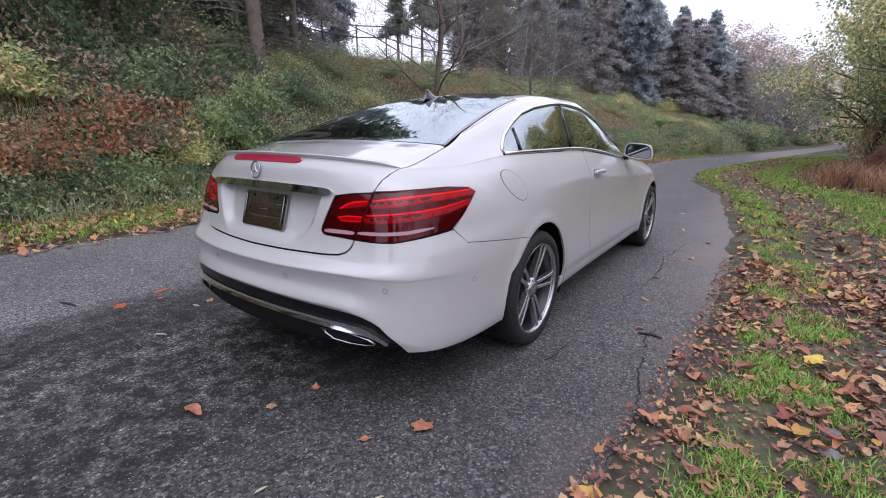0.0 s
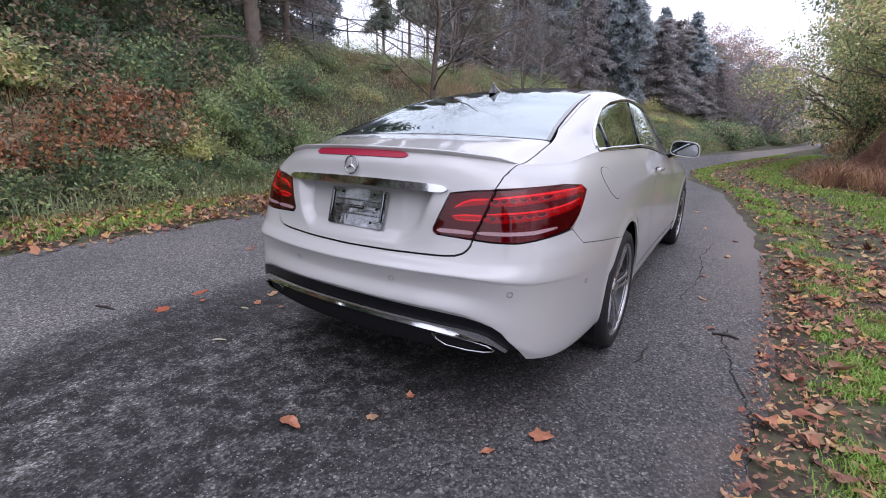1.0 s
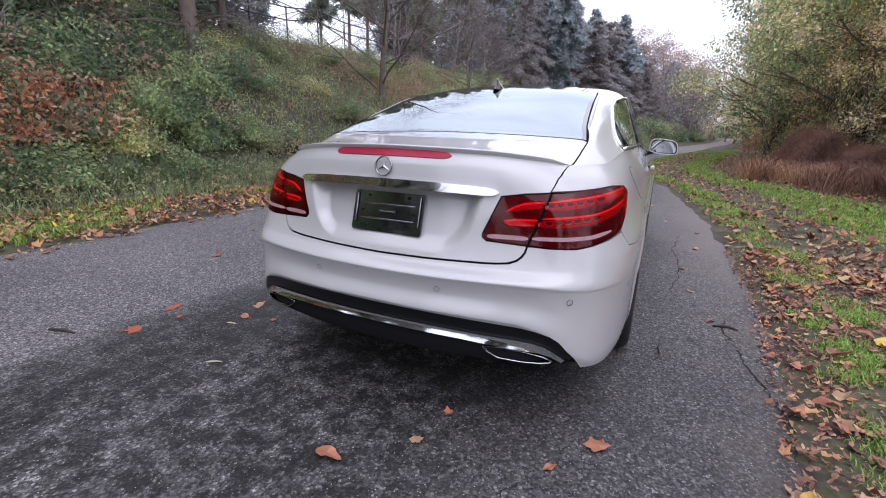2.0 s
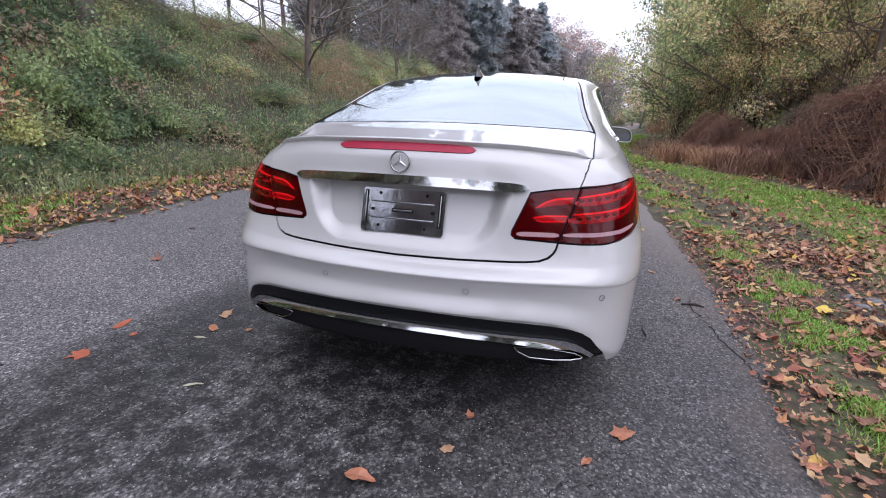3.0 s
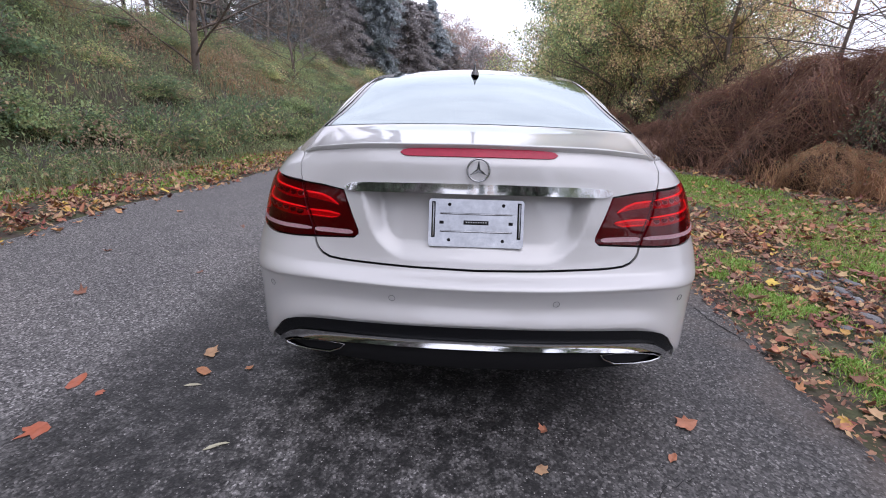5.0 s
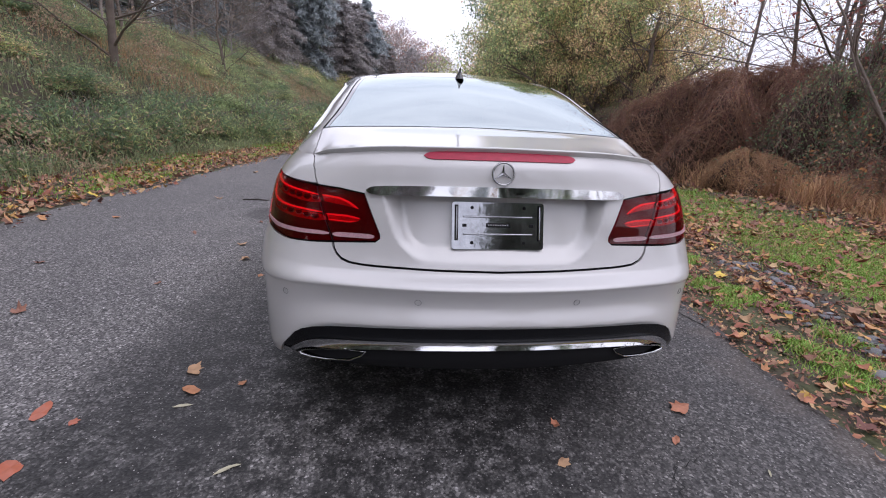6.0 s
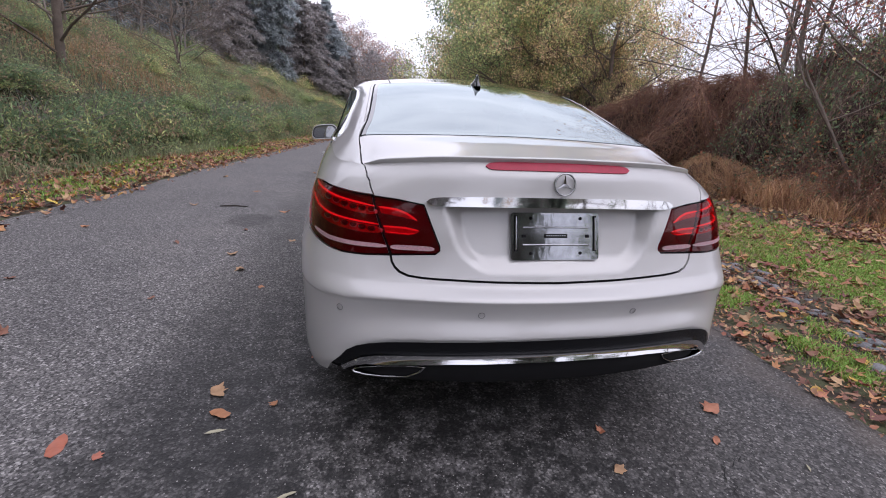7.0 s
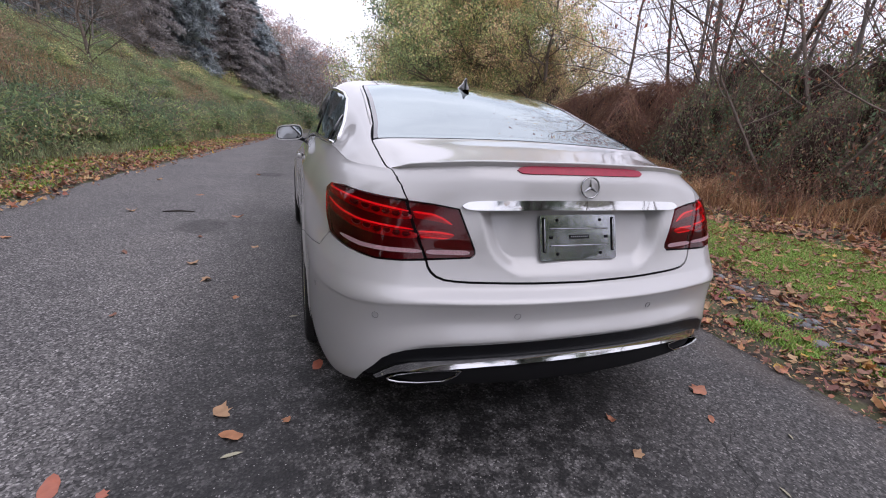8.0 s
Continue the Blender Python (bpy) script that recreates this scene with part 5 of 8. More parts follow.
X = RX[:, :1] * (1 - f) + RX[:, 1:] * f
Z = np.zeros_like(X) + 0.001 * wobble(X, ry[:, None], 3)
Z[:, 0], Z[:, -1] = -0.03, -0.03
v = np.stack([X.ravel(), np.repeat(ry, k), Z.ravel()], 1)
i, j = np.meshgrid(np.arange(len(ry) - 1), np.arange(k - 1), indexing="ij")
a = (i * k + j).ravel()
tagged(part("road", mesh_np("road", v, np.stack([a, a + 1, a + 1 + k, a + k], 1), [M["asphalt"]], True), M["asphalt"]), "worn grey asphalt lane with damp dark patches and cracks", "road", kind="structure")


# ---- plants ----
RNG = np.random.default_rng(7)


def leafy(name, color, hue=0.03, rough=0.6):
    return material(name, color, rough, 0, per="island", hue=hue, subsurface=0.5, spec=0.3)


M.update({
    "leaf_green": leafy("green_leaf", (0.385, 0.455, 0.22)),
    "leaf_deep": leafy("deep_green_leaf", (0.185, 0.255, 0.145)),
    "leaf_lime": leafy("yellow_green_leaf", (0.66, 0.65, 0.30)),
    "leaf_yellow": leafy("yellow_leaf", (0.88, 0.67, 0.42), 0.02),
    "leaf_rust": leafy("rust_leaf", (0.52, 0.23, 0.125), 0.02),
    "leaf_brown": leafy("brown_leaf", (0.47, 0.34, 0.24), 0.02),
    "leaf_red": leafy("red_leaf", (0.44, 0.165, 0.13), 0.02),
    "needle": leafy("needle", (0.29, 0.33, 0.265), 0.025, 0.7),
    # paler and bluer than needles are: distance haze is put into this colour
    "needle_haze": leafy("hazed_blue_needle", (0.41, 0.45, 0.465), 0.02, 0.7),
    "needle_dry": leafy("dry_needle", (0.40, 0.375, 0.37), 0.02, 0.8),
    "bark": material("bark", (0.170, 0.135, 0.112), 0.9, 0, 0.3, 6, 0.2, 50, 0.8, 30),
    "twig": material("grey_twig", (0.22, 0.198, 0.182), 0.9, 0, 0.3, 10),
    "cane": material("red_cane", (0.235, 0.125, 0.085), 0.8, 0, 0.3, 8, per="island", hue=0.02),
    "cane_dark": material("grey_brown_cane", (0.22, 0.145, 0.12), 0.85, 0, 0.3, 8, per="island", hue=0.02),
    "straw": material("dry_grass", (0.47, 0.275, 0.155), 0.85, 0, per="island", hue=0.02, subsurface=0.2),
    "grass": material("grass_blade", (0.245, 0.375, 0.064), 0.6, 0, per="island", hue=0.03, subsurface=0.25),
    "weed": material("rough_grass_blade", (0.27, 0.30, 0.16), 0.7, 0, per="island", hue=0.012, subsurface=0.3),
    "litter_a": material("copper_leaf", (0.38, 0.165, 0.085), 0.7, 0, 0.25, 30, per="island", hue=0.03, subsurface=0.1),
    "litter_b": material("tan_leaf", (0.375, 0.225, 0.13), 0.75, 0, 0.25, 30, per="island", hue=0.025, subsurface=0.1),
    "litter_c": material("dark_leaf", (0.21, 0.098, 0.068), 0.75, 0, 0.25, 30, per="island", hue=0.02),
    "litter_d": material("gold_leaf", (0.45, 0.27, 0.06), 0.7, 0, 0.25, 30, per="island", hue=0.025, subsurface=0.1),
})


# dark colour of the backing dome added inside the mounds, in place of shade
M["vine_backing"] = material("dark_vine_backing", (0.065, 0.042, 0.034), 0.95, 0, 0.4, 5, 0.4, 45, 1.0, 24)


def unit(v):
    return v / np.maximum(np.linalg.norm(v, axis=-1, keepdims=True), 1e-9)


def leaf_quads(points, size, up=0.4, droop=0.0, wide=0.5, rng=RNG, out=None):
    """One folded leaf at each point: verts and quads. out: directions that the leaves lean towards."""
    n = len(points)
    d = unit(rng.normal(size=(n, 3)) + (0 if out is None else 1.3 * out) + np.array([0, 0, -droop]))
    nrm = unit(rng.normal(size=(n, 3)) * (1 - up) + np.array([0, 0, up * 1.6]))
    sd = unit(np.cross(d, nrm))
    nn = unit(np.cross(sd, d))
    L = (size * rng.uniform(0.6, 1.35, n))[:, None]
    Wd = L * wide
    a, b = points, points + d * L
    l, r = points + d * L * 0.48 - sd * Wd * 0.5 + nn * L * 0.10, points + d * L * 0.48 + sd * Wd * 0.5 + nn * L * 0.10
    v = np.stack([a, l, b, r], 1).reshape(-1, 3)
    return v, np.arange(4 * n).reshape(n, 4)


def foliage(name, sets, rng=RNG):
    """One mesh of leaves: sets of (points, size, material, options)."""
    V, F, I, mats, off = [], [], [], [], 0
    for pts, size, mat, kw in sets:
        if not len(pts):
            continue
        v, f = leaf_quads(np.asarray(pts), size, rng=rng, **kw)
        if M[mat] not in mats:
            mats.append(M[mat])
        V.append(v)
        F.append(f + off)
        I.append(np.full(len(f), mats.index(M[mat])))
        off += len(v)
    return mesh_np(name, np.concatenate(V), np.concatenate(F), mats, False, np.concatenate(I))


def tubes_mesh(name, lines, mat, sides=5):
    """Many tapered tubes in one mesh: lines of (points, radii)."""
    V, F, off = [], [], 0
    ang = np.arange(sides) * 2 * np.pi / sides
    for pts, rad in lines:
        pts, rad = np.asarray(pts, float), np.asarray(rad, float)
        t = unit(np.gradient(pts, axis=0))
        ref = np.where(np.abs(t[:, 2:3]) > 0.9, np.array([[1.0, 0, 0]]), np.array([[0, 0, 1.0]]))
        s = unit(np.cross(t, ref))
        o = np.cross(s, t)
        ring = pts[:, None, :] + rad[:, None, None] * (np.cos(ang)[None, :, None] * s[:, None, :] + np.sin(ang)[None, :, None] * o[:, None, :])
        n = len(pts)
        V.append(ring.reshape(-1, 3))
        i, k = np.meshgrid(np.arange(n - 1), np.arange(sides), indexing="ij")
        a, b = (i * sides + k).ravel(), (i * sides + (k + 1) % sides).ravel()
        F.append(np.stack([a, b, b + sides, a + sides], 1) + off)
        off += n * sides
    return mesh_np(name, np.concatenate(V), np.concatenate(F), [mat], True)


def grow(rng, start, way, length, radius, depth, lines, tips, wander=0.25, kids=4, spread=0.8, lift=0.15, ratio=0.62, seg=5):
    """A limb and its side limbs; fills lines and the places of the last twigs."""
    pts, d = [np.array(start, float)], unit(np.array(way, float))
    for _ in range(seg):
        d = unit(d + rng.normal(size=3) * wander * 0.4 + np.array([0, 0, lift * 0.25]))
        pts.append(pts[-1] + d * length / seg)
    pts = np.array(pts)
    rad = radius * np.linspace(1, 0.35, seg + 1)
    lines.append((pts, rad))
    if depth == 0:
        for f in rng.uniform(0.25, 1.0, 3):
            i = f * seg
            k = min(int(i), seg - 1)
            tips.append((pts[k] + (pts[k + 1] - pts[k]) * (i - k), d))
        return
    for c in range(kids):
        f = 0.30 + 0.70 * (c + rng.uniform(0, 1)) / kids
        i = f * seg
        k = min(int(i), seg - 1)
        p = pts[k] + (pts[k + 1] - pts[k]) * (i - k)
        side = unit(rng.normal(size=3))
        side = unit(side - d * np.dot(side, d))
        w = unit(d * (1 - 0.45 * spread) + side * spread + np.array([0, 0, lift]))
        grow(rng, p, w, length * ratio * rng.uniform(0.75, 1.2) * (1.25 - 0.5 * f), rad[k] * 0.62, depth - 1, lines, tips, wander, kids, spread, lift, ratio, max(3, seg - 1))


def tree(name, seed, height, trunk, crown_from=0.3, limbs=11, reach=0.33, depth=2, kids=4, leaves=0, size=0.11, mats=(("leaf_green", 1.0),), label="", droop=0.15, twig_mat="bark", lift=0.18, puff=0.28, lean=(0, 0), low_sides=4, limb=0.42):
    """A broad-leaved tree: trunk with limbs, and a crown of leaves in clumps at the twigs."""
    rng = np.random.default_rng(seed)
    ob = new(name)
    tagged(ob, label, "tree")
    lines, tips = [], []
    n = 9
    tp = np.stack([np.cumsum(rng.normal(size=n) * 0.012 * height) + np.linspace(0, lean[0], n), np.cumsum(rng.normal(size=n) * 0.012 * height) + np.linspace(0, lean[1], n), np.linspace(-0.3, height * 0.92, n)], 1)
    tp[:, :2] -= tp[0, :2]
    lines.append((tp, trunk * np.linspace(1.0, 0.16, n)))
    for c in range(limbs):
        f = crown_from + (1 - crown_from) * (c + rng.uniform(0, 1)) / limbs
        i = f * (n - 1)
        k = min(int(i), n - 2)
        p = tp[k] + (tp[k + 1] - tp[k]) * (i - k)
        a = c * 2.4 + rng.uniform(0, 1.0)
        w = np.array([math.cos(a), math.sin(a), rng.uniform(0.15, 0.75)])
        ln = height * reach * (1.2 - 0.75 * f) * rng.uniform(0.8, 1.2)
        grow(rng, p, w, ln, trunk * limb * (1.15 - f), depth, lines, tips, kids=kids, lift=lift)
    part("trunk", tubes_mesh("trunk", lines[:1], M[twig_mat], 9), M[twig_mat], ob)
    part("branch_work", tubes_mesh("branch_work", lines[1:], M[twig_mat], low_sides), M[twig_mat], ob)
    if leaves:
        T = np.array([t[0] for t in tips])
        sets = []
        clump = rng.uniform(0.25, 1.0, len(T)) ** 3
        clump /= clump.sum()
        share = np.array([c for _, c in mats])
        patch = rng.choice(len(mats), len(T) // 14 + 1, p=share / share.sum())[np.arange(len(T)) // 14]
        stray = rng.choice(len(mats), leaves, p=share / share.sum())
        k = rng.choice(len(T), leaves, p=clump)
        kind = np.where(rng.uniform(0, 1, leaves) < 0.62, patch[k], stray)
        for i, (mat, _) in enumerate(mats):
            j = k[kind == i]
            sets.append((T[j] + rng.normal(size=(len(j), 3)) * puff * np.array([1, 1, 0.75]), size, mat, {"droop": droop + 0.3, "up": 0.35}))
        part("crown", foliage("crown", sets, rng), M[mats[0][0]], ob)
    return ob


def conifer(name, seed, height, trunk, mat, label, width=0.22, dense=1.0, bare_low=0.1, size=0.22, dead=0.0):
    """A spruce or pine: whorls of drooping boughs with flat sprays of needles."""
    rng = np.random.default_rng(seed)
    ob = new(name)
    tagged(ob, label, "tree")
    tp = np.stack([np.linspace(0, 0.02 * height, 8) * rng.normal(), np.linspace(0, 0.02 * height, 8) * rng.normal(), np.linspace(-0.3, height, 8)], 1)
    part("trunk", tubes_mesh("trunk", [(tp, trunk * np.linspace(1, 0.08, 8))], M["bark"], 8), M["bark"], ob)
    lines, P, D = [], [], []
    levels = int(height * 2.6)
    for k in range(levels):
        f = bare_low + (1 - bare_low) * (k + rng.uniform(0, 0.8)) / levels
        z = f * height
        ln0 = width * height * (1 - f) ** 0.62 * (0.75 + 0.25 * math.sin(9 * f + seed)) + 0.15
        for c in range(13 if f < dead else 6):
            a = rng.uniform(0, 2 * math.pi)
            ln = ln0 * rng.uniform(0.55, 1.15)
            q = np.linspace(0, 1, 5)
            pts = np.stack([math.cos(a) * ln * q, math.sin(a) * ln * q, z + ln * (0.18 * q - 0.42 * q**2)], 1)
            lines.append((pts + rng.normal(size=(5, 3)) * 0.02 * ln * q[:, None], np.linspace(0.018, 0.004, 5) * (0.6 + trunk * 3) * (0.45 if f < dead else 1.0)))
            if f < dead:
                continue
            m = max(4, int(ln * 70 * dense))
            u = rng.uniform(0.12, 1.0, m)
            base = np.stack([np.interp(u, q, pts[:, i]) for i in range(3)], 1)
            P.append(base + rng.normal(size=(m, 3)) * np.array([0.06, 0.06, 0.04]) * (1 + ln * 0.4))
            sd = rng.choice([-1, 1], m)[:, None] * np.array([-math.sin(a), math.cos(a), -0.25]) + np.array([math.cos(a), math.sin(a), -0.25]) * 0.8
            D.append(sd)
    tagged(part("bough_frame", tubes_mesh("bough_frame", lines, M["bark"], 3), M["bark"], ob), kind="stuff")
    P, D = np.concatenate(P), unit(np.concatenate(D))
    v, f = leaf_quads(P, size, up=0.6, wide=0.34, rng=rng, out=D)
    part("needle_cover", mesh_np("needle_cover", v, f, [M[mat]], False), M[mat], ob)
    return ob


def blob_points(rng, n, radii, clumps=14, fill=0.5):
    """Points in an uneven mound made of many clumps; z from 0 up."""
    c = unit(rng.normal(size=(clumps, 3)))
    c[:, 2] = np.abs(c[:, 2])
    c *= rng.uniform(0.35, 0.85, (clumps, 1))
    r = rng.uniform(0.18, 0.42, clumps)
    k = rng.integers(0, clumps, n)
    d = unit(rng.normal(size=(n, 3)))
    p = c[k] + d * (r[k] * rng.uniform(fill, 1.05, n))[:, None]
    p[:, 2] = np.abs(p[:, 2])
    return p * np.asarray(radii)


def shrub(name, seed, radii, leaves, size, mats, label, stems=24, stem_mat="twig", clumps=16, wide=0.55, droop=0.2):
    rng = np.random.default_rng(seed)
    ob = new(name)
    tagged(ob, label, "shrub")
    lines = []
    for _ in range(stems):
        a, e = rng.uniform(0, 2 * math.pi), rng.uniform(0.2, 1.0)
        q = np.linspace(0, 1, 5)
        tip = np.array([math.cos(a) * radii[0] * e, math.sin(a) * radii[1] * e, radii[2] * rng.uniform(0.6, 1.15) * (1.15 - 0.5 * e)])
        pts = np.stack([tip[0] * q**1.3, tip[1] * q**1.3, -0.05 + tip[2] * (1.5 * q - 0.5 * q**2)], 1) + np.concatenate([np.zeros((1, 3)), rng.normal(size=(4, 3)) * 0.03])
        lines.append((pts, np.linspace(0.012, 0.003, 5)))
    part("stem_frame", tubes_mesh("stem_frame", lines, M[stem_mat], 4), M[stem_mat], ob)
    sets = [(blob_points(rng, int(leaves * share), radii, clumps), size, mat, {"wide": wide, "droop": droop, "up": 0.45}) for mat, share in mats]
    part("foliage", foliage("foliage", sets, rng), M[mats[0][0]], ob)
    return ob


def bramble(name, seed, radii, canes, leaves, mats, label, size=0.05, cane="cane"):
    """A mound of arching dry canes with some leaves left."""
    rng = np.random.default_rng(seed)
    ob = new(name)
    tagged(ob, label, "bramble")
    lines = []
    q = np.linspace(0, 1, 7)
    for _ in range(canes):
        a, r0 = rng.uniform(0, 2 * math.pi), math.sqrt(rng.uniform(0, 0.7))
        s = np.array([math.cos(a) * r0 * radii[0], math.sin(a) * r0 * radii[1], -0.03])
        b = a + rng.normal() * 1.2
        ln = rng.uniform(0.55, 1.25) * radii[0]
        h = radii[2] * math.sqrt(max(0.05, 1 - r0**2)) * rng.uniform(0.25, 1.15) * (0.85 + 0.3 * math.sin(3 * a + seed) * math.sin(5 * r0 + seed))
        pts = np.stack([s[0] + math.cos(b) * ln * q, s[1] + math.sin(b) * ln * q, h * (3.0 * q - 2.55 * q**2)], 1) + np.concatenate([np.zeros((1, 3)), rng.normal(size=(6, 3)) * 0.045])
        lines.append((pts, np.linspace(0.0055, 0.002, 7)))
    part("cane_tangle", tubes_mesh("cane_tangle", lines, M[cane], 3), M[cane], ob)
    ends = np.concatenate([l[0][2:] for l in lines])
    sets = []
    for mat, share in mats:
        k = rng.integers(0, len(ends), int(leaves * share))
        sets.append((ends[k] + rng.normal(size=(len(k), 3)) * 0.06, size, mat, {"droop": 0.4, "up": 0.3}))
    part("leaf_cover", foliage("leaf_cover", sets, rng), M[mats[0][0]], ob)
    return ob


def vine_mound(name, seed, radii, strands, leaves, mats, label, cane="cane", size=0.045):
    """A hump smothered in dry vines: an added dark dome as backing for the shade inside, strands trailing down over it,
    loops standing off it, small leaves.
    """
    rng = np.random.default_rng(seed)
    ob = new(name)
    tagged(ob, label, "bramble")
    ph = rng.uniform(0, 6.28, 6)

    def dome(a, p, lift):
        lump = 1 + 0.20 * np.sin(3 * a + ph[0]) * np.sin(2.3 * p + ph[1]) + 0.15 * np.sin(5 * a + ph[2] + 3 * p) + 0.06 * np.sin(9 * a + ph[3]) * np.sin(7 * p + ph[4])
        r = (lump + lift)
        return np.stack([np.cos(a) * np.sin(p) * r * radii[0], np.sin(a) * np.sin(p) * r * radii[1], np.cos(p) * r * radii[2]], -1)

    # added dark backing, so that gaps between the strands read as depth
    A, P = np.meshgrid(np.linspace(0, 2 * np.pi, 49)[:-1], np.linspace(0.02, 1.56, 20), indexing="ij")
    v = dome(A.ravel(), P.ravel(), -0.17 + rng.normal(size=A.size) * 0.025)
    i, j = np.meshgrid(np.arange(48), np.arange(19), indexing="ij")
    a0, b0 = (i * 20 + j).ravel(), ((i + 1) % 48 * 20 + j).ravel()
    part("dead_growth", mesh_np("dead_growth", v, np.stack([a0, b0, b0 + 1, a0 + 1], 1), [M["vine_backing"]], False), M["vine_backing"], ob)
    lines = []
    for k in range(strands):
        n = 6
        q = np.linspace(0, 1, n)
        if k % 5:
            p0 = rng.uniform(0.0, 1.15)
            p = np.minimum(p0 + rng.uniform(0.25, 0.9) * q, 1.57)
            a = rng.uniform(0, 6.283) + np.cumsum(rng.normal(size=n)) * 0.07 + rng.normal() * 0.5 * q
            pts = dome(a, p, rng.uniform(-0.12, 0.03) + np.cumsum(rng.normal(size=n)) * 0.010 + 0.05 * np.sin(np.pi * q) * rng.uniform(0, 1))
        else:
            p = rng.uniform(0.1, 1.35) + rng.normal() * 0.22 * q
            a = rng.uniform(0, 6.283) + rng.normal() * 0.35 * q
            pts = dome(a, p, -0.08 + rng.uniform(0.06, 0.22) * np.sin(np.pi * q * rng.uniform(0.6, 1.0)))
        lines.append((pts + rng.normal(size=(n, 3)) * 0.012, np.linspace(0.0026, 0.0011, n) * rng.uniform(0.6, 1.5)))
    part("vine_tangle", tubes_mesh("vine_tangle", lines, M[cane], 3), M[cane], ob)
    ends = np.concatenate([l[0] for l in lines])
    sets = []
    for mat, share in mats:
        k = rng.integers(0, len(ends), int(leaves * share))
        sets.append((ends[k] + rng.normal(size=(len(k), 3)) * 0.035, size, mat, {"droop": 0.7, "up": 0.3}))
    part("leaf_cover", foliage("leaf_cover", sets, rng), M[mats[0][0]], ob)
    return ob


USED = set()


def put(ob, x, y, scale=1.0, turn=0.0, sink=0.0, group="", tip=(0, 0), z=None):
    """Stands a plant on the ground; the first call moves the plant itself, later ones copy it."""
    gz = float(ground_z(x, y)) if z is None else z
    m = pose(x, y, gz - sink, tip[0], tip[1], turn) @ Matrix.Diagonal((scale, scale, scale, 1)) if np.isscalar(scale) else pose(x, y, gz - sink, tip[0], tip[1], turn) @ Matrix.Diagonal((*scale, 1))
    if ob.name in USED:
        keep = ob.scale.copy()
        ob.scale = (1, 1, 1)
        c = copy_thing(ob, m)
        ob.scale = keep
    else:
        USED.add(ob.name)
        ob.matrix_basis = m
        c = ob
    if group:
        c["group"] = group
    return c


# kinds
pine = conifer("pine_tree", 3, 14.0, 0.20, "needle_haze", "tall pine at the edge of the wood, its needles paled blue for haze", 0.25, 1.0, 0.04, 0.42)
spruce = conifer("spruce_tree", 8, 13.0, 0.18, "needle", "dark green spruce with drooping boughs", 0.28, 1.0, 0.04, 0.38)
larch = conifer("larch_tree", 12, 11.0, 0.15, "needle_dry", "brownish half-dry conifer with grey twigs", 0.30, 0.8, 0.04, 0.32)
dead_pine = conifer("old_pine_tree", 21, 11.0, 0.16, "needle", "old pine with dead grey lower boughs on the bank", 0.30, 0.9, 0.05, 0.26, dead=0.36)
tall_pine = conifer("tall_pine_tree", 31, 15.0, 0.19, "needle", "tall pine with a bare lower trunk, on the bank and beyond its crest", 0.20, 1.0, 0.34, 0.34)
bare = tree("bare_tree", 5, 8.5, 0.10, 0.10, 16, 0.46, 3, 4, 500, 0.09, (("leaf_brown", 1.0),), "leafless grey tree with fine twigs", twig_mat="twig", lift=0.22, low_sides=3, limb=0.62, lean=(0.6, 0.3))
spread_tree = tree("spreading_tree", 85, 7.0, 0.090, 0.08, 34, 0.40, 3, 5, 260, 0.07, (("leaf_brown", 1.0),), "bare spreading tree with low drooping branches on the bank", twig_mat="bark", lift=0.02, low_sides=3, limb=0.32, lean=(-0.3, 0.2))
bare_red = tree("autumn_tree", 15, 9.0, 0.10, 0.08, 15, 0.36, 3, 4, 3600, 0.15, (("needle_dry", 0.66), ("leaf_brown", 0.20), ("leaf_red", 0.14)), "half-bare tree with dull russet leaves", twig_mat="twig", lift=0.3, low_sides=3, limb=0.55)
green_tree = tree("green_tree", 25, 9.5, 0.19, 0.10, 17, 0.36, 2, 5, 25000, 0.125, (("leaf_green", 0.46), ("leaf_deep", 0.14), ("leaf_lime", 0.24), ("leaf_yellow", 0.16)), "leafy green tree with some yellowing leaves", puff=0.25)
gold_tree = tree("yellowing_tree", 35, 9.0, 0.17, 0.10, 16, 0.37, 2, 5, 20000, 0.105, (("leaf_lime", 0.24), ("leaf_yellow", 0.48), ("leaf_green", 0.20), ("leaf_deep", 0.08)), "tree turning tan and yellow-green in autumn", puff=0.20)
ivy_tree = tree("ivy_tree", 45, 7.5, 0.16, 0.05, 16, 0.30, 2, 5, 22000, 0.105, (("leaf_deep", 0.66), ("leaf_green", 0.24), ("leaf_lime", 0.10)), "tree smothered in dark green creepers", puff=0.34)
sapling = tree("young_tree", 55, 7.0, 0.036, 0.10, 13, 0.30, 2, 4, 800, 0.055, (("leaf_red", 0.5), ("leaf_yellow", 0.5)), "thin bare young tree with a few red and tan leaves", twig_mat="bark", lift=0.4, lean=(1.1, 0.3), low_sides=3)
red_sapling = tree("red_young_tree", 65, 6.5, 0.04, 0.25, 12, 0.26, 2, 4, 3200, 0.055, (("leaf_red", 0.8), ("leaf_rust", 0.2)), "slender tree with dark red leaves", twig_mat="twig", lift=0.5, low_sides=3)

slender = tree("slender_tree", 97, 11.0, 0.060, 0.22, 17, 0.36, 3, 4, 260, 0.06, (("leaf_red", 0.4), ("leaf_yellow", 0.6)), "tall slender tree with arching bare branches", twig_mat="bark", lift=0.10, low_sides=3, limb=0.46, lean=(-0.9, -0.4))

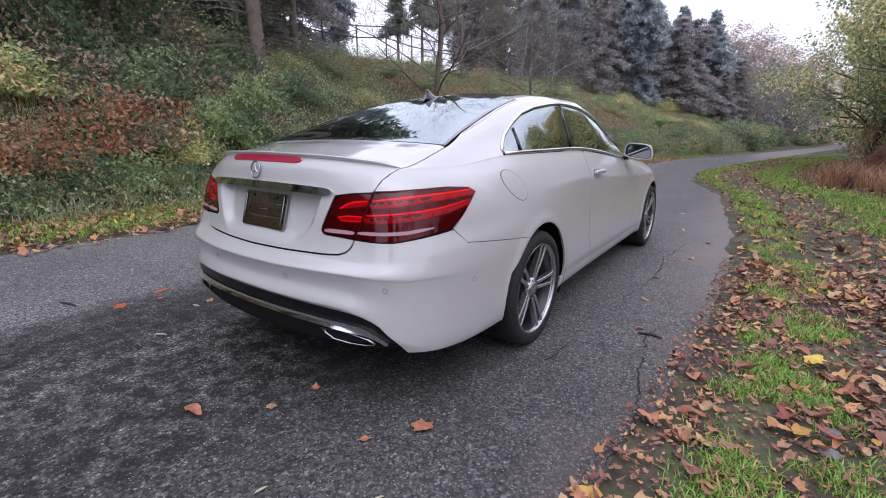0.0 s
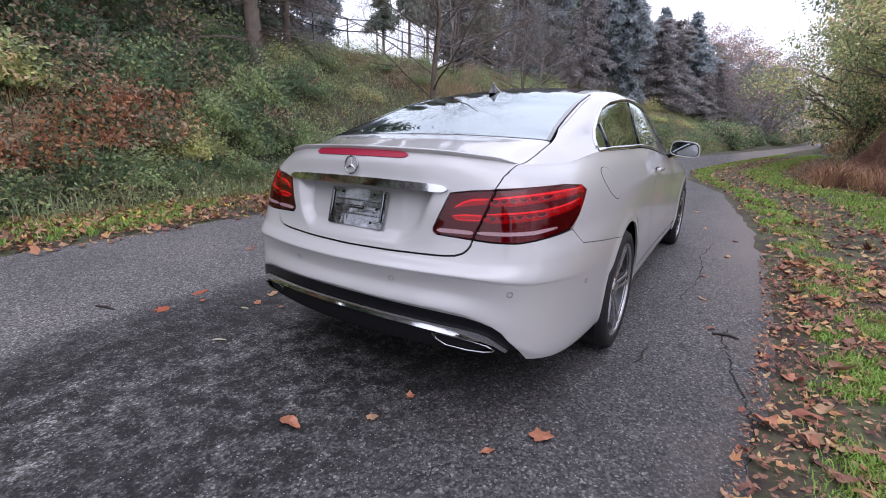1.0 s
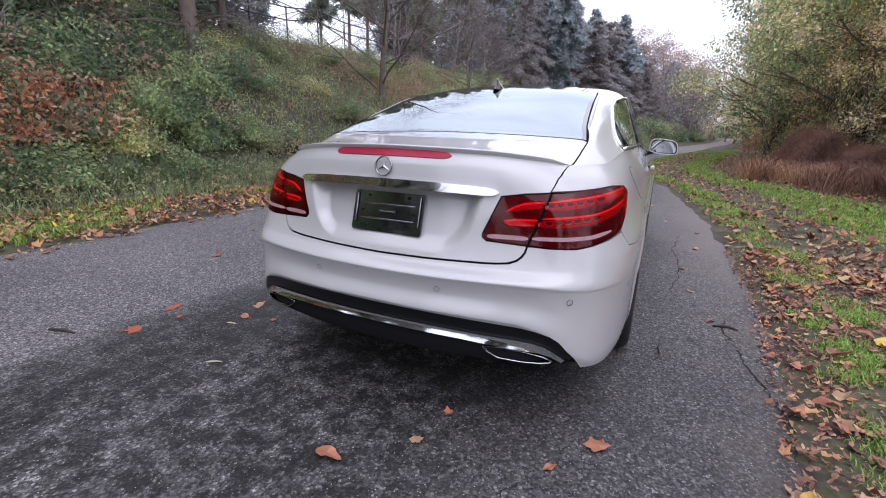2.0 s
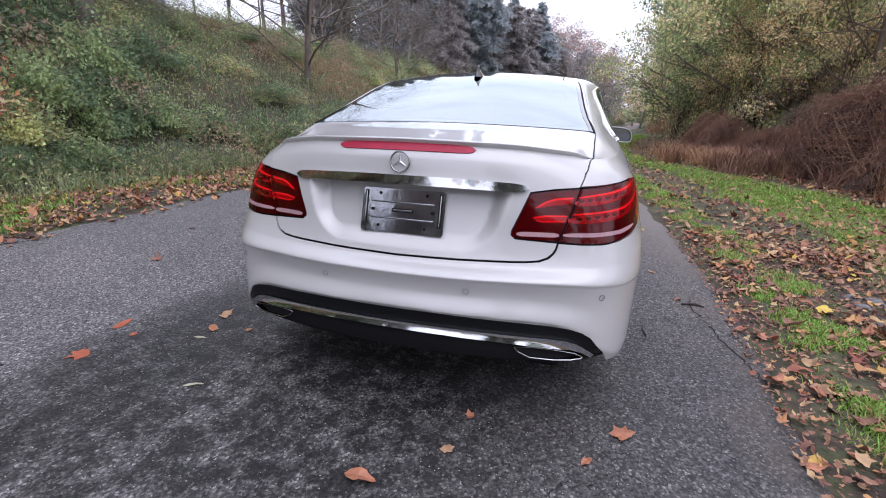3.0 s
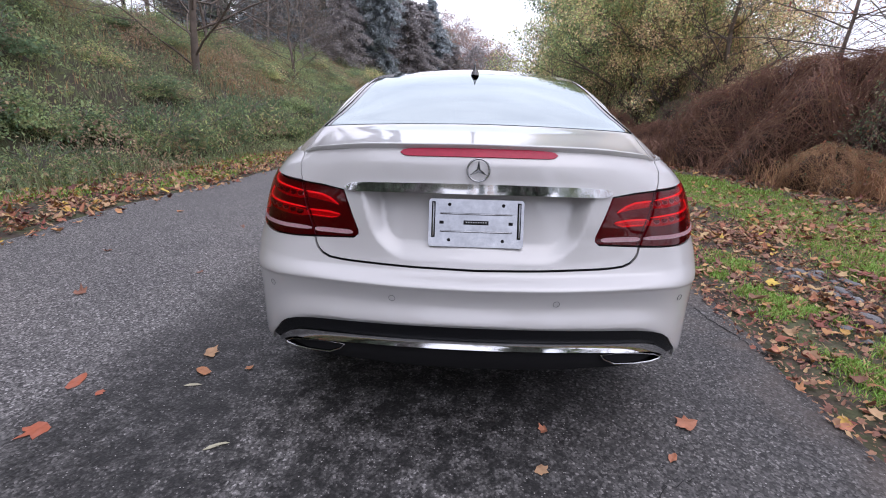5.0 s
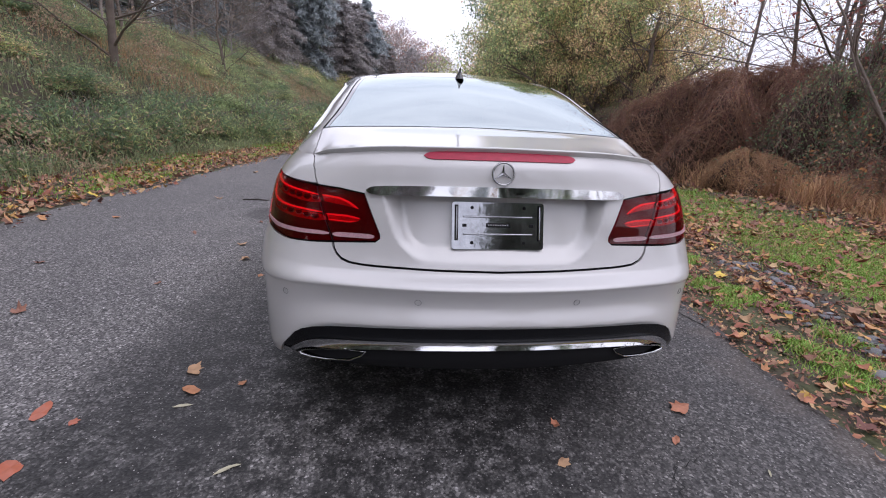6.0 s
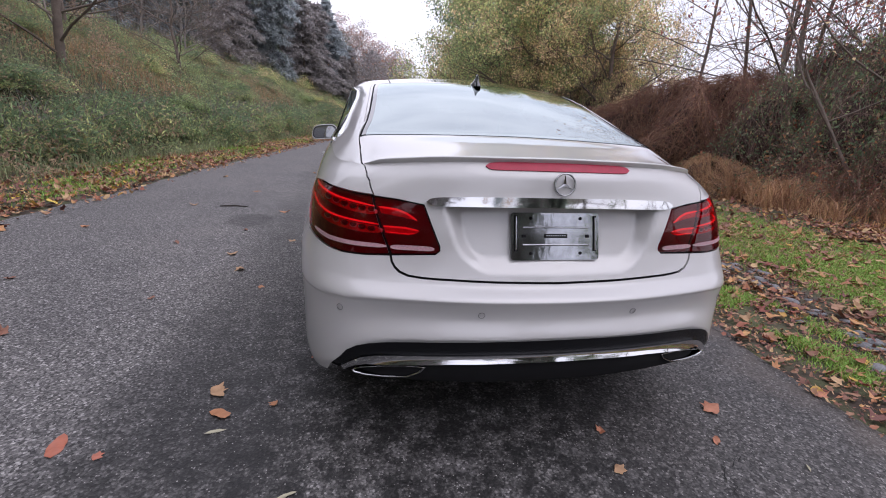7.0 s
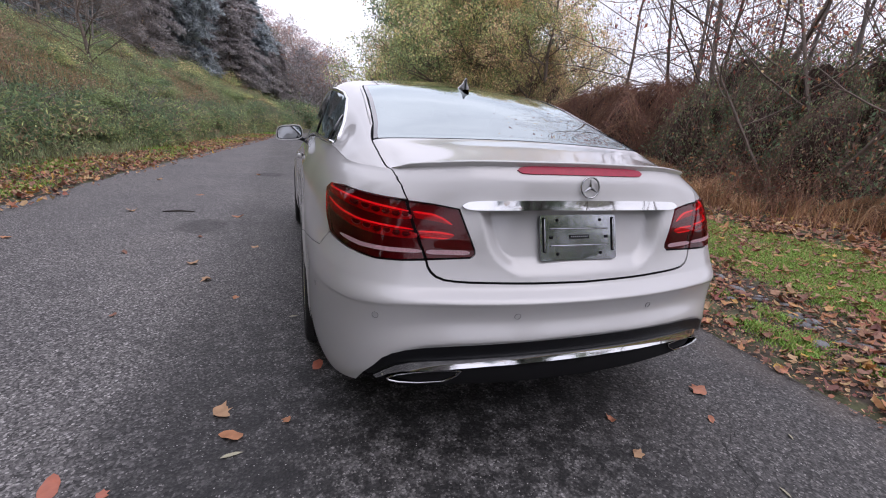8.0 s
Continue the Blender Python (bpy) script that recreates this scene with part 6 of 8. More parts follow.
bush_green = shrub("green_shrub", 4, (1.0, 1.0, 1.0), 4400, 0.080, (("leaf_green", 0.52), ("leaf_deep", 0.48)), "dense green shrub on the bank")
bush_deep = shrub("dark_shrub", 14, (1.0, 1.0, 1.0), 4600, 0.072, (("leaf_deep", 0.72), ("leaf_green", 0.13), ("leaf_brown", 0.15)), "dark evergreen shrub under the trees")
bush_lime = shrub("yellowing_shrub", 24, (1.0, 1.0, 1.0), 4600, 0.074, (("leaf_lime", 0.5), ("leaf_green", 0.35), ("leaf_yellow", 0.15)), "shrub with yellowing leaves")
bush_rust = shrub("russet_shrub", 34, (1.0, 1.0, 1.0), 4600, 0.066, (("leaf_rust", 0.34), ("leaf_brown", 0.40), ("leaf_deep", 0.26)), "russet autumn shrub on the bank", stem_mat="cane")
bush_arch = shrub("arching_shrub", 44, (1.1, 1.1, 0.8), 4800, 0.085, (("leaf_green", 0.34), ("leaf_deep", 0.48), ("leaf_lime", 0.06), ("leaf_brown", 0.12)), "low arching green shrub at the foot of the bank", stems=40, wide=0.26, droop=0.5, clumps=24)
tangle = bramble("dry_bramble", 54, (1.5, 1.5, 2.3), 1300, 2200, (("leaf_brown", 0.5), ("leaf_rust", 0.3), ("leaf_red", 0.2)), "mound of reddish-brown dry brambles")
tangle_green = bramble("mixed_bramble", 64, (1.4, 1.4, 2.3), 420, 4200, (("leaf_deep", 0.55), ("leaf_brown", 0.2), ("leaf_rust", 0.25)), "mound of brambles with dark leaves", 0.085, "cane_dark")
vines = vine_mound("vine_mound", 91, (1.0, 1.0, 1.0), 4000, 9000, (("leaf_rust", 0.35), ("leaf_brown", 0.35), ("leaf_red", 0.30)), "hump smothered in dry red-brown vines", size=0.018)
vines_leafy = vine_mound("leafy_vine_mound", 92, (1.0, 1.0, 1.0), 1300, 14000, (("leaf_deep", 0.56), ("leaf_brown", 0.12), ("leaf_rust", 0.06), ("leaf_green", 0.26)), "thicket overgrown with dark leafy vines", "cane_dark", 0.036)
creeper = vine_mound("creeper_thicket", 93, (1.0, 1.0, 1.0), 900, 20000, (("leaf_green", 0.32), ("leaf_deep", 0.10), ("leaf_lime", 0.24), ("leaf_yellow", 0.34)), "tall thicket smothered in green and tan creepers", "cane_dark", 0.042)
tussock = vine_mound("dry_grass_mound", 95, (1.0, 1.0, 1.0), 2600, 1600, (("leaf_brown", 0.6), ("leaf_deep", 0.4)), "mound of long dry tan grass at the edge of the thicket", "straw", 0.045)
creeper_tan = vine_mound("tan_creeper_thicket", 94, (1.0, 1.0, 1.0), 900, 18000, (("leaf_yellow", 0.62), ("leaf_lime", 0.22), ("leaf_green", 0.16)), "tall thicket of creepers turned tan and yellow", "cane_dark", 0.040)

r = np.random.default_rng(11)
# bank beside the car, near part
near = [(-6.5, 0.2, 0.9, bush_green), (-6.3, 1.6, 0.75, bush_green), (-6.6, 2.9, 0.8, bush_green), (-6.9, 2.0, 1.0, bush_rust), (-7.2, 3.4, 1.15, bush_rust), (-7.3, 0.9, 1.1, bush_lime), (-7.0, 4.4, 0.8, bush_lime),
        (-6.6, 5.0, 0.7, bush_green), (-7.4, 5.4, 1.0, bush_green), (-7.9, 6.4, 1.0, bush_green), (-7.0, 6.5, 0.75, bush_green), (-6.7, 7.6, 0.7, bush_green), (-7.6, -0.8, 1.2, bush_lime), (-6.9, -1.6, 1.0, bush_green),
        (-8.2, 2.0, 1.3, bush_lime), (-8.4, 0.4, 1.3, bush_deep), (-8.4, 3.6, 1.3, bush_deep), (-8.8, 5.0, 1.2, bush_deep), (-8.7, -1.2, 1.4, bush_lime), (-8.9, 6.8, 1.1, bush_deep), (-8.3, 7.9, 0.9, bush_deep), (-9.6, 3.0, 1.5, bush_deep), (-9.6, 0.8, 1.5, bush_deep), (-10.0, 5.6, 1.4, bush_deep),
        (-9.8, -1.2, 1.6, bush_deep), (-11, 2.0, 1.7, bush_deep), (-11, 4.2, 1.6, bush_deep), (-11.5, 0, 1.8, bush_deep), (-10.8, 7.4, 1.2, bush_green), (-12.3, 6.0, 1.6, bush_deep), (-7.4, -3.0, 1.3, bush_rust), (-8.6, -3.4, 1.5, bush_deep), (-6.95, 5.8, 0.75, bush_green), (-6.8, 6.9, 0.6, bush_arch), (-7.2, 6.2, 0.8, bush_deep), (-6.6, 4.2, 0.6, bush_green)]
for x, y, s, ob in near:
    put(ob, x, y, (s * r.uniform(0.9, 1.15), s * r.uniform(0.9, 1.15), s * r.uniform(0.85, 1.1)), r.uniform(0, 360), 0.08, "bank shrubs")
# the first three pines are added: their high crowns, out of view, shade the bank
for x, y, s, ob in [(-9.2, 0.6, 0.8, tall_pine), (-10.4, 3.0, 0.85, tall_pine), (-9.8, -2.2, 0.85, tall_pine), (-9.6, 1.9, 0.72, ivy_tree), (-10.5, 4.6, 0.8, ivy_tree), (-10.6, -0.6, 0.85, ivy_tree), (-12.8, 2.6, 1.0, ivy_tree), (-13.2, 6.2, 0.95, ivy_tree), (-13.5, -2.2, 1.1, ivy_tree), (-10.0, -3.6, 0.9, gold_tree),
                    (-8.8, 7.2, 1.2, dead_pine), (-12.0, 10.6, 0.9, dead_pine), (-12.6, 4.6, 1.05, dead_pine), (-14.5, 8.6, 1.0, spruce), (-15.5, 3.5, 1.1, spruce), (-15.8, -1.0, 1.15, spruce), (-15.0, 12.0, 0.85, larch), (-17.0, 6.5, 1.1, pine), (-18.5, 1.5, 1.2, pine), (-17.8, 11.5, 0.95, spruce),
                    (-19.5, 8.5, 1.1, spruce), (-20, -4, 1.2, spruce), (-22, 4.5, 1.2, pine), (-14, -6, 1.1, spruce), (-12, -9, 1.0, green_tree), (-9, -12, 1.0, spruce)]:
    put(ob, x, y, s * r.uniform(0.95, 1.05), r.uniform(0, 360), 0.05, "bank trees")
# open part of the bank: shrubs along its foot and on its slope
for y in np.arange(0.6, 8.2, 1.1):
    put(bush_arch, float(road_left(y)) - 2.0 - r.uniform(0, 0.4), float(y), r.uniform(0.55, 0.8), r.uniform(0, 360), 0.05, "bank shrubs")
for y in np.arange(8.4, 40, 1.15):
    x = float(road_left(y)) - 2.1 - r.uniform(0, 0.7)
    put(bush_arch, x, float(y) + r.uniform(-0.3, 0.3), r.uniform(0.95, 1.45) * (1 + 0.006 * y), r.uniform(0, 360), 0.05, "bank shrubs")
for _ in range(60):
    y = r.uniform(7.5, 42)
    x = float(road_left(y)) - r.uniform(3.0, 11.5)
    ob = (bush_arch, bush_arch, bush_green, bush_lime, bush_arch)[r.integers(0, 5)]
    put(ob, x, y, (r.uniform(0.7, 1.3), r.uniform(0.7, 1.3), r.uniform(0.35, 0.65)), r.uniform(0, 360), 0.06, "bank shrubs")
for _ in range(26):
    y = r.uniform(30, 54)
    x = float(road_left(y)) - r.uniform(6.0, 13.0)
    put((bush_deep, bush_arch, bush_deep, bush_lime)[r.integers(0, 4)], x, y, (r.uniform(0.9, 1.5), r.uniform(0.9, 1.5), r.uniform(0.6, 1.0)), r.uniform(0, 360), 0.06, "thicket on the slope")
for x, y, s, ob in [(-7.75, 13.1, 1.3, spread_tree), (-7.5, 20.2, 0.85, spread_tree), (-10.6, 19.0, 0.9, spread_tree), (-14.6, 25.0, 1.0, bare), (-11.6, 27.5, 0.85, bare), (-13.5, 33, 0.75, pine), (-9.5, 37, 0.95, larch), (-14.5, 41, 0.95, pine), (-10.8, 30.5, 0.75, bare), (-9.0, 33.5, 0.75, larch), (-7.0, 38, 0.8, pine), (-7.8, 40.5, 0.7, spruce), (-5.2, 42.5, 0.95, larch), (-4.4, 46, 1.0, larch), (-2.2, 49.5, 0.6, larch), (-9.8, 28.0, 0.55, bare), (-0.8, 54, 0.75, bare), (-4.0, 53, 1.0, pine),
                    (-22.5, 31, 0.85, tall_pine), (-17.5, 39, 0.9, tall_pine), (-21.5, 41, 0.95, tall_pine), (-25, 37, 0.95, tall_pine), (-13.5, 47, 1.15, spruce), (-10.5, 44, 1.15, pine), (-8.2, 46, 1.1, larch), (-17, 50, 1.1, spruce), (-6.5, 51, 0.9, pine),
                    (-22, 52, 1.2, spruce), (-11.5, 56, 1.15, spruce), (-27, 46, 1.2, pine), (-14.5, 62, 1.2, pine), (-9.0, 66, 1.15, pine), (-10.8, 74, 1.25, pine), (-13.7, 78, 1.3, pine), (-5.0, 60, 0.85, bare_red), (-2.5, 68, 1.0, bare_red), (-6.0, 76, 1.1, bare_red), (0.8, 78, 1.05, bare_red), (-3.0, 84, 1.1, bare_red),
                    (3.5, 88, 1.1, bare_red), (-18, 66, 1.2, spruce), (-8.0, 58, 0.95, larch), (-4.0, 72, 0.95, larch), (7, 92, 1.1, bare_red), (2.6, 62, 0.85, bare_red), (4.4, 74, 0.95, bare_red), (0.2, 66, 0.9, bare_red), (-1.6, 58, 0.8, larch), (-24, 60, 1.3, spruce), (-30, 56, 1.3, spruce), (-33, 40, 1.1, tall_pine), (-28, 26, 1.1, pine), (-30, 14, 1.2, spruce), (-2, 92, 1.2, larch), (10, 84, 1.0, gold_tree), (12, 70, 1.0, gold_tree), (8.5, 62, 0.9, gold_tree)]:
    k = s * r.uniform(0.95, 1.05) * (1.12 if ob is bare_red else 0.70 if y > 42 and x > -16 else 0.9)
    put(ob, x, y, (k * 1.4, k * 1.4, k) if y > 42 else k, r.uniform(0, 360), 0.1, "far trees")

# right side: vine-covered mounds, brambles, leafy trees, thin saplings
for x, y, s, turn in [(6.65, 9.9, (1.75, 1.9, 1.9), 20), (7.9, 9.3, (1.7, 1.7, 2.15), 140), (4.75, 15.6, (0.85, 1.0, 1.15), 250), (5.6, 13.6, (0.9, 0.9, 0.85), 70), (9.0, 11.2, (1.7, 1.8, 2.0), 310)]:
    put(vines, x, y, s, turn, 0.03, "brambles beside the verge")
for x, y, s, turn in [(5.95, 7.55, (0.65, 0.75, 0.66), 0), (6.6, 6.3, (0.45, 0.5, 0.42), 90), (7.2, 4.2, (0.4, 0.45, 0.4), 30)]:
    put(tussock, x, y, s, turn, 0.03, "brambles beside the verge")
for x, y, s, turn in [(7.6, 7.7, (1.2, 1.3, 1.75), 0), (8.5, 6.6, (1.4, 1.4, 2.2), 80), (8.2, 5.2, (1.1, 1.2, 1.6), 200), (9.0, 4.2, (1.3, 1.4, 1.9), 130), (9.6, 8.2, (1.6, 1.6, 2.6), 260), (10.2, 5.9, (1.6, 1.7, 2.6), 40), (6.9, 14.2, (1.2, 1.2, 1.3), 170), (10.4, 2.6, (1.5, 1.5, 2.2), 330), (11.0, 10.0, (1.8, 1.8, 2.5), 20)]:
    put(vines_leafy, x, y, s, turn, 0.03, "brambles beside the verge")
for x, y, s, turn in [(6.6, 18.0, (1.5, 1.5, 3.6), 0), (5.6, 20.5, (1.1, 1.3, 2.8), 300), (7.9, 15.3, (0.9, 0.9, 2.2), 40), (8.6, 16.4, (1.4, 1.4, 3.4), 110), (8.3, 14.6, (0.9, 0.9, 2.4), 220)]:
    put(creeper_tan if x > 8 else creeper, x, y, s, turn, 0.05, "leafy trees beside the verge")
for x, y, s, ob in [(8.0, 7.9, 0.95, tangle_green), (7.6, 6.6, 0.7, tangle_green), (7.5, 5.7, 0.6, tangle), (8.3, 4.3, 0.75, tangle_green), (9.1, 3.2, 0.8, tangle), (9.9, 9.4, 1.2, tangle), (9.4, 6.9, 1.15, tangle_green), (10.6, 7.4, 1.2, tangle_green), (11.4, 4.0, 1.1, tangle_green), (11.6, 6.2, 1.25, tangle), (12.5, 2.4, 1.2, tangle), (13.0, 5.0, 1.3, tangle_green), (12.2, 8.2, 1.3, tangle)]:
    put(ob, x, y, (s, s, s * r.uniform(0.75, 1.2)), r.uniform(0, 360), 0.03, "brambles beside the verge")
for x, y, s, ob in [(7.4, 6.9, 0.6, bush_deep), (7.45, 6.1, 0.75, bush_deep), (7.75, 5.6, 0.9, bush_deep), (7.1, 8.3, 0.55, bush_lime), (7.7, 4.7, 0.7, bush_deep), (8.4, 5.9, 1.0, bush_deep), (8.9, 7.6, 1.5, bush_rust), (9.5, 5.0, 1.3, bush_deep), (9.0, 8.4, 1.7, bush_deep), (11.0, 7.4, 2.0, bush_deep), (11.4, 5.0, 1.7, bush_rust), (12.2, 6.8, 2.1, bush_rust), (10.4, 9.4, 1.9, bush_rust), (12.6, 4.0, 1.9, bush_deep), (13.4, 8.6, 2.2, bush_deep), (12.0, 10.6, 2.2, bush_rust), (6.8, 16, 1.2, bush_deep), (8.2, 13.5, 1.4, bush_lime), (9.6, 12.2, 1.4, bush_deep), (5.4, 18.5, 0.9, bush_deep)]:
    put(ob, x, y, (s, s, s * (1.35 if s > 1.45 else 1.0)), r.uniform(0, 360), 0.05, "shrubs beside the verge")
for x, y, s, ob in [(5.9, 22.5, 1.0, green_tree), (7.2, 19.4, 1.0, green_tree), (8.2, 15.2, 0.75, gold_tree), (8.6, 18.4, 0.95, gold_tree), (6.1, 17.6, 0.8, green_tree), (6.2, 26.5, 1.0, green_tree), (9.8, 24, 1.1, green_tree), (8.0, 33, 0.9, gold_tree), (10.5, 42, 0.9, green_tree), (7.6, 30, 1.1, gold_tree), (7.0, 16.9, 0.75, gold_tree), (12, 30, 1.0, green_tree)]:
    put(ob, x, y, s, r.uniform(0, 360), 0.05, "leafy trees beside the verge")
for x, y, s, ob in [(8.9, 5.6, 1.2, sapling), (9.6, 5.4, 1.9, sapling), (8.9, 7.4, 1.95, sapling), (9.3, 9.9, 1.5, red_sapling), (11.2, 7.6, 1.5, red_sapling), (12.0, 9.0, 1.5, sapling), (11.6, 11.8, 1.4, sapling), (14.2, 4.0, 1.5, sapling), (10.2, 3.3, 1.4, sapling), (16.5, 8.5, 0.9, bare), (9.0, 12.2, 1.0, slender), (8.6, 9.8, 0.9, slender), (10.8, 10.2, 1.0, slender), (9.2, 8.6, 2.0, sapling), (15.0, 12.0, 0.8, bare_red), (13.0, 7.2, 1.3, red_sapling), (10.4, 7.9, 1.5, red_sapling), (9.8, 6.4, 1.4, red_sapling), (10.6, 10.6, 1.4, sapling)]:
    put(ob, x, y, s, r.uniform(0, 360), 0.05, "thin trees beside the verge")
leaning = tree("leaning_tree", 75, 6.5, 0.042, 0.25, 9, 0.30, 2, 3, 160, 0.09, (("leaf_red", 0.5), ("leaf_yellow", 0.5)), "bare dark thin tree leaning over the verge", twig_mat="bark", lift=0.45, lean=(2.6, -2.4), low_sides=4, limb=0.55)
for x, y, s, turn in [(7.35, 5.1, 1.0, 0), (7.7, 4.9, 1.35, 38), (7.5, 5.5, 0.9, -55), (7.45, 5.0, 1.2, 100), (7.6, 5.2, 1.3, -20), (7.25, 5.35, 0.8, 150)]:
    put(leaning, x, y, s, turn, 0.05, "thin trees beside the verge")
# undergrowth that closes the wood behind the brambles
for _ in range(46):
    y = r.uniform(3, 34)
    x = 8.5 + r.uniform(0, 9) + max(0, 9 - y) * 0.35 - max(0, y - 15) * 0.12
    ob = (bush_deep, bush_lime, bush_rust, bush_green, bush_deep)[r.integers(0, 5)]
    k = 0.55 if y < 14 else 1.0
    put(ob, x, y, (r.uniform(1.3, 2.0), r.uniform(1.3, 2.0), k * r.uniform(1.1, 1.9)), r.uniform(0, 360), 0.05, "undergrowth")
for _ in range(40):
    y = r.uniform(24, 95)
    x = float(road_right(y)) + r.uniform(2.5, 14)
    ob = (bush_deep, bush_lime, bush_rust, bush_green)[r.integers(0, 4)]
    put(ob, x, y, (r.uniform(1.5, 2.4), r.uniform(1.5, 2.4), r.uniform(1.2, 2.6)), r.uniform(0, 360), 0.05, "undergrowth")
for _ in range(50):
    y = r.uniform(42, 100)
    x = float(road_left(y)) - r.uniform(2.0, 26)
    ob = (bush_deep, bush_arch, bush_deep, bush_green)[r.integers(0, 4)]
    put(ob, x, y, (r.uniform(1.5, 2.6), r.uniform(1.5, 2.6), r.uniform(1.2, 2.4)), r.uniform(0, 360), 0.05, "undergrowth")
for x, y, s, ob in [(17, 36, 1.1, gold_tree), (14, 50, 1.1, green_tree), (20, 45, 1.2, bare_red), (18, 60, 1.2, green_tree), (20, 75, 1.2, gold_tree), (26, 60, 1.3, green_tree)]:
    put(ob, x, y, s, r.uniform(0, 360), 0.05, "leafy trees beside the verge")
for x, y, s, turn in [(9.4, 108, 2.2, 20), (11.6, 122, 2.4, 110), (13.2, 136, 2.8, 240), (14.8, 148, 3.4, 60), (16.8, 160, 3.4, 310), (19.0, 176, 3.6, 170), (22.5, 202, 4.5, 90), (27.0, 206, 4.5, 200)]:
    put(bush_deep, x, y, (s * 1.1, s, s * 1.15), turn, 0.1, "undergrowth")
# the wood goes on behind the walker
for x, y, s, ob in [(12, -4, 0.9, bare_red), (-8, -6, 1.0, ivy_tree), (13, -17, 1.1, ivy_tree), (-7, -11, 1.1, bare_red), (-11, -16, 1.2, spruce), (5.5, -17, 1.0, bare), (8, -26, 1.2, spruce), (-9, -32, 1.3, larch), (11, -34, 1.3, bare_red), (17, -14, 1.1, bare_red), (-8, -20, 1.1, larch), (16, 1, 1.0, bare), (9, -22, 1.0, spruce), (-9, -26, 1.1, spruce)]:
    put(ob, x, y, s, r.uniform(0, 360), 0.05, "trees along the lane")


# ---- far woods and fence ----
def far_crowns(n, seed, place, mats, cone, size=0.42, leaves=1500):
    """Crowns of distant trees, many leaves each, in one mesh."""
    rng = np.random.default_rng(seed)
    sets = {m: [] for m, _ in mats}
    for k in range(n):
        x, y, h = place(rng)
        z0 = float(ground_z(x, y))
        f = rng.uniform(0.02, 1, leaves) ** (1.4 if cone else 0.8)
        w = h * (0.30 if cone else 0.34) * ((1 - f) ** 0.8 + 0.04 if cone else np.sqrt(np.clip(1.05 - (2 * f - 0.95) ** 2, 0.05, 1)))
        a = rng.uniform(0, 2 * np.pi, leaves)
        lump = 0.72 + 0.28 * np.sin(5 * a + 11 * f + k) * np.sin(17 * f + k)
        q = w * lump * np.sqrt(rng.uniform(0.25, 1.0, leaves))
        p = np.stack([x + q * np.cos(a), y + q * np.sin(a), z0 + f * h - (0.12 * q if cone else 0)], 1)
        m = rng.choice([m for m, _ in mats], p=[c for _, c in mats])
        sets[m].append(p)
    return foliage("far_woods", [(np.concatenate(v), size, m, {"droop": 0.3, "up": 0.3}) for m, v in sets.items() if v], rng)


def beyond(rng):
    y = rng.uniform(48, 110)
    return float(road_left(y)) - 1.5 - rng.uniform(0, 1) ** 0.8 * 40, y, rng.uniform(5, 9.5) * (0.8 + 0.004 * y)


def beside(rng):
    y = rng.uniform(40, 115)
    return float(road_right(y)) + 3 + rng.uniform(0, 0.30) * y, y, rng.uniform(6, 11)


stuff = lambda name, me, mat, label, category: tagged(part(name, me, M[mat]), label, category, kind="stuff")
# haze over these woods sits in the leaf colours, not in the air
stuff("far_woods", far_crowns(46, 3, beyond, (("needle_haze", 0.8), ("needle", 0.1), ("needle_dry", 0.1)), True, 0.5, 1300), "needle_haze", "distant conifer wood beyond the bank, haze in its leaf colour", "woods")
stuff("far_woods", far_crowns(24, 5, beyond, (("leaf_brown", 0.2), ("needle_dry", 0.3), ("needle_haze", 0.3), ("needle", 0.2)), False, 0.36, 1300), "leaf_brown", "brownish autumn wood beyond the bend, haze in its leaf colour", "woods")
stuff("far_woods", far_crowns(30, 9, beside, (("leaf_green", 0.4), ("leaf_lime", 0.4), ("leaf_brown", 0.2)), False), "leaf_green", "green and yellow wood beside the far lane", "woods")

def at_the_end(rng):
    return rng.uniform(-25, 75), rng.uniform(204, 245), rng.uniform(11, 18)


stuff("far_woods", far_crowns(34, 17, at_the_end, (("needle_dry", 0.5), ("leaf_brown", 0.2), ("needle_haze", 0.3)), False, 1.0, 600), "needle_dry", "distant wood at the far end of the lane", "woods")


# wood behind the camera, never in view, added to darken the door mirrors
def behind(rng):
    y = rng.uniform(-125, -62)
    return rng.uniform(-45, 45), y, rng.uniform(9, 15)


stuff("far_woods", far_crowns(34, 13, behind, (("needle_haze", 0.4), ("leaf_brown", 0.3), ("needle", 0.3)), False, 0.6, 700), "needle", "unseen distant wood behind the camera, added for the mirrors to reflect", "woods")
fence = tagged(new("rail_fence"), "dark metal railing along the top of the bank", "fence")
M["rail"] = material("dark_metal", (0.05, 0.05, 0.055), 0.5, 0.6, 0.2, 10)
run = [(float(road_left(y)) - 11.2 - 0.12 * (y - 12), y) for y in np.arange(12, 46, 2.0)]
tops = []
for x, y in run:
    z = float(ground_z(x, y))
    v, f = tube([(x, y, z - 0.2), (x, y, z + 1.55)], 0.035, 6)
    part("post", mesh_of("post", v, f), M["rail"], fence)
    tops.append((x, y, z))
for h in (1.5, 1.0):
    v, f = tube([(x, y, z + h) for x, y, z in tops], 0.028, 6)
    part("rail", mesh_of("rail", v, f), M["rail"], fence)


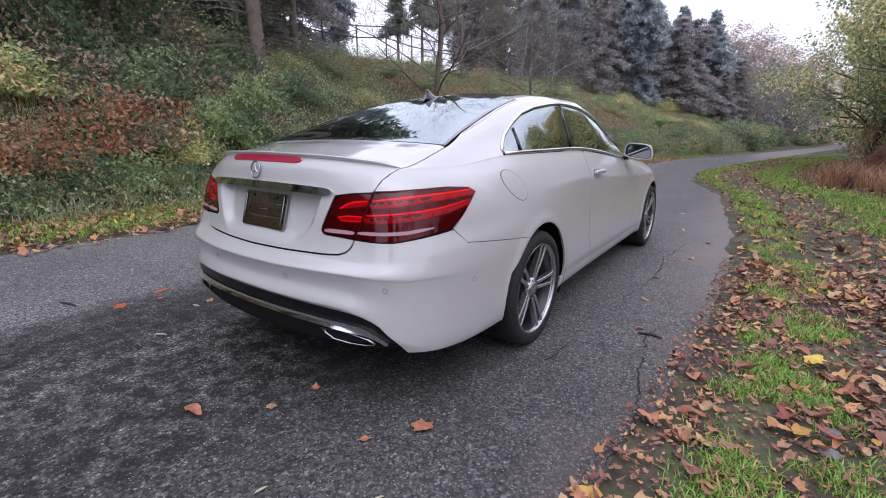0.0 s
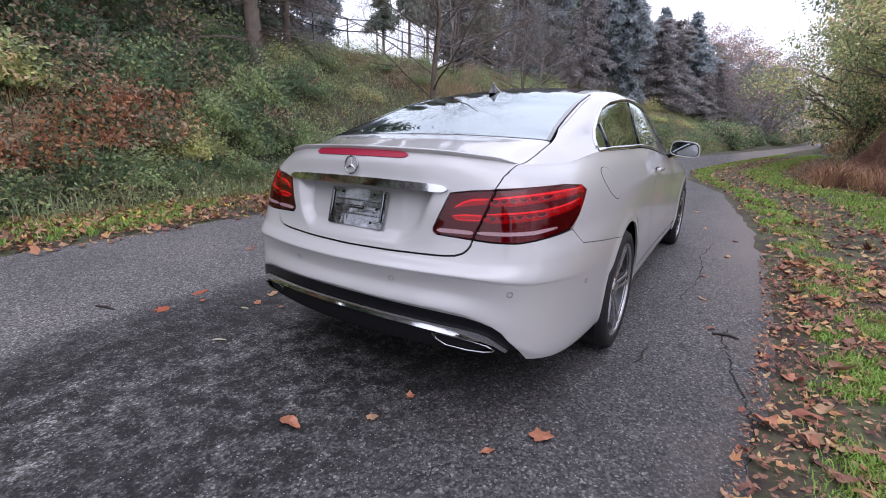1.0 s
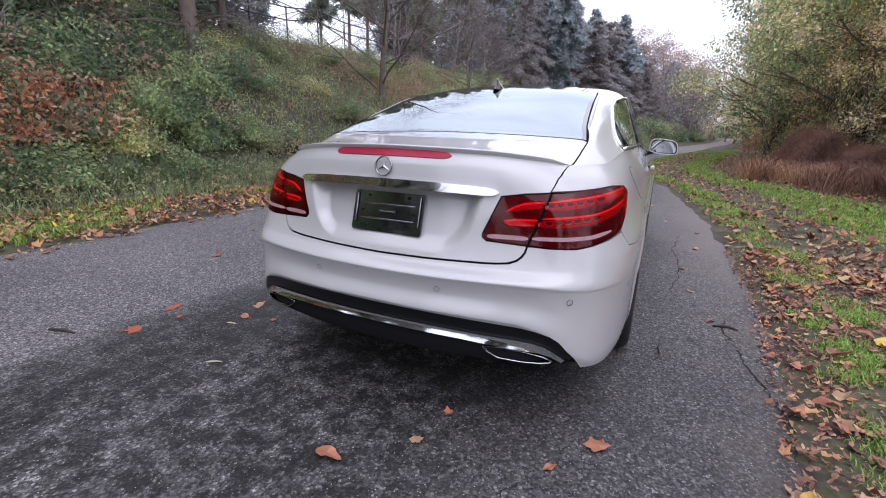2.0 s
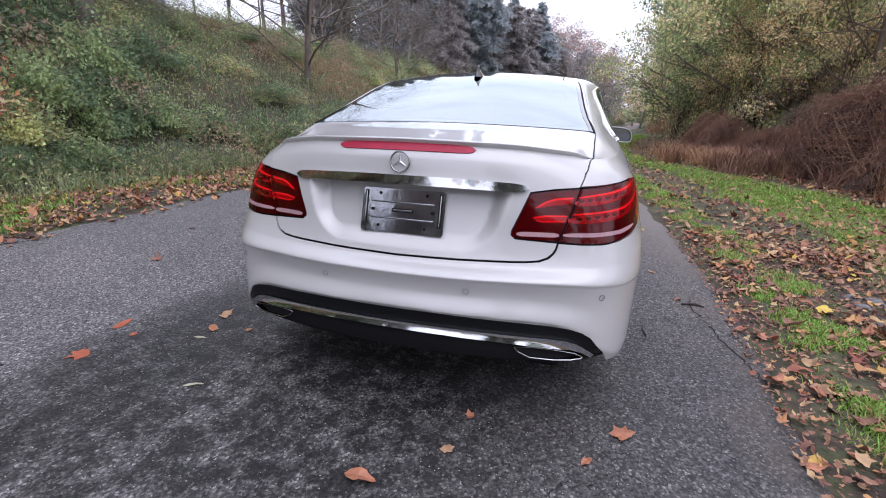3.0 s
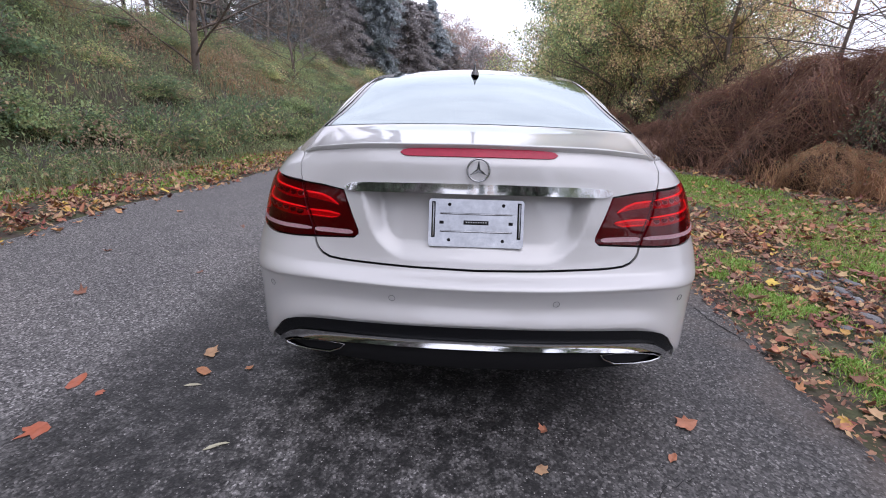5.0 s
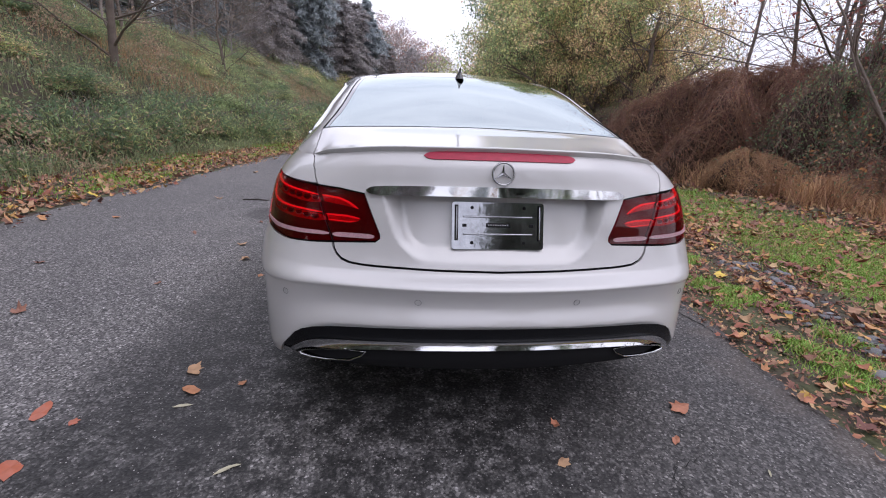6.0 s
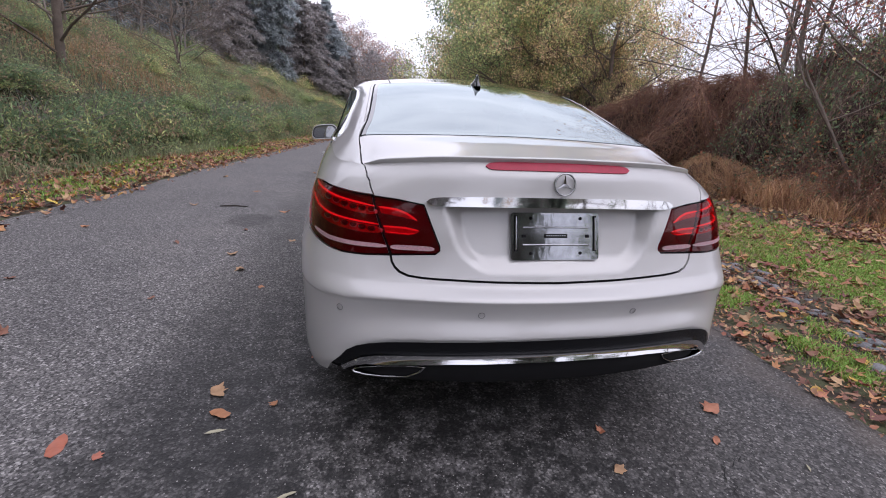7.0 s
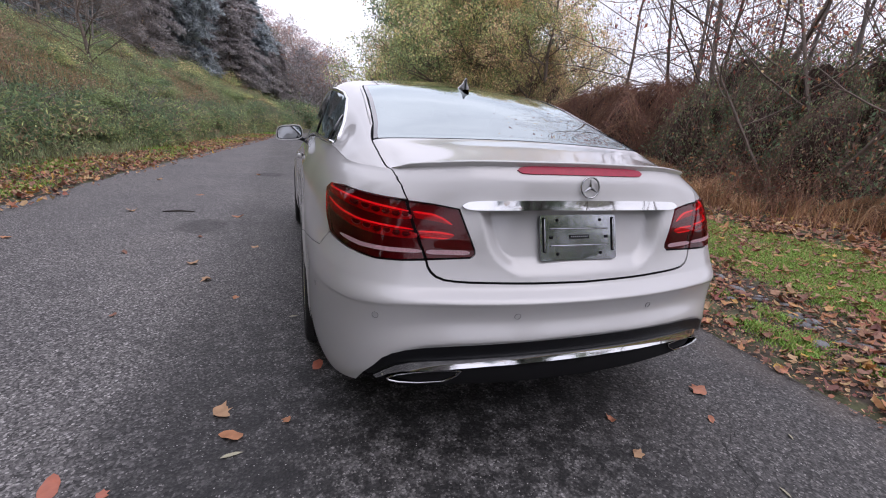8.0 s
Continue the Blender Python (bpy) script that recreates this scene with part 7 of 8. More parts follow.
# ---- grass, straw, fallen leaves ----
def blades(name, n, place, height, mat, width=0.006, lean=0.5, rng=RNG, tuft=1):
    """Grass blades: two-sided slim triangles with a bend. place(n) gives x, y."""
    x, y = place(n)
    x, y = np.repeat(x, tuft), np.repeat(y, tuft)
    m = len(x)
    if tuft > 1:
        x, y = x + rng.normal(size=m) * 0.025, y + rng.normal(size=m) * 0.025
    z = ground_z(x, y) - 0.006
    h = height * rng.uniform(0.45, 1.25, m)
    a, l = rng.uniform(0, 2 * np.pi, m), lean * rng.uniform(0.2, 1.2, m) * h
    dx, dy = np.cos(a), np.sin(a)
    wx, wy = -dy * width, dx * width
    base = np.stack([x, y, z], 1)
    v0, v1 = base + np.stack([wx, wy, 0 * x], 1), base - np.stack([wx, wy, 0 * x], 1)
    mid = base + np.stack([dx * l * 0.4, dy * l * 0.4, h * 0.65], 1)
    v2, v3 = mid - np.stack([wx, wy, 0 * x], 1) * 0.8, mid + np.stack([wx, wy, 0 * x], 1) * 0.8
    v4 = base + np.stack([dx * l, dy * l, h], 1)
    v = np.stack([v0, v1, v2, v3, v4], 1).reshape(-1, 3)
    o = np.arange(m)[:, None] * 5
    f = np.concatenate([o + [0, 1, 2], o + [0, 2, 3], o + [3, 2, 4]], 0)
    return mesh_np(name, v, f, [M[mat]], False)


def verge_right(n, d0=0.05, d1=4.0, y0=-1.5, y1=16, power=1.3, patch=-0.1, s=1.4, rng=RNG):
    xs_, ys_ = [], []
    got = 0
    while got < n:
        y = y0 + (y1 - y0) * rng.uniform(0, 1, n) ** power
        d = d0 + (d1 - d0) * rng.uniform(0, 1, n)
        x = road_right(y) + d
        ok = wobble(x + 3, y, s) + 0.35 * rng.normal(size=n) > patch
        xs_.append(x[ok])
        ys_.append(y[ok])
        got += ok.sum()
    return np.concatenate(xs_)[:n], np.concatenate(ys_)[:n]


def verge_left(n, d0=0.05, d1=1.7, y0=-1, y1=26, power=1.2, patch=-0.1, s=1.4, rng=RNG):
    xs_, ys_ = [], []
    got = 0
    while got < n:
        y = y0 + (y1 - y0) * rng.uniform(0, 1, n) ** power
        d = d0 + (d1 - d0) * rng.uniform(0, 1, n)
        x = road_left(y) - d
        ok = wobble(x + 1, y, s) + 0.35 * rng.normal(size=n) > patch
        xs_.append(x[ok])
        ys_.append(y[ok])
        got += ok.sum()
    return np.concatenate(xs_)[:n], np.concatenate(ys_)[:n]


LOBED = [(0, 1.0), (13, 0.70), (27, 0.62), (40, 0.76), (52, 0.84), (66, 0.66), (84, 0.56), (101, 0.64), (114, 0.60), (134, 0.44), (160, 0.30), (180, 0.20)]
OVAL = [(0, 1.0), (14, 0.86), (35, 0.62), (60, 0.50), (90, 0.44), (120, 0.46), (150, 0.62), (180, 0.80)]


def litter_template(seed, lobed, cup, rings=2):
    """A dry leaf, lobed or oval, folded along its rib and curled at its edges."""
    rng = np.random.default_rng(seed)
    half = LOBED if lobed else OVAL
    line = half + [(360 - a, r0) for a, r0 in half[-2:0:-1]]
    if rings == 1:
        line = line[::2]
    n = len(line)
    v = [(0, 0, 0.0)]
    curl, side, roll = rng.uniform(-1.1, 1.1), rng.uniform(-0.8, 0.8), rng.uniform(0.15, 0.7)
    wide = 1.0 if lobed else 0.9
    wave = rng.uniform(0, 6.28, 2)
    uneven = rng.uniform(0.86, 1.12, n)
    for ring in (0.58, 1.0)[2 - rings:]:
        for k, (deg, r0) in enumerate(line):
            a = math.radians(deg + rng.normal() * 2)
            r1 = (0.45 + 0.5 * r0 if ring < 1 else r0 * uneven[k]) * ring
            x, y = r1 * math.cos(a) * 0.55, r1 * math.sin(a) * 0.55 * wide
            z = cup * (0.8 * abs(y) + curl * x * x * 2.0 + side * x * y * 4) + 0.05 * ring * math.sin(3 * a + wave[0]) + roll * 0.9 * max(0.0, r1 - 0.55) ** 2 * (1 + math.sin(2 * a + wave[1]))
            v.append((x, y, z))
    f = [(0, 1 + k, 1 + (k + 1) % n) for k in range(n)]
    for k in range(n) if rings == 2 else ():
        a, b = 1 + k, 1 + (k + 1) % n
        f += [(a, a + n, b + n), (a, b + n, b)]
    return np.array(v), np.array(f)


def scatter_leaves(name, x, y, size, mats, rng=RNG, tilt=0.35, up=0.004, rings=1):
    """Fallen leaves over the ground, in one mesh."""
    kinds = [litter_template(k + 1, k % 5 < 2, (0.3, -0.2, 0.4, 0.7, -0.3, 0.25, 0.5, -0.4, 0.9)[k], rings) for k in range(9)]
    V, F, I, off = [], [], [], 0
    which, mi = rng.integers(0, 9, len(x)), rng.choice(len(mats), len(x), p=[m[1] for m in mats])
    z = ground_z(x, y)
    z = np.maximum(z, 0.0) + up
    for k, (tv, tf) in enumerate(kinds):
        j = np.nonzero(which == k)[0]
        if not len(j):
            continue
        n = len(j)
        a, bx, by = rng.uniform(0, 2 * np.pi, n), rng.normal(size=n) * tilt, rng.normal(size=n) * tilt
        s = size * (0.42 + 1.05 * rng.uniform(0, 1, n) ** 1.6)
        stretch = rng.uniform(0.6, 1.15, n)
        p = tv[None] * s[:, None, None]
        p[:, :, 1] *= stretch[:, None]
        p[:, :, 2] += p[:, :, 0] * bx[:, None] + p[:, :, 1] * by[:, None]
        ca, sa = np.cos(a)[:, None], np.sin(a)[:, None]
        q = np.stack([p[:, :, 0] * ca - p[:, :, 1] * sa, p[:, :, 0] * sa + p[:, :, 1] * ca, p[:, :, 2] - p[:, :, 2].min(1)[:, None]], 2)
        q += np.stack([x[j], y[j], z[j] + rng.uniform(0, 0.015, n)], 1)[:, None, :]
        V.append(q.reshape(-1, 3))
        F.append((tf[None] + (np.arange(n) * len(tv))[:, None, None]).reshape(-1, 3) + off)
        I.append(np.repeat(mi[j], len(tf)))
        off += n * len(tv)
    return mesh_np(name, np.concatenate(V), np.concatenate(F), [M[m[0]] for m in mats], False, np.concatenate(I))


def hump(d, a, b, soft=0.12):
    return smooth_at(a - soft, a + soft, d) * (1 - smooth_at(b - soft, b + soft, d))


def strips(x, y):
    """How grassy the verge is: a green strip by the asphalt, a bare stony track, then lawn up to the brambles."""
    d = x - road_right(y) + 0.10 * wobble(x + 3, y, 3.7)
    clumps = np.clip(0.55 + 1.5 * wobble(x, y, 7.3) + 0.5 * wobble(x + 2, y, 15.0), 0, 1.1)
    lawn = 1.15 + 0.05 * np.clip(y - 2, 0, 6)
    sward = hump(d, lawn, 3.5 - 0.10 * np.clip(y - 4, 0, 12), 0.3) * np.clip(1.1 + 0.6 * wobble(x + 1, y, 3.1), 0.45, 1) * (1 - 0.35 * smooth_at(3.6, 6.0, y))
    return np.clip(hump(d, 0.10, 0.56, 0.10) * clumps + sward + 0.22 * smooth_at(2.5, 5.0, y) * (0.6 + wobble(x + 6, y, 4.2)) + 0.10 * wobble(x + 3, y, 2.6) - 0.03, 0, 1)


def verge_by(n, want, y0, y1, d0, d1, power=1.4, rng=RNG):
    xs_, ys_, got = [], [], 0
    while got < n:
        y = y0 + (y1 - y0) * rng.uniform(0, 1, n) ** power
        x = road_right(y) + rng.uniform(d0, d1, n)
        ok = want(x, y) > rng.uniform(0, 1, n)
        xs_.append(x[ok])
        ys_.append(y[ok])
        got += ok.sum()
    return np.concatenate(xs_)[:n], np.concatenate(ys_)[:n]


grassy = lambda x, y: strips(x, y) ** 1.9
leafy_place = lambda x, y: np.clip(1.05 - 0.74 * strips(x, y), 0.0, 1) * np.clip(0.75 + 0.6 * wobble(x, y + 2, 2.2), 0.15, 1)
stuff("grass", blades("grass", 30000, lambda n: verge_by(n, grassy, -1.2, 3.6, 0.05, 2.6, 1.0), 0.030, "grass", 0.0030, 1.1, tuft=3), "grass", "short green grass tufts beside the asphalt", "grass")
stuff("grass", blades("grass", 50000, lambda n: verge_by(n, grassy, -4.0, 9.0, 0.05, 5.5, 0.9), 0.036, "grass", 0.0026, 1.1, tuft=3), "grass", "short bright green grass in strips on the verge", "grass")
stuff("dry_grass", blades("dry_grass", 9000, lambda n: verge_by(n, grassy, 0.5, 10, 0.1, 4.4), 0.040, "straw", 0.003, 1.2, tuft=2), "straw", "dry blades among the green grass", "grass")
stuff("grass", blades("grass", 16000, lambda n: verge_by(n, grassy, 7.0, 36, 0.1, 4.6, 1.2), 0.06, "grass", 0.007, 0.8, tuft=2), "grass", "short green grass farther along the verge", "grass")
stuff("grass", blades("grass", 14000, lambda n: verge_left(n, 0.1, 1.9, -1, 30, 1.2, 0.25), 0.06, "grass", 0.005, 0.7, tuft=2), "grass", "short green grass at the foot of the bank", "grass")
bank = lambda n: verge_left(n, 1.2, 11.0, -9, 45, 1.1, -0.6, 0.8)
stuff("bank_grass", blades("bank_grass", 46000, bank, 0.30, "weed", 0.0045, 1.0, tuft=2), "weed", "rough dull green grass on the bank", "grass")
bank_dry = lambda n: verge_left(n, 3.4, 11.0, 2, 45, 1.1, 0.0, 0.6)
stuff("dry_grass", blades("dry_grass", 15000, bank_dry, 0.27, "straw", 0.005, 0.8, tuft=2), "straw", "dry brownish grass on the bank", "grass")
def ground_cover(n, rng=RNG):
    """Low creeping plants over the bank: leaves in loose cushions."""
    x, y = verge_left(n, 1.3, 12.0, -9, 48, 1.0, -1.3, 0.8)
    h = 0.12 + 0.75 * np.clip(wobble(x * 1.3, y * 1.3, 1.3) + 0.25 + 0.4 * wobble(x, y, 4.1), 0, 1.1)
    return np.stack([x, y, ground_z(x, y) + rng.uniform(0, 1, n) ** 0.6 * h], 1)


cover = ground_cover(200000)
patch = wobble(cover[:, 0] + 7, cover[:, 1], 0.55) + 0.6 * wobble(cover[:, 0], cover[:, 1] + 3, 1.9) + RNG.normal(size=len(cover)) * 0.28
sorts = [(-9, -0.32, "leaf_brown"), (-0.32, -0.22, "leaf_deep"), (-0.22, 0.02, "leaf_deep"), (0.02, 0.42, "leaf_green"), (0.42, 0.52, "leaf_lime"), (0.52, 9, "leaf_green")]
stuff("ground_cover", foliage("ground_cover", [(cover[(patch >= lo) & (patch < hi)], 0.070, mat, {"up": 0.45, "wide": 0.42}) for lo, hi, mat in sorts]), "leaf_green", "low creeping plants and weeds over the bank", "ground cover")
LINE = [(3.6, 16.0), (3.9, 14.4), (4.2, 13.0), (4.6, 11.8), (5.0, 10.6), (5.2, 9.0), (5.7, 7.8), (6.0, 6.8), (6.3, 5.8), (6.6, 4.9), (6.9, 4.0), (7.4, 2.8), (8.2, 1.2)]


def straw_strip(n, lo, hi, clumps, spread, seed):
    """Tufts of dry grass scattered along the foot of the brambles, between two points of the line."""
    rng = np.random.default_rng(seed)
    k = rng.uniform(lo, hi, clumps)
    i = k.astype(int)
    L = np.array(LINE)
    p = L[i] + (L[i + 1] - L[i]) * (k - i)[:, None] + rng.normal(size=(clumps, 2)) * spread
    share = rng.uniform(0.1, 1.0, clumps) ** 2
    c = rng.choice(clumps, n, p=share / share.sum())
    w = rng.uniform(0.05, 0.22, clumps)[c]
    return p[c, 0] + rng.normal(size=n) * w, p[c, 1] + rng.normal(size=n) * w


stuff("dry_grass", blades("dry_grass", 420, lambda n: straw_strip(n, 6.6, 11.9, 40, 0.30, 31), 0.34, "straw", 0.0032, 1.5, tuft=5), "straw", "dry tan grass at the foot of the brambles", "grass")
stuff("dry_grass", blades("dry_grass", 460, lambda n: straw_strip(n, 5.6, 11.9, 24, 0.32, 35), 0.50, "straw", 0.0030, 1.2, tuft=5), "straw", "long dry grass stems leaning out of the brambles", "grass")
stuff("dry_grass", blades("dry_grass", 640, lambda n: straw_strip(n, 0.0, 4.2, 30, 0.55, 33), 0.44, "straw", 0.0040, 1.3, tuft=5), "straw", "tall wild russet grass between the mounds", "grass")
stuff("dry_stalks", blades("dry_stalks", 620, lambda n: straw_strip(n, 0.0, 4.6, 30, 0.60, 37), 0.55, "cane", 0.0036, 1.4, tuft=5), "cane", "reddish dry stalks between the mounds", "grass")
LIT = [("litter_a", 0.33), ("litter_b", 0.34), ("litter_c", 0.29), ("litter_d", 0.04)]
x, y = verge_by(5000, lambda x, y: leafy_place(x, y) * np.clip(0.5 + 0.8 * (x - road_right(y)), 0.35, 1) * np.clip(0.55 + 1.2 * wobble(x + 5, y, 4.6), 0.12, 1), -1.0, 5.0, -0.03, 4.8, 1.25)
stuff("leaf_litter", scatter_leaves("leaf_litter", x, y, 0.080, LIT, tilt=0.14, up=0.012, rings=2), "litter_a", "curled copper and tan fallen leaves on the verge", "fallen leaves")
x, y = verge_by(15000, lambda x, y: np.clip(leafy_place(x, y) + 0.12, 0, 1), 4.2, 30, 0.0, 6.5, 1.5)
stuff("leaf_litter", scatter_leaves("leaf_litter", x, y, 0.078, LIT), "litter_a", "fallen leaves farther along the verge", "fallen leaves")
x, y = verge_right(120, -0.12, 0.20, -1.0, 9, 1.2, -0.5)
stuff("leaf_litter", scatter_leaves("leaf_litter", x, y, 0.072, LIT, tilt=0.2, rings=2), "litter_a", "leaves gathered along the edge of the asphalt", "fallen leaves")
x, y = verge_by(14000, lambda x, y: np.clip(1.1 - 0.7 * strips(x, y), 0, 1), -1.0, 5.0, -0.16, 2.6, 1.2)
stuff("leaf_litter", scatter_leaves("leaf_litter", x, y, 0.034, [("litter_c", 0.5), ("litter_b", 0.3), ("litter_a", 0.2)], up=0.002), "litter_c", "crumbled bits of leaves and bark on bare soil", "fallen leaves")
x, y = verge_by(5000, lambda x, y: np.clip(0.8 + 0.5 * wobble(x, y, 1.5), 0.1, 1), 0.5, 13.0, 3.2, 10.5, 1.0)
stuff("leaf_litter", scatter_leaves("leaf_litter", x, y, 0.11, LIT), "litter_a", "deep brown leaves under the brambles", "fallen leaves")
x, y = verge_by(9500, leafy_place, -11.0, -1.0, -0.05, 9.0, 1.0)
stuff("leaf_litter", scatter_leaves("leaf_litter", x, y, 0.085, LIT), "litter_b", "fallen leaves on the verge behind the car", "fallen leaves")
x, y = verge_by(3200, leafy_place, -1.0, 5.0, 4.6, 9.0, 1.0)
stuff("leaf_litter", scatter_leaves("leaf_litter", x, y, 0.10, LIT), "litter_b", "fallen leaves at the edge of the wood", "fallen leaves")
x, y = verge_left(8000, -0.05, 5.5, -11, -1.4, 1.0, -0.6, 0.9)
stuff("leaf_litter", scatter_leaves("leaf_litter", x, y, 0.10, LIT), "litter_b", "fallen leaves below the bank behind the car", "fallen leaves")
x, y = verge_left(900, -0.38, 0.15, -1.5, 24, 1.1, -0.3, 2.1)
stuff("leaf_litter", scatter_leaves("leaf_litter", x, y, 0.085, LIT), "litter_b", "leaves strewn over the asphalt edge below the bank", "fallen leaves")
x, y = verge_left(14000, -0.05, 1.75, -1.5, 26, 1.25, -0.55, 0.9)
stuff("leaf_litter", scatter_leaves("leaf_litter", x, y, 0.082, [("litter_a", 0.24), ("litter_b", 0.40), ("litter_c", 0.27), ("litter_d", 0.09)]), "litter_a", "orange and brown fallen leaves at the foot of the bank", "fallen leaves")


# ---- small things on the lane ----
def road_leaf(x, y, size, mat, turn, kind, label, lift=0.002):
    """One fallen leaf, lying on the asphalt."""
    tv, tf = litter_template(kind * 7 + 3, kind % 3 > 0, (0.45, -0.3, 0.6, 0.35)[kind % 4] if "leaf_wet" != mat else 0.05)
    v = tv * size
    v[:, 2] *= 0.25 if mat == "leaf_wet" else 0.8
    v[:, 2] -= v[:, 2].min()
    me = mesh_np("fallen_leaf", v, tf, [M[mat]], False)
    ob = part("fallen_leaf", me, M[mat])
    ob.matrix_basis = pose(x, y, lift, 0, 0, turn)
    return tagged(ob, label, "leaf", "leaves on the lane")


COPPER, BROWN, TAN, FLAT = "curled copper-brown maple leaf on the asphalt", "small dark brown leaf lying on the asphalt", "pale tan curled leaf on the asphalt", "wet flattened orange-red leaf stuck to the asphalt"
M["dark_twig"] = material("wet_dark_bark", (0.035, 0.027, 0.022), 0.7, 0, 0.3, 40)
M["leaf_wet"] = material("wet_orange_leaf", (0.35, 0.105, 0.058), 0.35, 0, 0.2, 40)
M["leaf_pale"] = material("pale_willow_leaf", (0.36, 0.34, 0.24), 0.6, 0, 0.2, 40)
M["leaf_copper"] = material("copper_maple_leaf", (0.38, 0.155, 0.085), 0.55, 0, 0.3, 35, bump=0.3, bump_scale=80)
for k, (x, y, s, mat, label) in enumerate([
    (0.008, 1.027, 0.115, "leaf_copper", COPPER), (0.856, 1.496, 0.115, "leaf_copper", COPPER), (1.545, 2.095, 0.13, "leaf_copper", COPPER), (0.715, 1.320, 0.06, "leaf_copper", BROWN), (0.291, 1.432, 0.055, "leaf_copper", BROWN),
    (0.243, 1.238, 0.065, "litter_b", TAN), (-1.665, 1.581, 0.12, "leaf_wet", FLAT), (-1.555, 1.306, 0.13, "leaf_wet", FLAT), (-1.235, 1.845, 0.105, "litter_b", TAN), (-1.170, 1.696, 0.10, "litter_a", TAN), (1.649, 2.567, 0.11, "leaf_copper", COPPER),
    (1.636, 2.90, 0.09, "litter_a", TAN), (1.478, 1.556, 0.12, "litter_d", "golden orange leaf at the edge of the asphalt"), (1.452, 1.536, 0.09, "leaf_copper", COPPER), (-2.404, 2.459, 0.10, "litter_c", BROWN), (-0.848, 2.135, 0.11, "leaf_wet", FLAT), (-1.515, 1.52, 0.055, "leaf_wet", FLAT),
    (-0.981, 1.743, 0.05, "litter_a", BROWN), (-2.208, 4.153, 0.09, "litter_c", BROWN), (-1.666, 3.789, 0.11, "litter_b", TAN), (-1.503, 3.413, 0.10, "litter_b", TAN), (-1.51, 5.451, 0.12, "litter_a", TAN), (-2.6, 5.816, 0.13, "litter_b", TAN), (-3.70, 6.89, 0.10, "litter_c", BROWN),
    (1.319, 2.968, 0.07, "litter_c", BROWN), (1.22, 4.1, 0.08, "litter_c", BROWN), (1.35, 4.9, 0.09, "litter_b", TAN), (1.10, 6.3, 0.10, "litter_b", TAN), (1.42, 5.7, 0.09, "litter_c", BROWN), (0.9, 7.6, 0.11, "litter_b", TAN), (1.25, 3.5, 0.06, "litter_b", TAN), (-2.9, 3.3, 0.08, "litter_c", BROWN),
    (-3.2, 4.7, 0.10, "litter_a", TAN), (-2.1, 6.9, 0.11, "litter_a", TAN), (-1.75, 4.6, 0.07, "litter_c", BROWN), (-1.25, 4.2, 0.09, "litter_b", TAN), (-1.9, 2.9, 0.06, "litter_c", BROWN), (-1.3, 3.05, 0.07, "litter_a", TAN), (-2.9, 8.3, 0.12, "litter_b", TAN), (-1.5, 9.2, 0.12, "litter_a", TAN), (-0.6, 8.4, 0.11, "litter_b", TAN), (-0.2, 10.1, 0.12, "litter_c", BROWN),
]):
    road_leaf(x, y, s, mat, (k * 137) % 360, k, label)
for x, y, l, turn in ((-0.884, 1.262, 0.075, 35), (-1.165, 1.60, 0.075, 10), (-0.861, 1.275, 0.05, 20), (0.62, 0.95, 0.05, 80), (-0.95, 2.7, 0.06, 15), (0.95, 1.15, 0.04, 60)):
    me = mesh_of("willow_leaf", [(-l / 2, 0, 0.001), (-l / 5, l * 0.11, 0.004), (l / 5, l * 0.10, 0.004), (l / 2, 0, 0.001), (l / 5, -l * 0.10, 0.003), (-l / 5, -l * 0.11, 0.003), (0, 0, 0.0)], [(6, 0, 1), (6, 1, 2), (6, 2, 3), (6, 3, 4), (6, 4, 5), (6, 5, 0)], False)
    ob = part("willow_leaf", me, M["leaf_pale"])
    ob.matrix_basis = pose(x, y, 0.002, 0, 0, turn)
    tagged(ob, "narrow pale greenish leaf on the asphalt", "leaf", "leaves on the lane")
for pts, rad, label in ([[(1.02, 2.28, 0.005), (1.05, 2.36, 0.008), (1.04, 2.44, 0.006), (1.055, 2.52, 0.006)], 0.0035, "thin dark twig on the asphalt"], [[(-2.30, 5.76, 0.008), (-2.13, 5.78, 0.012), (-1.98, 5.74, 0.008)], 0.010, "short dark stick on the asphalt"], [[(-1.95, 1.08, 0.006), (-1.86, 1.11, 0.010), (-1.78, 1.12, 0.006)], 0.009, "dark bit of bark on the asphalt"], [[(1.33, 2.90, 0.006), (1.41, 2.92, 0.010), (1.46, 2.90, 0.006)], 0.008, "dark bit of bark on the asphalt"]):
    v, f = tube(pts, [rad * 0.7] + [rad] * (len(pts) - 2) + [rad * 0.5], 6)
    tagged(part("twig", mesh_of("twig", v, f), M["dark_twig"]), label, "twig")

# cracks: sunken dark joints near the edge of the asphalt
M["crack"] = material("crack", (0.012, 0.012, 0.012), 0.95)


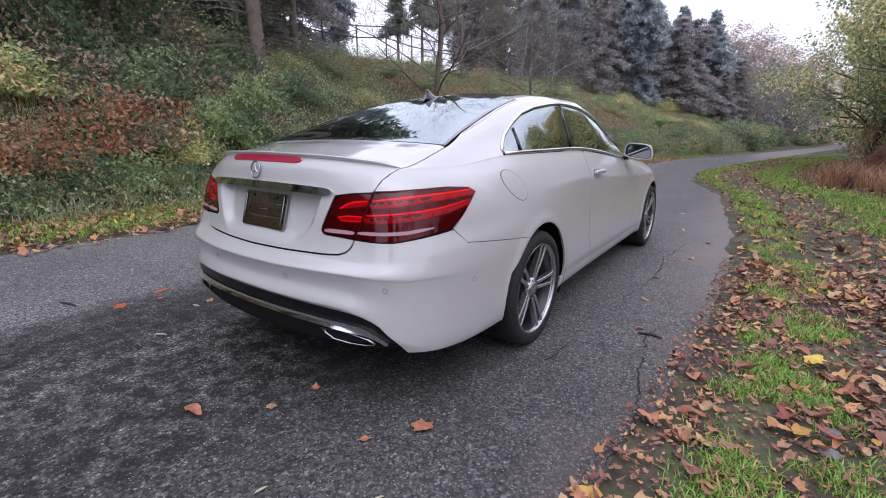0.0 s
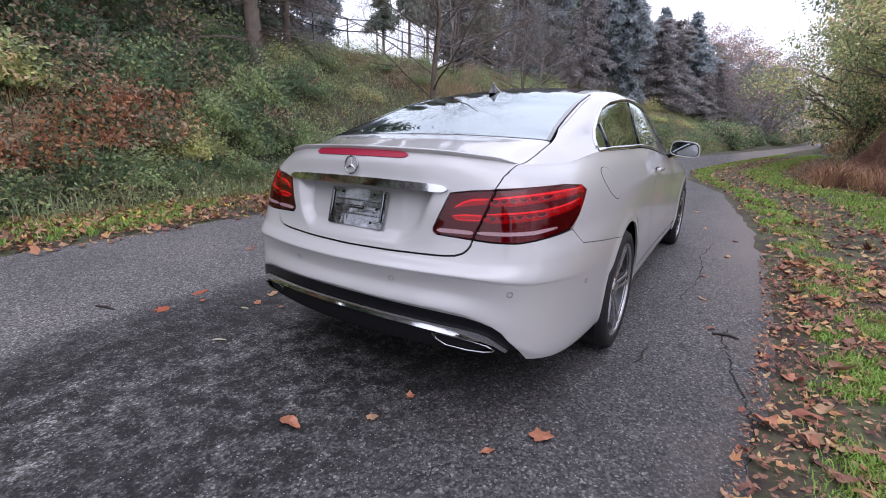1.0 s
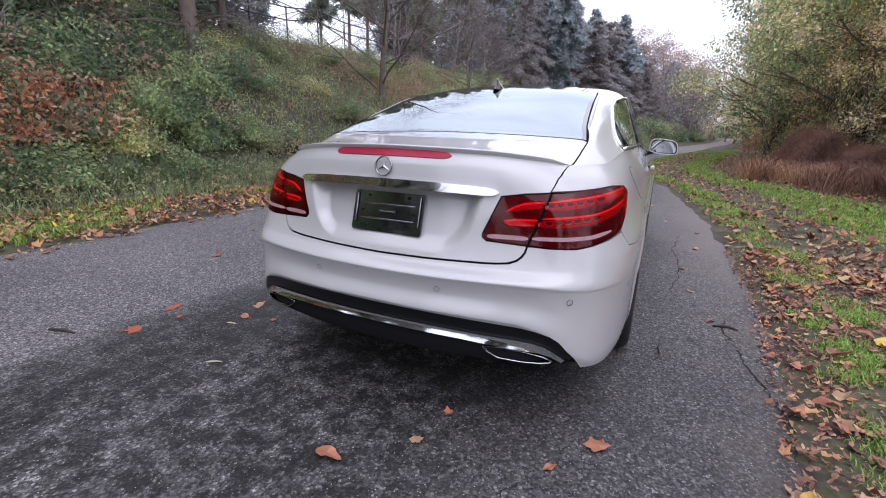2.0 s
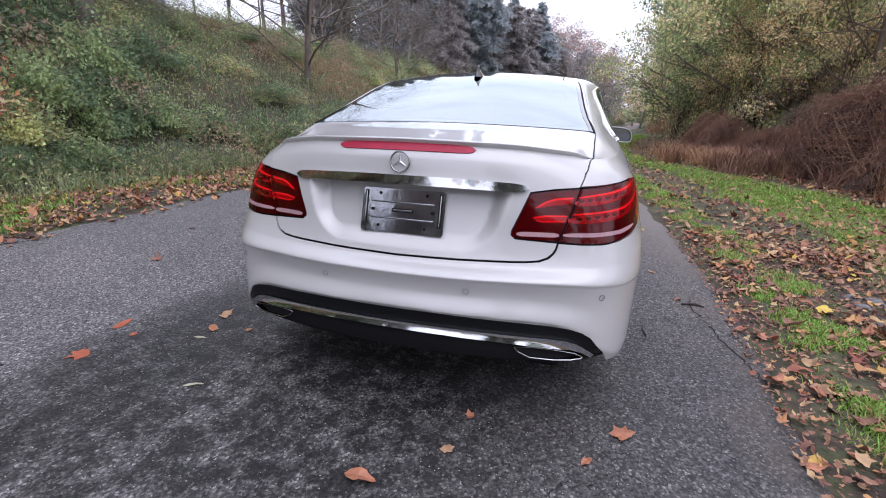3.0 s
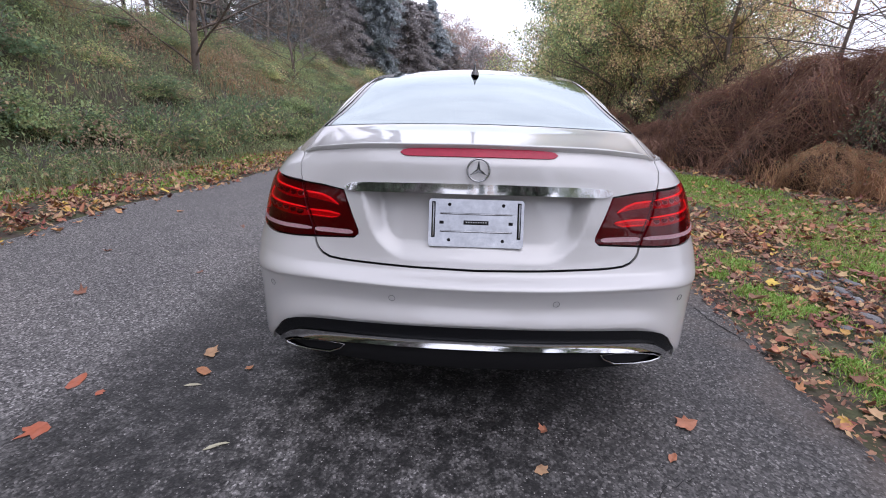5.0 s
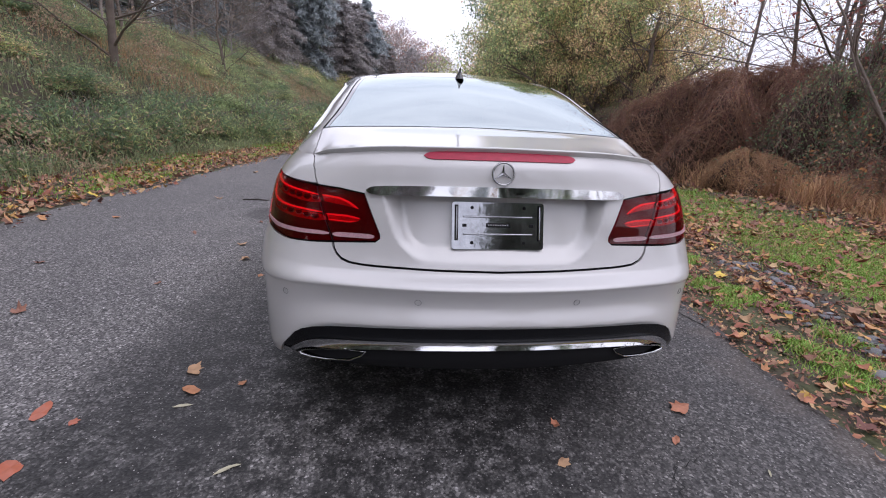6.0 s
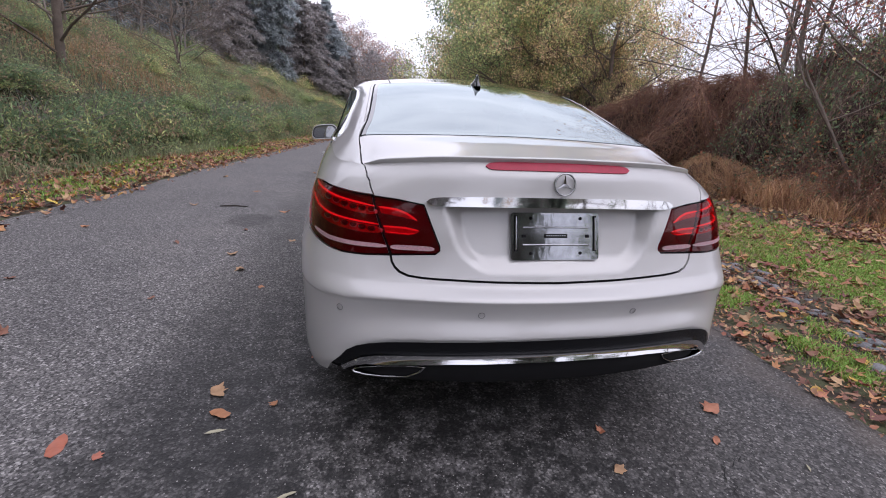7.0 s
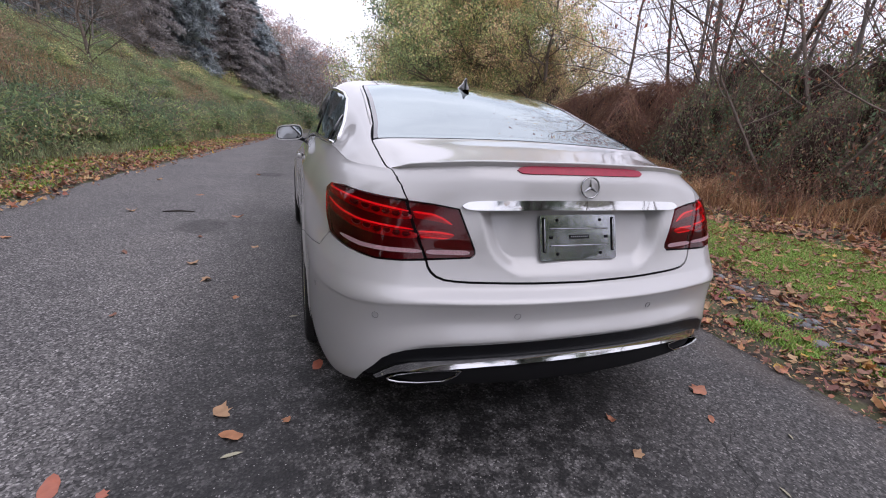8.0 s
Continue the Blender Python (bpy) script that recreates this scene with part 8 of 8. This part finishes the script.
def crack(pts, width, seed):
    rng = np.random.default_rng(seed)
    P = []
    for (x0, y0), (x1, y1) in zip(pts, pts[1:]):
        for f in np.linspace(0, 1, 9)[:-1]:
            P.append((x0 + (x1 - x0) * f + rng.normal() * 0.010, y0 + (y1 - y0) * f + rng.normal() * 0.008))
    v, fs = [], []
    for i, (x, y) in enumerate(P):
        w = width * rng.uniform(0.3, 1.0) * (0.2 if i in (0, len(P) - 1) else 1)
        v += [(x - w, y, 0.0028), (x + w, y, 0.0028)]
    for i in range(len(P) - 1):
        fs.append((2 * i, 2 * i + 1, 2 * i + 3, 2 * i + 2))
    tagged(part("road_crack", mesh_of("road_crack", v, fs, False), M["crack"]), "narrow dark crack in the asphalt", "crack", kind="structure")


crack([(1.40, 3.02), (1.38, 2.85), (1.42, 2.6), (1.45, 2.35), (1.50, 2.15), (1.52, 1.95), (1.47, 1.7)], 0.006, 1)
crack([(1.40, 2.75), (1.52, 2.72), (1.62, 2.70)], 0.004, 2)
crack([(0.35, 0.9), (0.55, 1.0), (0.62, 1.18), (0.78, 1.25)], 0.0025, 3)
crack([(1.1, 3.3), (1.2, 4.0), (1.15, 4.8), (1.25, 5.6)], 0.004, 4)

# grey stones in the verge
rng = np.random.default_rng(77)
M["stone"] = material("grey_stone", (0.17, 0.17, 0.175), 0.8, 0, 0.25, 12, per="object", bump=0.5, bump_scale=60)
bm = bmesh.new()
bmesh.ops.create_icosphere(bm, subdivisions=2, radius=0.5)
for v in bm.verts:
    v.co += v.normal * 0.10 * noise.noise(v.co * 2.7)
    v.co.z *= 0.45
for f in bm.faces:
    f.smooth = True
stone_me = bpy.data.meshes.new("stone")
bm.to_mesh(stone_me)
bm.free()
stone_me.materials.append(M["stone"])
for k in range(70):
    y = rng.uniform(0.6, 3.6)
    x = float(road_right(y)) + 0.55 + 0.15 * (y - 1) + rng.normal() * 0.13
    ob = new("stone", stone_me)
    s = rng.uniform(0.03, 0.11)
    ob.matrix_basis = pose(x, y, float(ground_z(x, y)) + 0.006, rng.uniform(-10, 10), rng.uniform(-10, 10), rng.uniform(0, 360)) @ Matrix.Diagonal((s * rng.uniform(0.8, 1.5), s, s, 1))
    tagged(ob, "flat grey stone half sunk in the verge", "stone", "stones in the verge")
